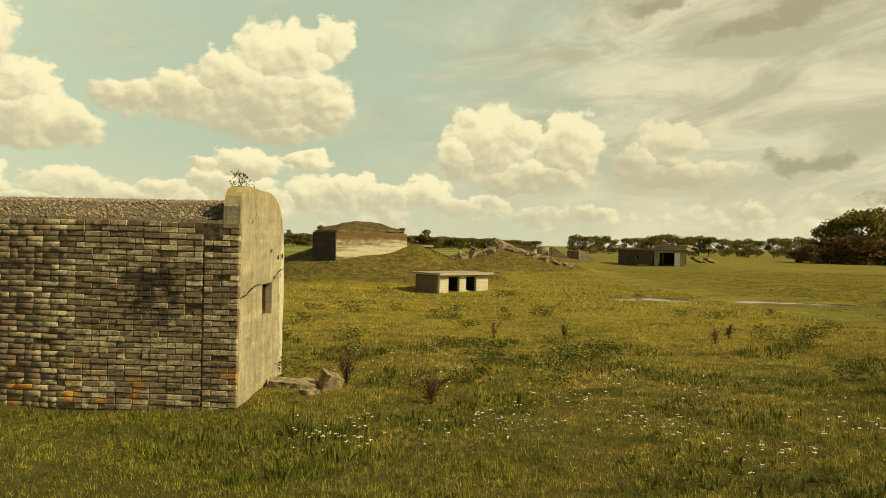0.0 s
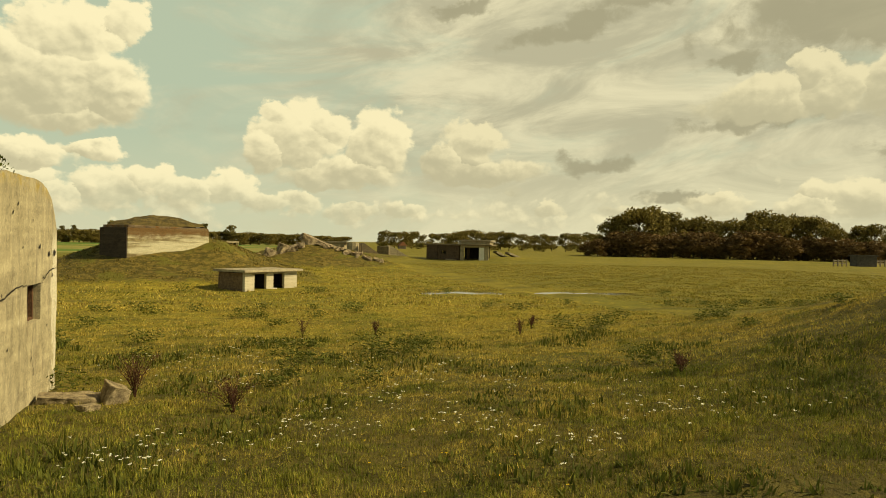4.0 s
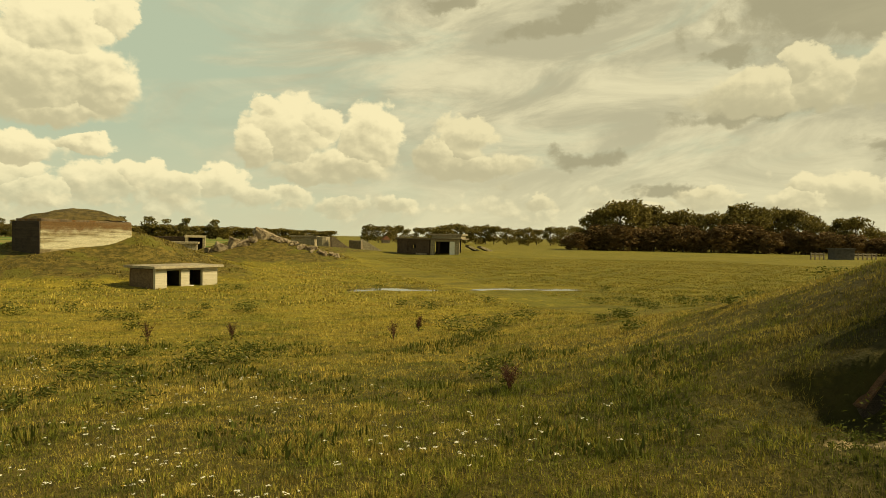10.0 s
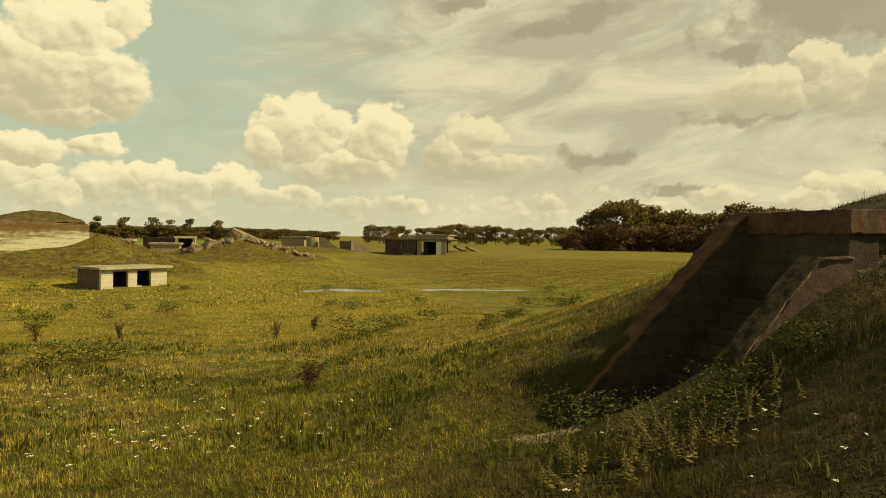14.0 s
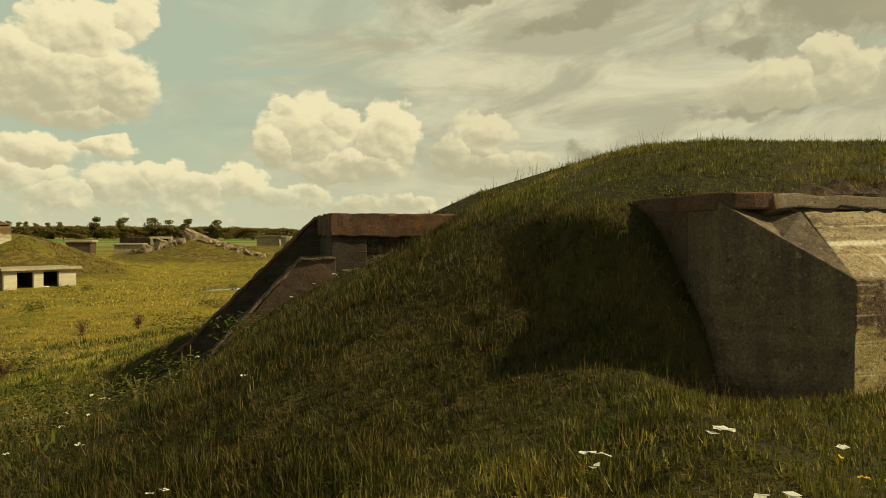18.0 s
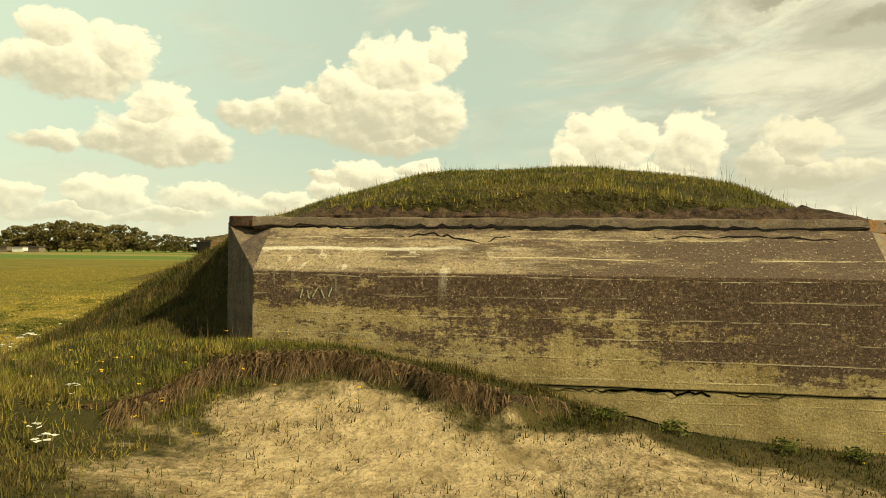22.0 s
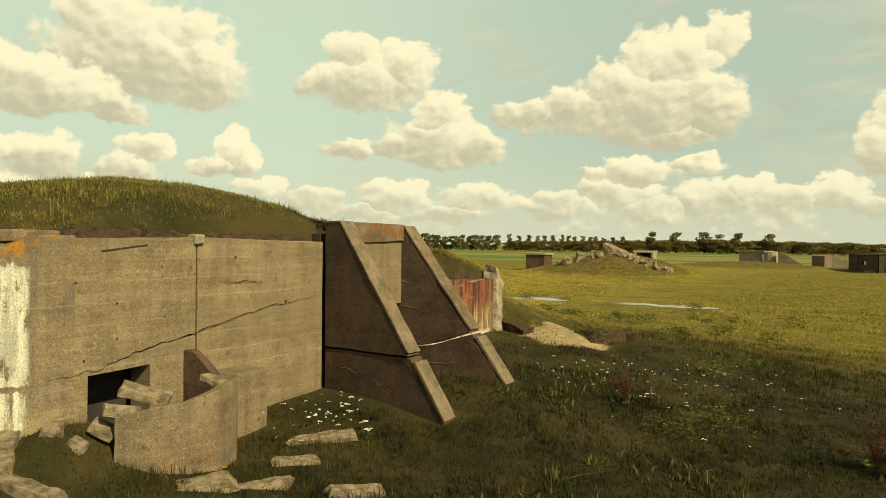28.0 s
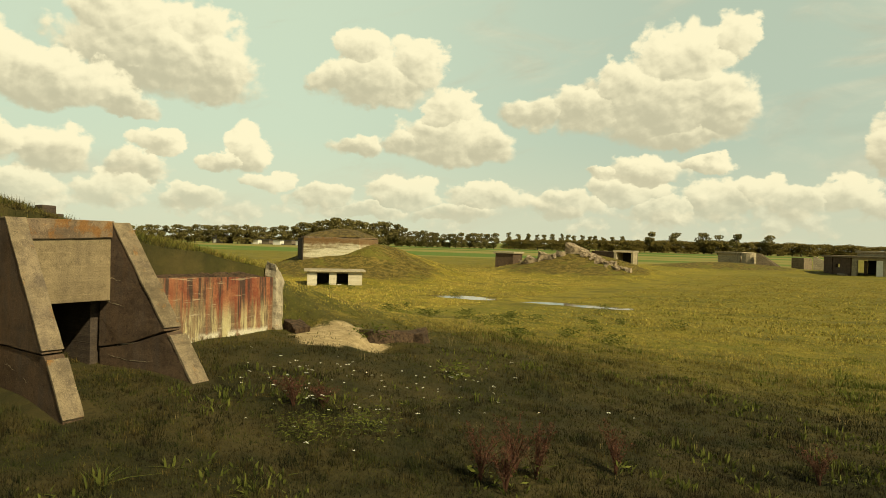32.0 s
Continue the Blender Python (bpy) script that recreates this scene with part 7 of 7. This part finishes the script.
def nettle(x, y, high, seed):
    """Upright stems with leaves in pairs."""
    t = thing("tall_weed", (x, y, gz(x, y)), "tall yellow-green leafy weed on the bank of a sunken entrance", "weed", "tall weeds")
    rng = np.random.default_rng(seed)
    for k in range(int(rng.integers(2, 5))):
        bx, by = x + rng.normal(0, 0.14), y + rng.normal(0, 0.14)
        z = gz(bx, by)
        h = high * rng.uniform(0.4, 1.0)
        lean = rng.normal(0, 0.26, 2) * h
        verts, faces = [], []
        for i in range(13):
            u = 0.12 + 0.88 * i / 12
            c = np.array((bx + lean[0] * u * u, by + lean[1] * u * u, z + h * u))
            for side in (0, math.pi):
                a = i * 1.57 + side + rng.uniform(-0.3, 0.3)
                size = 0.062 * (1.15 - 0.75 * u) * rng.uniform(0.7, 1.2)
                d = np.array((math.cos(a), math.sin(a), 0.25 - 0.5 * rng.random()))
                w_ = np.array((-math.sin(a), math.cos(a), 0.1)) * size * 0.32
                n = len(verts)
                verts += [c, c + d * size * 0.5 + w_, c + d * size, c + d * size * 0.5 - w_]
                faces.append((n, n + 1, n + 2, n + 3))
        tagged(from_arrays("leaves", np.array(verts), np.array(faces), M_NETTLE, t), kind="stuff")
        bm = bmesh.new()
        pts = [Vector((bx + lean[0] * u * u, by + lean[1] * u * u, z - 0.05 + (h + 0.05) * u)) for u in (0, 0.5, 1.0)]
        rings = [[bm.verts.new(q + Vector((math.cos(j * 2.1), math.sin(j * 2.1), 0)) * 0.006) for j in range(3)] for q in pts]
        for r0, r1 in zip(rings, rings[1:]):
            for j in range(3):
                bm.faces.new((r0[j], r0[(j + 1) % 3], r1[(j + 1) % 3], r1[j]))
        part("stem", bm, M_STALK2, t)


M_NETTLE = plain("tall_weed_leaves", (0.050, 0.046, 0.012), (0.27, 0.205, 0.050), 4, island=0.8, thru=0.25)
M_STALK2 = plain("tall_weed_stems", (0.10, 0.085, 0.03), (0.20, 0.16, 0.06), 8)
for i, (x, y, h) in enumerate(((12.76, 6.15, 0.42), (12.95, 5.85, 0.50), (13.17, 5.74, 0.45), (13.3, 6.05, 0.55), (13.52, 5.73, 0.48), (13.6, 6.1, 0.42), (13.87, 5.7, 0.5), (14.05, 6.05, 0.45), (14.28, 5.73, 0.42), (12.55, 5.9, 0.35), (12.41, 5.56, 0.35), (13.02, 5.3, 0.34), (13.4, 5.4, 0.38), (13.8, 5.35, 0.34), (14.5, 5.5, 0.4), (14.8, 5.9, 0.42))):
    nettle(x, y, h, 900 + i)


def bush(x, y, size, seed):
    b = thing("weed_clump", (x, y, gz(x, y)), "dark green leafy weed clump in the meadow", "weed clump", "weed clumps")
    rng = np.random.default_rng(seed)
    leaf = 0.032 if y < 12 else 0.06
    n = int((420 if y < 12 else 170) * size / 0.4)
    v, f = leafy(rng, n, size * 0.5, 0.02, size * 0.8, leaf)
    tagged(from_arrays("leaves", v + np.array((x, y, gz(x, y))), f, M_WEED, b), kind="stuff")


rng_b = np.random.default_rng(12)
for i in range(70):
    bush(rng_b.uniform(-4, 33), rng_b.uniform(14, 32), rng_b.uniform(0.25, 0.55), 200 + i)
for i, (x, y, s) in enumerate(((5.8, 39.6, 0.5), (6.6, 41.0, 0.4), (-0.6, 40.5, 0.6), (14.3, 42.2, 0.4), (30.6, 13.0, 0.4), (31.4, 8.9, 0.5), (30.9, 8.2, 0.45), (26.0, 37.0, 0.5), (13.6, 6.4, 0.55), (14.2, 6.0, 0.5), (13.1, 6.9, 0.5), (14.7, 6.3, 0.45), (15.4, 6.2, 0.4), (12.6, 7.3, 0.4), (23.3, 1.0, 0.14), (22.7, 0.9, 0.14), (24.2, 0.85, 0.14), (24.8, 0.9, 0.12))):
    bush(x, y, s, 400 + i)


def gable_plant():
    p = thing("wall_plant", (-1.3, 12.1, 3.9), "small dark weed growing on the gable top", "plant")
    rng = np.random.default_rng(77)
    v, f = leafy(rng, 130, 0.09, 0.0, 0.28, 0.04, 1.2)
    tagged(from_arrays("leaves", v + np.array((-1.28, 12.2, 3.88)), f, M_WEED, p), kind="stuff")


gable_plant()

# ---------------------------------------------------------------- grass and flowers, past counting
WAY = np.array(((2.2, -0.8), (2.5, 0.9), (7, 1.2), (13.2, -1.6), (20, -4.4), (24, -6.0), (30, -4.2), (33.7, -1.7), (37.5, 0.6)))


def path_distance(x, y):
    """Plan distance from the walked line, and whether a place lies ahead of it."""
    best = np.full(x.shape, 1e9)
    for a, b in zip(WAY, WAY[1:]):
        d = b - a
        u = np.clip(((x - a[0]) * d[0] + (y - a[1]) * d[1]) / (d @ d), 0, 1)
        best = np.minimum(best, np.hypot(x - a[0] - u * d[0], y - a[1] - u * d[1]))
    return best, y > np.interp(x, WAY[:, 0], WAY[:, 1]) - 0.5


def built_over(x, y):
    """Places under walls and floors, where nothing grows."""
    hit = (x > 18.6) & (x < 25.85) & (y > 1.26) & (y < 2.0)
    hit |= (x > 25.5) & (x < 25.85) & (y > 2.1) & (y < 13.1)
    hit |= (x > 25.2) & (x < 25.84) & (y > 1.28 + (x - 25.25) * 1.45) & (y < 2.3)
    hit |= (x > 25.8) & (x < 28.25) & (y > 6.3) & (y < 7.05)
    hit |= (x > 25.8) & (x < 28.25) & (y > 8.5) & (y < 8.98)
    hit |= (x > 25.8) & (x < 26.4) & (y > 4.0) & (y < 5.1)
    hit |= (x > 16.4) & (x < 18.5) & (y > 6.7) & (y < 8.9)
    hit |= (x > 13.6) & (x < 16.6) & (y > 6.72) & (y < 8.85)
    hit |= (x > -9.5) & (x < -1.05) & (y > 11.5) & (y < 16.2)
    hit |= (x > 18.5) & (x < 19.3) & (y > 1.3) & (y < 2.0)
    hit |= (np.hypot(x - 4.0, y - 43.2) < 2.2) | ((x > -6.8) & (x < 0.3) & (y > 48.8) & (y < 57))
    for cx, cy, rx, ry in ((15.1, 40.7, 2.9, 2.0), (23.1, 40.4, 3.5, 2.0)):
        hit |= ((x - cx) / rx) ** 2 + ((y - cy) / ry) ** 2 < 1.0
    return hit


def sandy(x, y):
    """Share of bare sand, as the ground shows it."""
    def oval(cx, cy, rx, ry):
        return 1 - ((x - cx) / rx) ** 2 - ((y - cy) / ry) ** 2
    d = oval(*SAND[0])
    for o in SAND[1:]:
        d = np.maximum(d, oval(*o))
    return np.clip(0.35 + 1.4 * d, 0, 1)


def patchy(x, y, s, k):
    return 0.5 + 0.25 * (np.sin(x * s + 1.7 * np.sin(y * s * 0.7 + k)) + np.sin(y * s * 1.2 + 2.1 * np.sin(x * s * 0.6 + 2 * k)))


def blades(name, n, box_, keep, width, high, label, seed, mat=None, bend=0.6, short_on_roof=True, tuft=9, radius=0.07, simple=False, bare_ok=False):
    rng = np.random.default_rng(seed)
    t = n // tuft
    x, y = rng.uniform(box_[0], box_[1], t), rng.uniform(box_[2], box_[3], t)
    ok = keep(x, y, rng) & ~built_over(x, y)
    ok &= bare_ok | (rng.uniform(0, 1, t) > sandy(x, y) * 0.90)
    x, y = x[ok], y[ok]
    t = len(x)
    # hummocks: lush tufts beside short gaps
    hum = np.clip(patchy(x, y, 2.6, 1) * 1.9 - 0.5, 0, 1) * np.clip(patchy(x + 3, y, 5.7, 4) * 1.5 - 0.1, 0.15, 1)
    tall = rng.uniform(high[0], high[1], t) * (0.75 + 0.45 * patchy(x, y, 0.7, 3)) * (0.75 + 0.75 * hum)
    spread = rng.uniform(0.4, 1.0, t) * radius
    m = t * tuft
    ang = rng.uniform(0, 2 * np.pi, m)
    rad = np.sqrt(rng.uniform(0, 1, m)) * np.repeat(spread, tuft)
    x, y = np.repeat(x, tuft) + np.cos(ang) * rad, np.repeat(y, tuft) + np.sin(ang) * rad
    h = np.repeat(tall, tuft) * rng.uniform(0.45, 1.15, m)
    ok = ~built_over(x, y)
    x, y, h, ang = x[ok], y[ok], h[ok], ang[ok]
    m = len(x)
    if short_on_roof:
        trim = ((x > 18.3) & (x < 25.9) & (y > 1.9)) | ((x > 26) & (x < 31) & (y > 10) & (y < 17)) | ((x > 16.8) & (x < 25.5) & (y > -5) & (y < 1.6))
        h = np.where(trim, np.minimum(h * 0.75, 0.105), h)
    z = ground_z(x, y) - 0.015
    a = rng.uniform(0, 2 * np.pi, m)
    w_ = rng.uniform(width[0], width[1], m)
    lean = np.abs(rng.normal(0, bend, m)) * h
    la = ang + rng.normal(0, 0.5, m)
    dx, dy = np.cos(a) * w_ / 2, np.sin(a) * w_ / 2
    lx, ly = np.cos(la) * lean, np.sin(la) * lean
    up = np.sqrt(np.maximum(h * h - lean * lean, (0.35 * h) ** 2))
    k = 3 if simple else 5
    v = np.empty((m, k, 3))
    v[:, 0] = np.stack((x - dx, y - dy, z), -1)
    v[:, 1] = np.stack((x + dx, y + dy, z), -1)
    v[:, k - 1] = np.stack((x + lx, y + ly, z + up), -1)
    if simple:
        f = np.arange(m)[:, None, None] * 3 + np.array(((0, 1, 2),))[None]
    else:
        v[:, 2] = np.stack((x - dx * 0.8 + lx * 0.35, y - dy * 0.8 + ly * 0.35, z + up * 0.6), -1)
        v[:, 3] = np.stack((x + dx * 0.8 + lx * 0.35, y + dy * 0.8 + ly * 0.35, z + up * 0.6), -1)
        f = np.arange(m)[:, None, None] * 5 + np.array(((0, 1, 3), (0, 3, 2), (2, 3, 4)))[None]
    return tagged(from_arrays(name, v.reshape(-1, 3), f.reshape(-1, 3), mat or M_GRASS), label, "grass", kind="stuff")


def near_rule(lo, hi, fade):
    def keep(x, y, rng):
        d, ahead = path_distance(x, y)
        first = np.where((x > 10.5) & (x < 27.5), lo, np.maximum(lo, 5.4))
        out_of_sight = (x > 18.7) & (x < 22.0) & (y > 6.5) | (x < -1.2) & (x > -9.4) & (y > 11.6) & (y < 15.6)
        return ahead & ~out_of_sight & (d > first) & (d <= hi) & (rng.uniform(0, 1, len(x)) < np.clip(fade / np.maximum(d, 1), 0.05, 1))
    return keep


def weed_rule(x, y, rng):
    d, ahead = path_distance(x, y)
    # beyond x 37 extra dark weeds are added to darken that corner
    return ahead & (d > 5) & (patchy(x, y, 1.1, 7) > np.where(x > 37, 0.42, 0.62)) & ((x < 14) | (x > 28) & (rng.uniform(0, 1, len(x)) < np.where(x > 37, 0.95, 0.4)))


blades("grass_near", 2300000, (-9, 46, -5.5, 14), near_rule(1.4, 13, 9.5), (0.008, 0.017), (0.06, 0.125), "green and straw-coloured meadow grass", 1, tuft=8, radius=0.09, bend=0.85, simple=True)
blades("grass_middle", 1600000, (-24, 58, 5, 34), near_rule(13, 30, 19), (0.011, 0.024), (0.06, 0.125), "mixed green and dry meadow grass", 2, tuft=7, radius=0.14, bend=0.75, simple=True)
blades("grass_far", 800000, (-45, 75, 22, 100), near_rule(30, 100, 40), (0.04, 0.09), (0.06, 0.15), "distant dry meadow grass", 3, tuft=5, radius=0.35, bend=0.7, simple=True)
blades("meadow_weeds", 130000, (-6, 46, 4, 22), weed_rule, (0.022, 0.045), (0.09, 0.20), "patches of dark broad-leaved meadow weeds", 4, M_WEED, 0.8, tuft=10, radius=0.22)


def root_fringe():
    """Brown roots and dead grass hanging from the turf lip over the sand pit, with dark grass on top of it."""
    rng = np.random.default_rng(17)
    n = 17000
    x = rng.uniform(18.95, 22.35, n)
    x = x[patchy(x, x * 0.3, 6.0, 2) + rng.uniform(-0.3, 0.3, n) > 0.38]
    n = len(x)
    y = lip_line(x) + rng.uniform(-0.07, 0.10, n)
    z = ground_z(x, y + 0.12) + rng.uniform(-0.14, 0.0, n)
    out = rng.uniform(0.03, 0.20, n)
    drop = rng.uniform(-0.05, 0.19, n)
    w_ = rng.uniform(0.004, 0.010, n)
    sx = rng.normal(0, 0.05, n)
    v = np.stack((np.stack((x - w_, y, z), -1), np.stack((x + w_, y, z + 0.004), -1), np.stack((x + sx, y - out, z - drop), -1)), 1).reshape(-1, 3)
    tagged(from_arrays("hanging_roots", v, np.arange(len(v)).reshape(-1, 3), M_ROOTS), "brown roots and dead grass hanging from the turf edge", "roots", kind="stuff")


M_STALKS = plain("brown_stalks", (0.07, 0.042, 0.018), (0.20, 0.13, 0.055), 3, island=0.8, thru=0.15)
M_PITWEED = plain("sand_weed_leaves", (0.035, 0.034, 0.010), (0.16, 0.11, 0.045), 3, island=0.8, thru=0.1)
M_ROOTS = plain("dead_roots", (0.07, 0.042, 0.021), (0.36, 0.235, 0.115), 3, island=0.8, thru=0.1)
root_fringe()


def lip_rule(x, y, rng):
    e = y - lip_line(x)
    return (e > 0.16) & (e < 0.8)


blades("lip_grass", 60000, (17.4, 22.4, -2.4, 1.25), lip_rule, (0.006, 0.012), (0.06, 0.12), "dark grass on the turf edge over the sand pit", 18, None, 0.8, False, 10, 0.07, True, bare_ok=True)


def pit_rule(x, y, rng):
    return (sandy(x, y) > 0.4) & (y < lip_line(x) - 0.15) & (patchy(x, y, 2.3, 6) + rng.uniform(-0.2, 0.2, len(x)) > 0.63)


blades("sand_weeds", 42000, (18.6, 26.0, -3.0, 1.2), pit_rule, (0.006, 0.014), (0.025, 0.065), "small dark weed tufts and dead grass on bare sand", 20, M_PITWEED, 1.6, False, 16, 0.10, True, bare_ok=True)


def hillside_rule(x, y, rng):
    d, ahead = path_distance(x, y)
    return ahead & (d > 1.2) & ((y < 1.4) | (x < 18.5)) & (y < 1.0 + (x - 12.0) * 1.1) & ~((x < 16.8) & (y > 6.4))


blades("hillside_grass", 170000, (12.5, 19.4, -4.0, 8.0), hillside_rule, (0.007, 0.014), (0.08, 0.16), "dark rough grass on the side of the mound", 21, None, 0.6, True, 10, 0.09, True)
blades("hillside_straw", 14000, (12.5, 19.4, -4.0, 8.0), hillside_rule, (0.003, 0.006), (0.12, 0.26), "thin brown grass stalks on the side of the mound", 22, M_STALKS, 0.45, False, 4, 0.07, True)


def crest_rule(x, y, rng):
    return (x < 25.6) & (y > 8.0) & (y < 13.2)


blades("mound_grass", 60000, (20.0, 25.7, 8.0, 13.2), crest_rule, (0.009, 0.018), (0.09, 0.20), "dark turf on the back of the mound", 19, None, 0.7, False, 9, 0.10, True)


def mound_keep(x, y, rng):
    return ((x > 18.4) & (x < 25.6) & (y > 2.1) & (y < 9.5)) | ((x > 15) & (x < 19) & (y > 3.0) & (y < 9))


def west_keep(x, y, rng):
    d, ahead = path_distance(x, y)
    return ahead & (patchy(x, y, 1.3, 5) > 0.5) & ((x < 12) | (y > 16) | (rng.uniform(0, 1, len(x)) < 0.08))


blades("tall_grass_stalks", 2600, (15, 25.7, 2.1, 9.5), mound_keep, (0.003, 0.005), (0.10, 0.20), "thin dry grass stalks on the mound crest", 5, M_STRAW, 0.25, False, 2, 0.05)
blades("dry_grass_stalks", 40000, (-6, 42, 0, 24), west_keep, (0.003, 0.006), (0.14, 0.30), "straw-coloured grass stalks standing over the turf", 6, M_STRAW, 0.3, False, 4, 0.08)


def flowers(name, n, centres, spread, mat, label, size, high, seed):
    """Flat-topped flower heads of a few florets on thin stems."""
    rng = np.random.default_rng(seed)
    cs = np.array(centres)
    k = rng.integers(0, len(cs), n)
    x = cs[k, 0] + rng.normal(0, spread, n) * cs[k, 2]
    y = cs[k, 1] + rng.normal(0, spread, n) * cs[k, 2]
    ok = ~built_over(x, y)
    x, y = x[ok], y[ok]
    m = len(x)
    z = ground_z(x, y) + rng.uniform(high[0], high[1], m)
    r = rng.uniform(size[0], size[1], m)
    q = 7
    off = rng.normal(0, 0.5, (m, q, 2)) * r[:, None, None]
    zz = z[:, None] - (off ** 2).sum(-1) * 6
    rr = r[:, None] * rng.uniform(0.3, 0.5, (m, q))
    a = rng.uniform(0, 6.28, (m, q))
    v = []
    for t in range(4):
        v.append(np.stack((x[:, None] + off[..., 0] + np.cos(a + t * 1.5708) * rr, y[:, None] + off[..., 1] + np.sin(a + t * 1.5708) * rr, zz + rng.normal(0, 0.004, (m, q))), -1))
    v = np.stack(v, 2).reshape(-1, 3)
    tagged(from_arrays(name, v, np.arange(len(v)).reshape(-1, 4), mat), label, "flowers", kind="stuff")
    zg = ground_z(x, y)
    s = np.stack((np.stack((x - 0.003, y, zg), -1), np.stack((x + 0.003, y, zg), -1), np.stack((x, y, z), -1)), 1).reshape(-1, 3)
    tagged(from_arrays(name + "_stems", s, np.arange(len(s)).reshape(-1, 3), M_WEED), "thin green flower stems", "flowers", kind="stuff")


flowers("yarrow", 560, ((8.3, 9.2, 0.6), (2.2, 20.5, 1.5), (0.6, 17.0, 1.0), (7.5, 12.5, 1.2), (29.6, 10.4, 0.9), (31.5, 12.0, 1.2), (1.5, 18.5, 1.2), (2.5, 14.5, 0.6), (4.5, 12.0, 0.7), (5.5, 9.5, 0.5), (6.3, 8.2, 0.35), (3.0, 10.5, 0.6), (3.6, 10.0, 0.35), (1.0, 9.5, 0.5), (9.5, 9.0, 0.8), (30.5, 9.8, 1.0), (27.0, 5.4, 0.35), (14.0, 4.5, 1.2), (6.0, 16.0, 0.8)), 1.0, M_WHITEF, "white flat-topped yarrow heads in the grass", (0.016, 0.036), (0.12, 0.28), 8)
flowers("hawkbit", 90, ((19.5, 0.6, 0.7), (26.6, 4.6, 0.4), (25.6, 0.9, 0.5), (4.5, 7.2, 1.2), (18.6, -0.6, 0.6)), 1.0, M_YELLOWF, "small yellow flowers in the turf", (0.012, 0.022), (0.08, 0.2), 9)
flowers("carrot_flowers", 14, ((17.9, -0.3, 0.9), (18.8, -1.4, 0.5), (27.3, 5.9, 0.4)), 1.0, M_WHITEF, "larger white umbels on the mound", (0.04, 0.075), (0.12, 0.25), 10)


# ---------------------------------------------------------------- single blocks of the bunker wall
def block_piece(length, seed):
    """A worn block: box with a rounded front edge and uneven face."""
    rng = random.Random(seed)
    l, h, d, c = length - 0.011, COURSE - 0.012, 0.10, 0.010
    back = [(-l / 2, d, -h / 2), (l / 2, d, -h / 2), (l / 2, d, h / 2), (-l / 2, d, h / 2)]
    rim = [(x + rng.uniform(-0.005, 0.005), c + rng.uniform(-0.003, 0.004), z + rng.uniform(-0.004, 0.004)) for x, _, z in back]
    face = [(x * (1 - 2 * c / l) + rng.uniform(-0.010, 0.010), rng.uniform(-0.007, 0.007), z * (1 - 2 * c / h) + rng.uniform(-0.007, 0.007)) for x, _, z in back]
    v = back + rim + face
    f = [(8, 9, 10, 11)]
    for i in range(4):
        j = (i + 1) % 4
        f += [(i, j, 4 + j, 4 + i), (4 + i, 4 + j, 8 + j, 8 + i)]
    return v, f


def lay_blocks():
    meshes = {}
    for kind, length in (("full", LONG), ("half", LONG / 2)):
        for s in range(9):
            me = bpy.data.meshes.new("block")
            v, f = block_piece(length, s)
            me.from_pydata(v, [], f)
            me.materials.append(M_BRICK)
            meshes[kind, s] = (me, v, f)
    rng = random.Random(4)
    left_v, left_f = [], []
    yaw = math.degrees(math.atan2(-BU.y, -BU.x))
    for row in range(int(TALL / COURSE) + 1):
        z = 0.0 + (row + 0.5) * COURSE
        runs = []
        # the end pier, parted from the wall by a straight crack
        u = 0.0
        lay = ["half", "full", "half"] if row % 2 else ["full", "full"]
        for kind in lay:
            l = LONG if kind == "full" else LONG / 2
            runs.append((u + l / 2, kind))
            u += l
        u = 0.625
        if row % 2:
            runs.append((u + LONG / 4, "half"))
            u += LONG / 2
        while u < 7.2:
            kind = "half" if rng.random() < 0.30 else "full"
            l = LONG if kind == "full" else LONG / 2
            runs.append((u + l / 2, kind))
            u += l
        for c, kind in runs:
            if abs(c - 0.88) < 0.12 and abs(z - 1.73) < 0.10:
                continue
            if rng.random() < 0.010 or (row >= int(TALL / COURSE) - 2 and 0.2 < c < 0.75):
                continue
            me, v, f = meshes[kind, rng.randrange(9)]
            p = BO + BU * c + Vector((0, 0, z + rng.uniform(-0.004, 0.004) + 0.012 * math.sin(c * 1.3 + row * 0.15)))
            p -= BV * rng.uniform(-0.010, 0.018)
            m = pose(*p, rng.uniform(-1.2, 1.2), rng.uniform(-1.0, 1.0), yaw + rng.uniform(-1.2, 1.2))
            if c < 3.0:
                ob = new("block", me)
                ob.parent = BLOCK_CORE
                ob.matrix_basis = m
            else:
                k = len(left_v)
                left_v += [tuple(m @ Vector(q)) for q in v]
                left_f += [tuple(i + k for i in q) for q in f]
    far = from_arrays("block_rest", np.array(left_v), np.array(left_f), M_BRICK, BLOCK_CORE)
    tagged(far, kind="stuff")


lay_blocks()
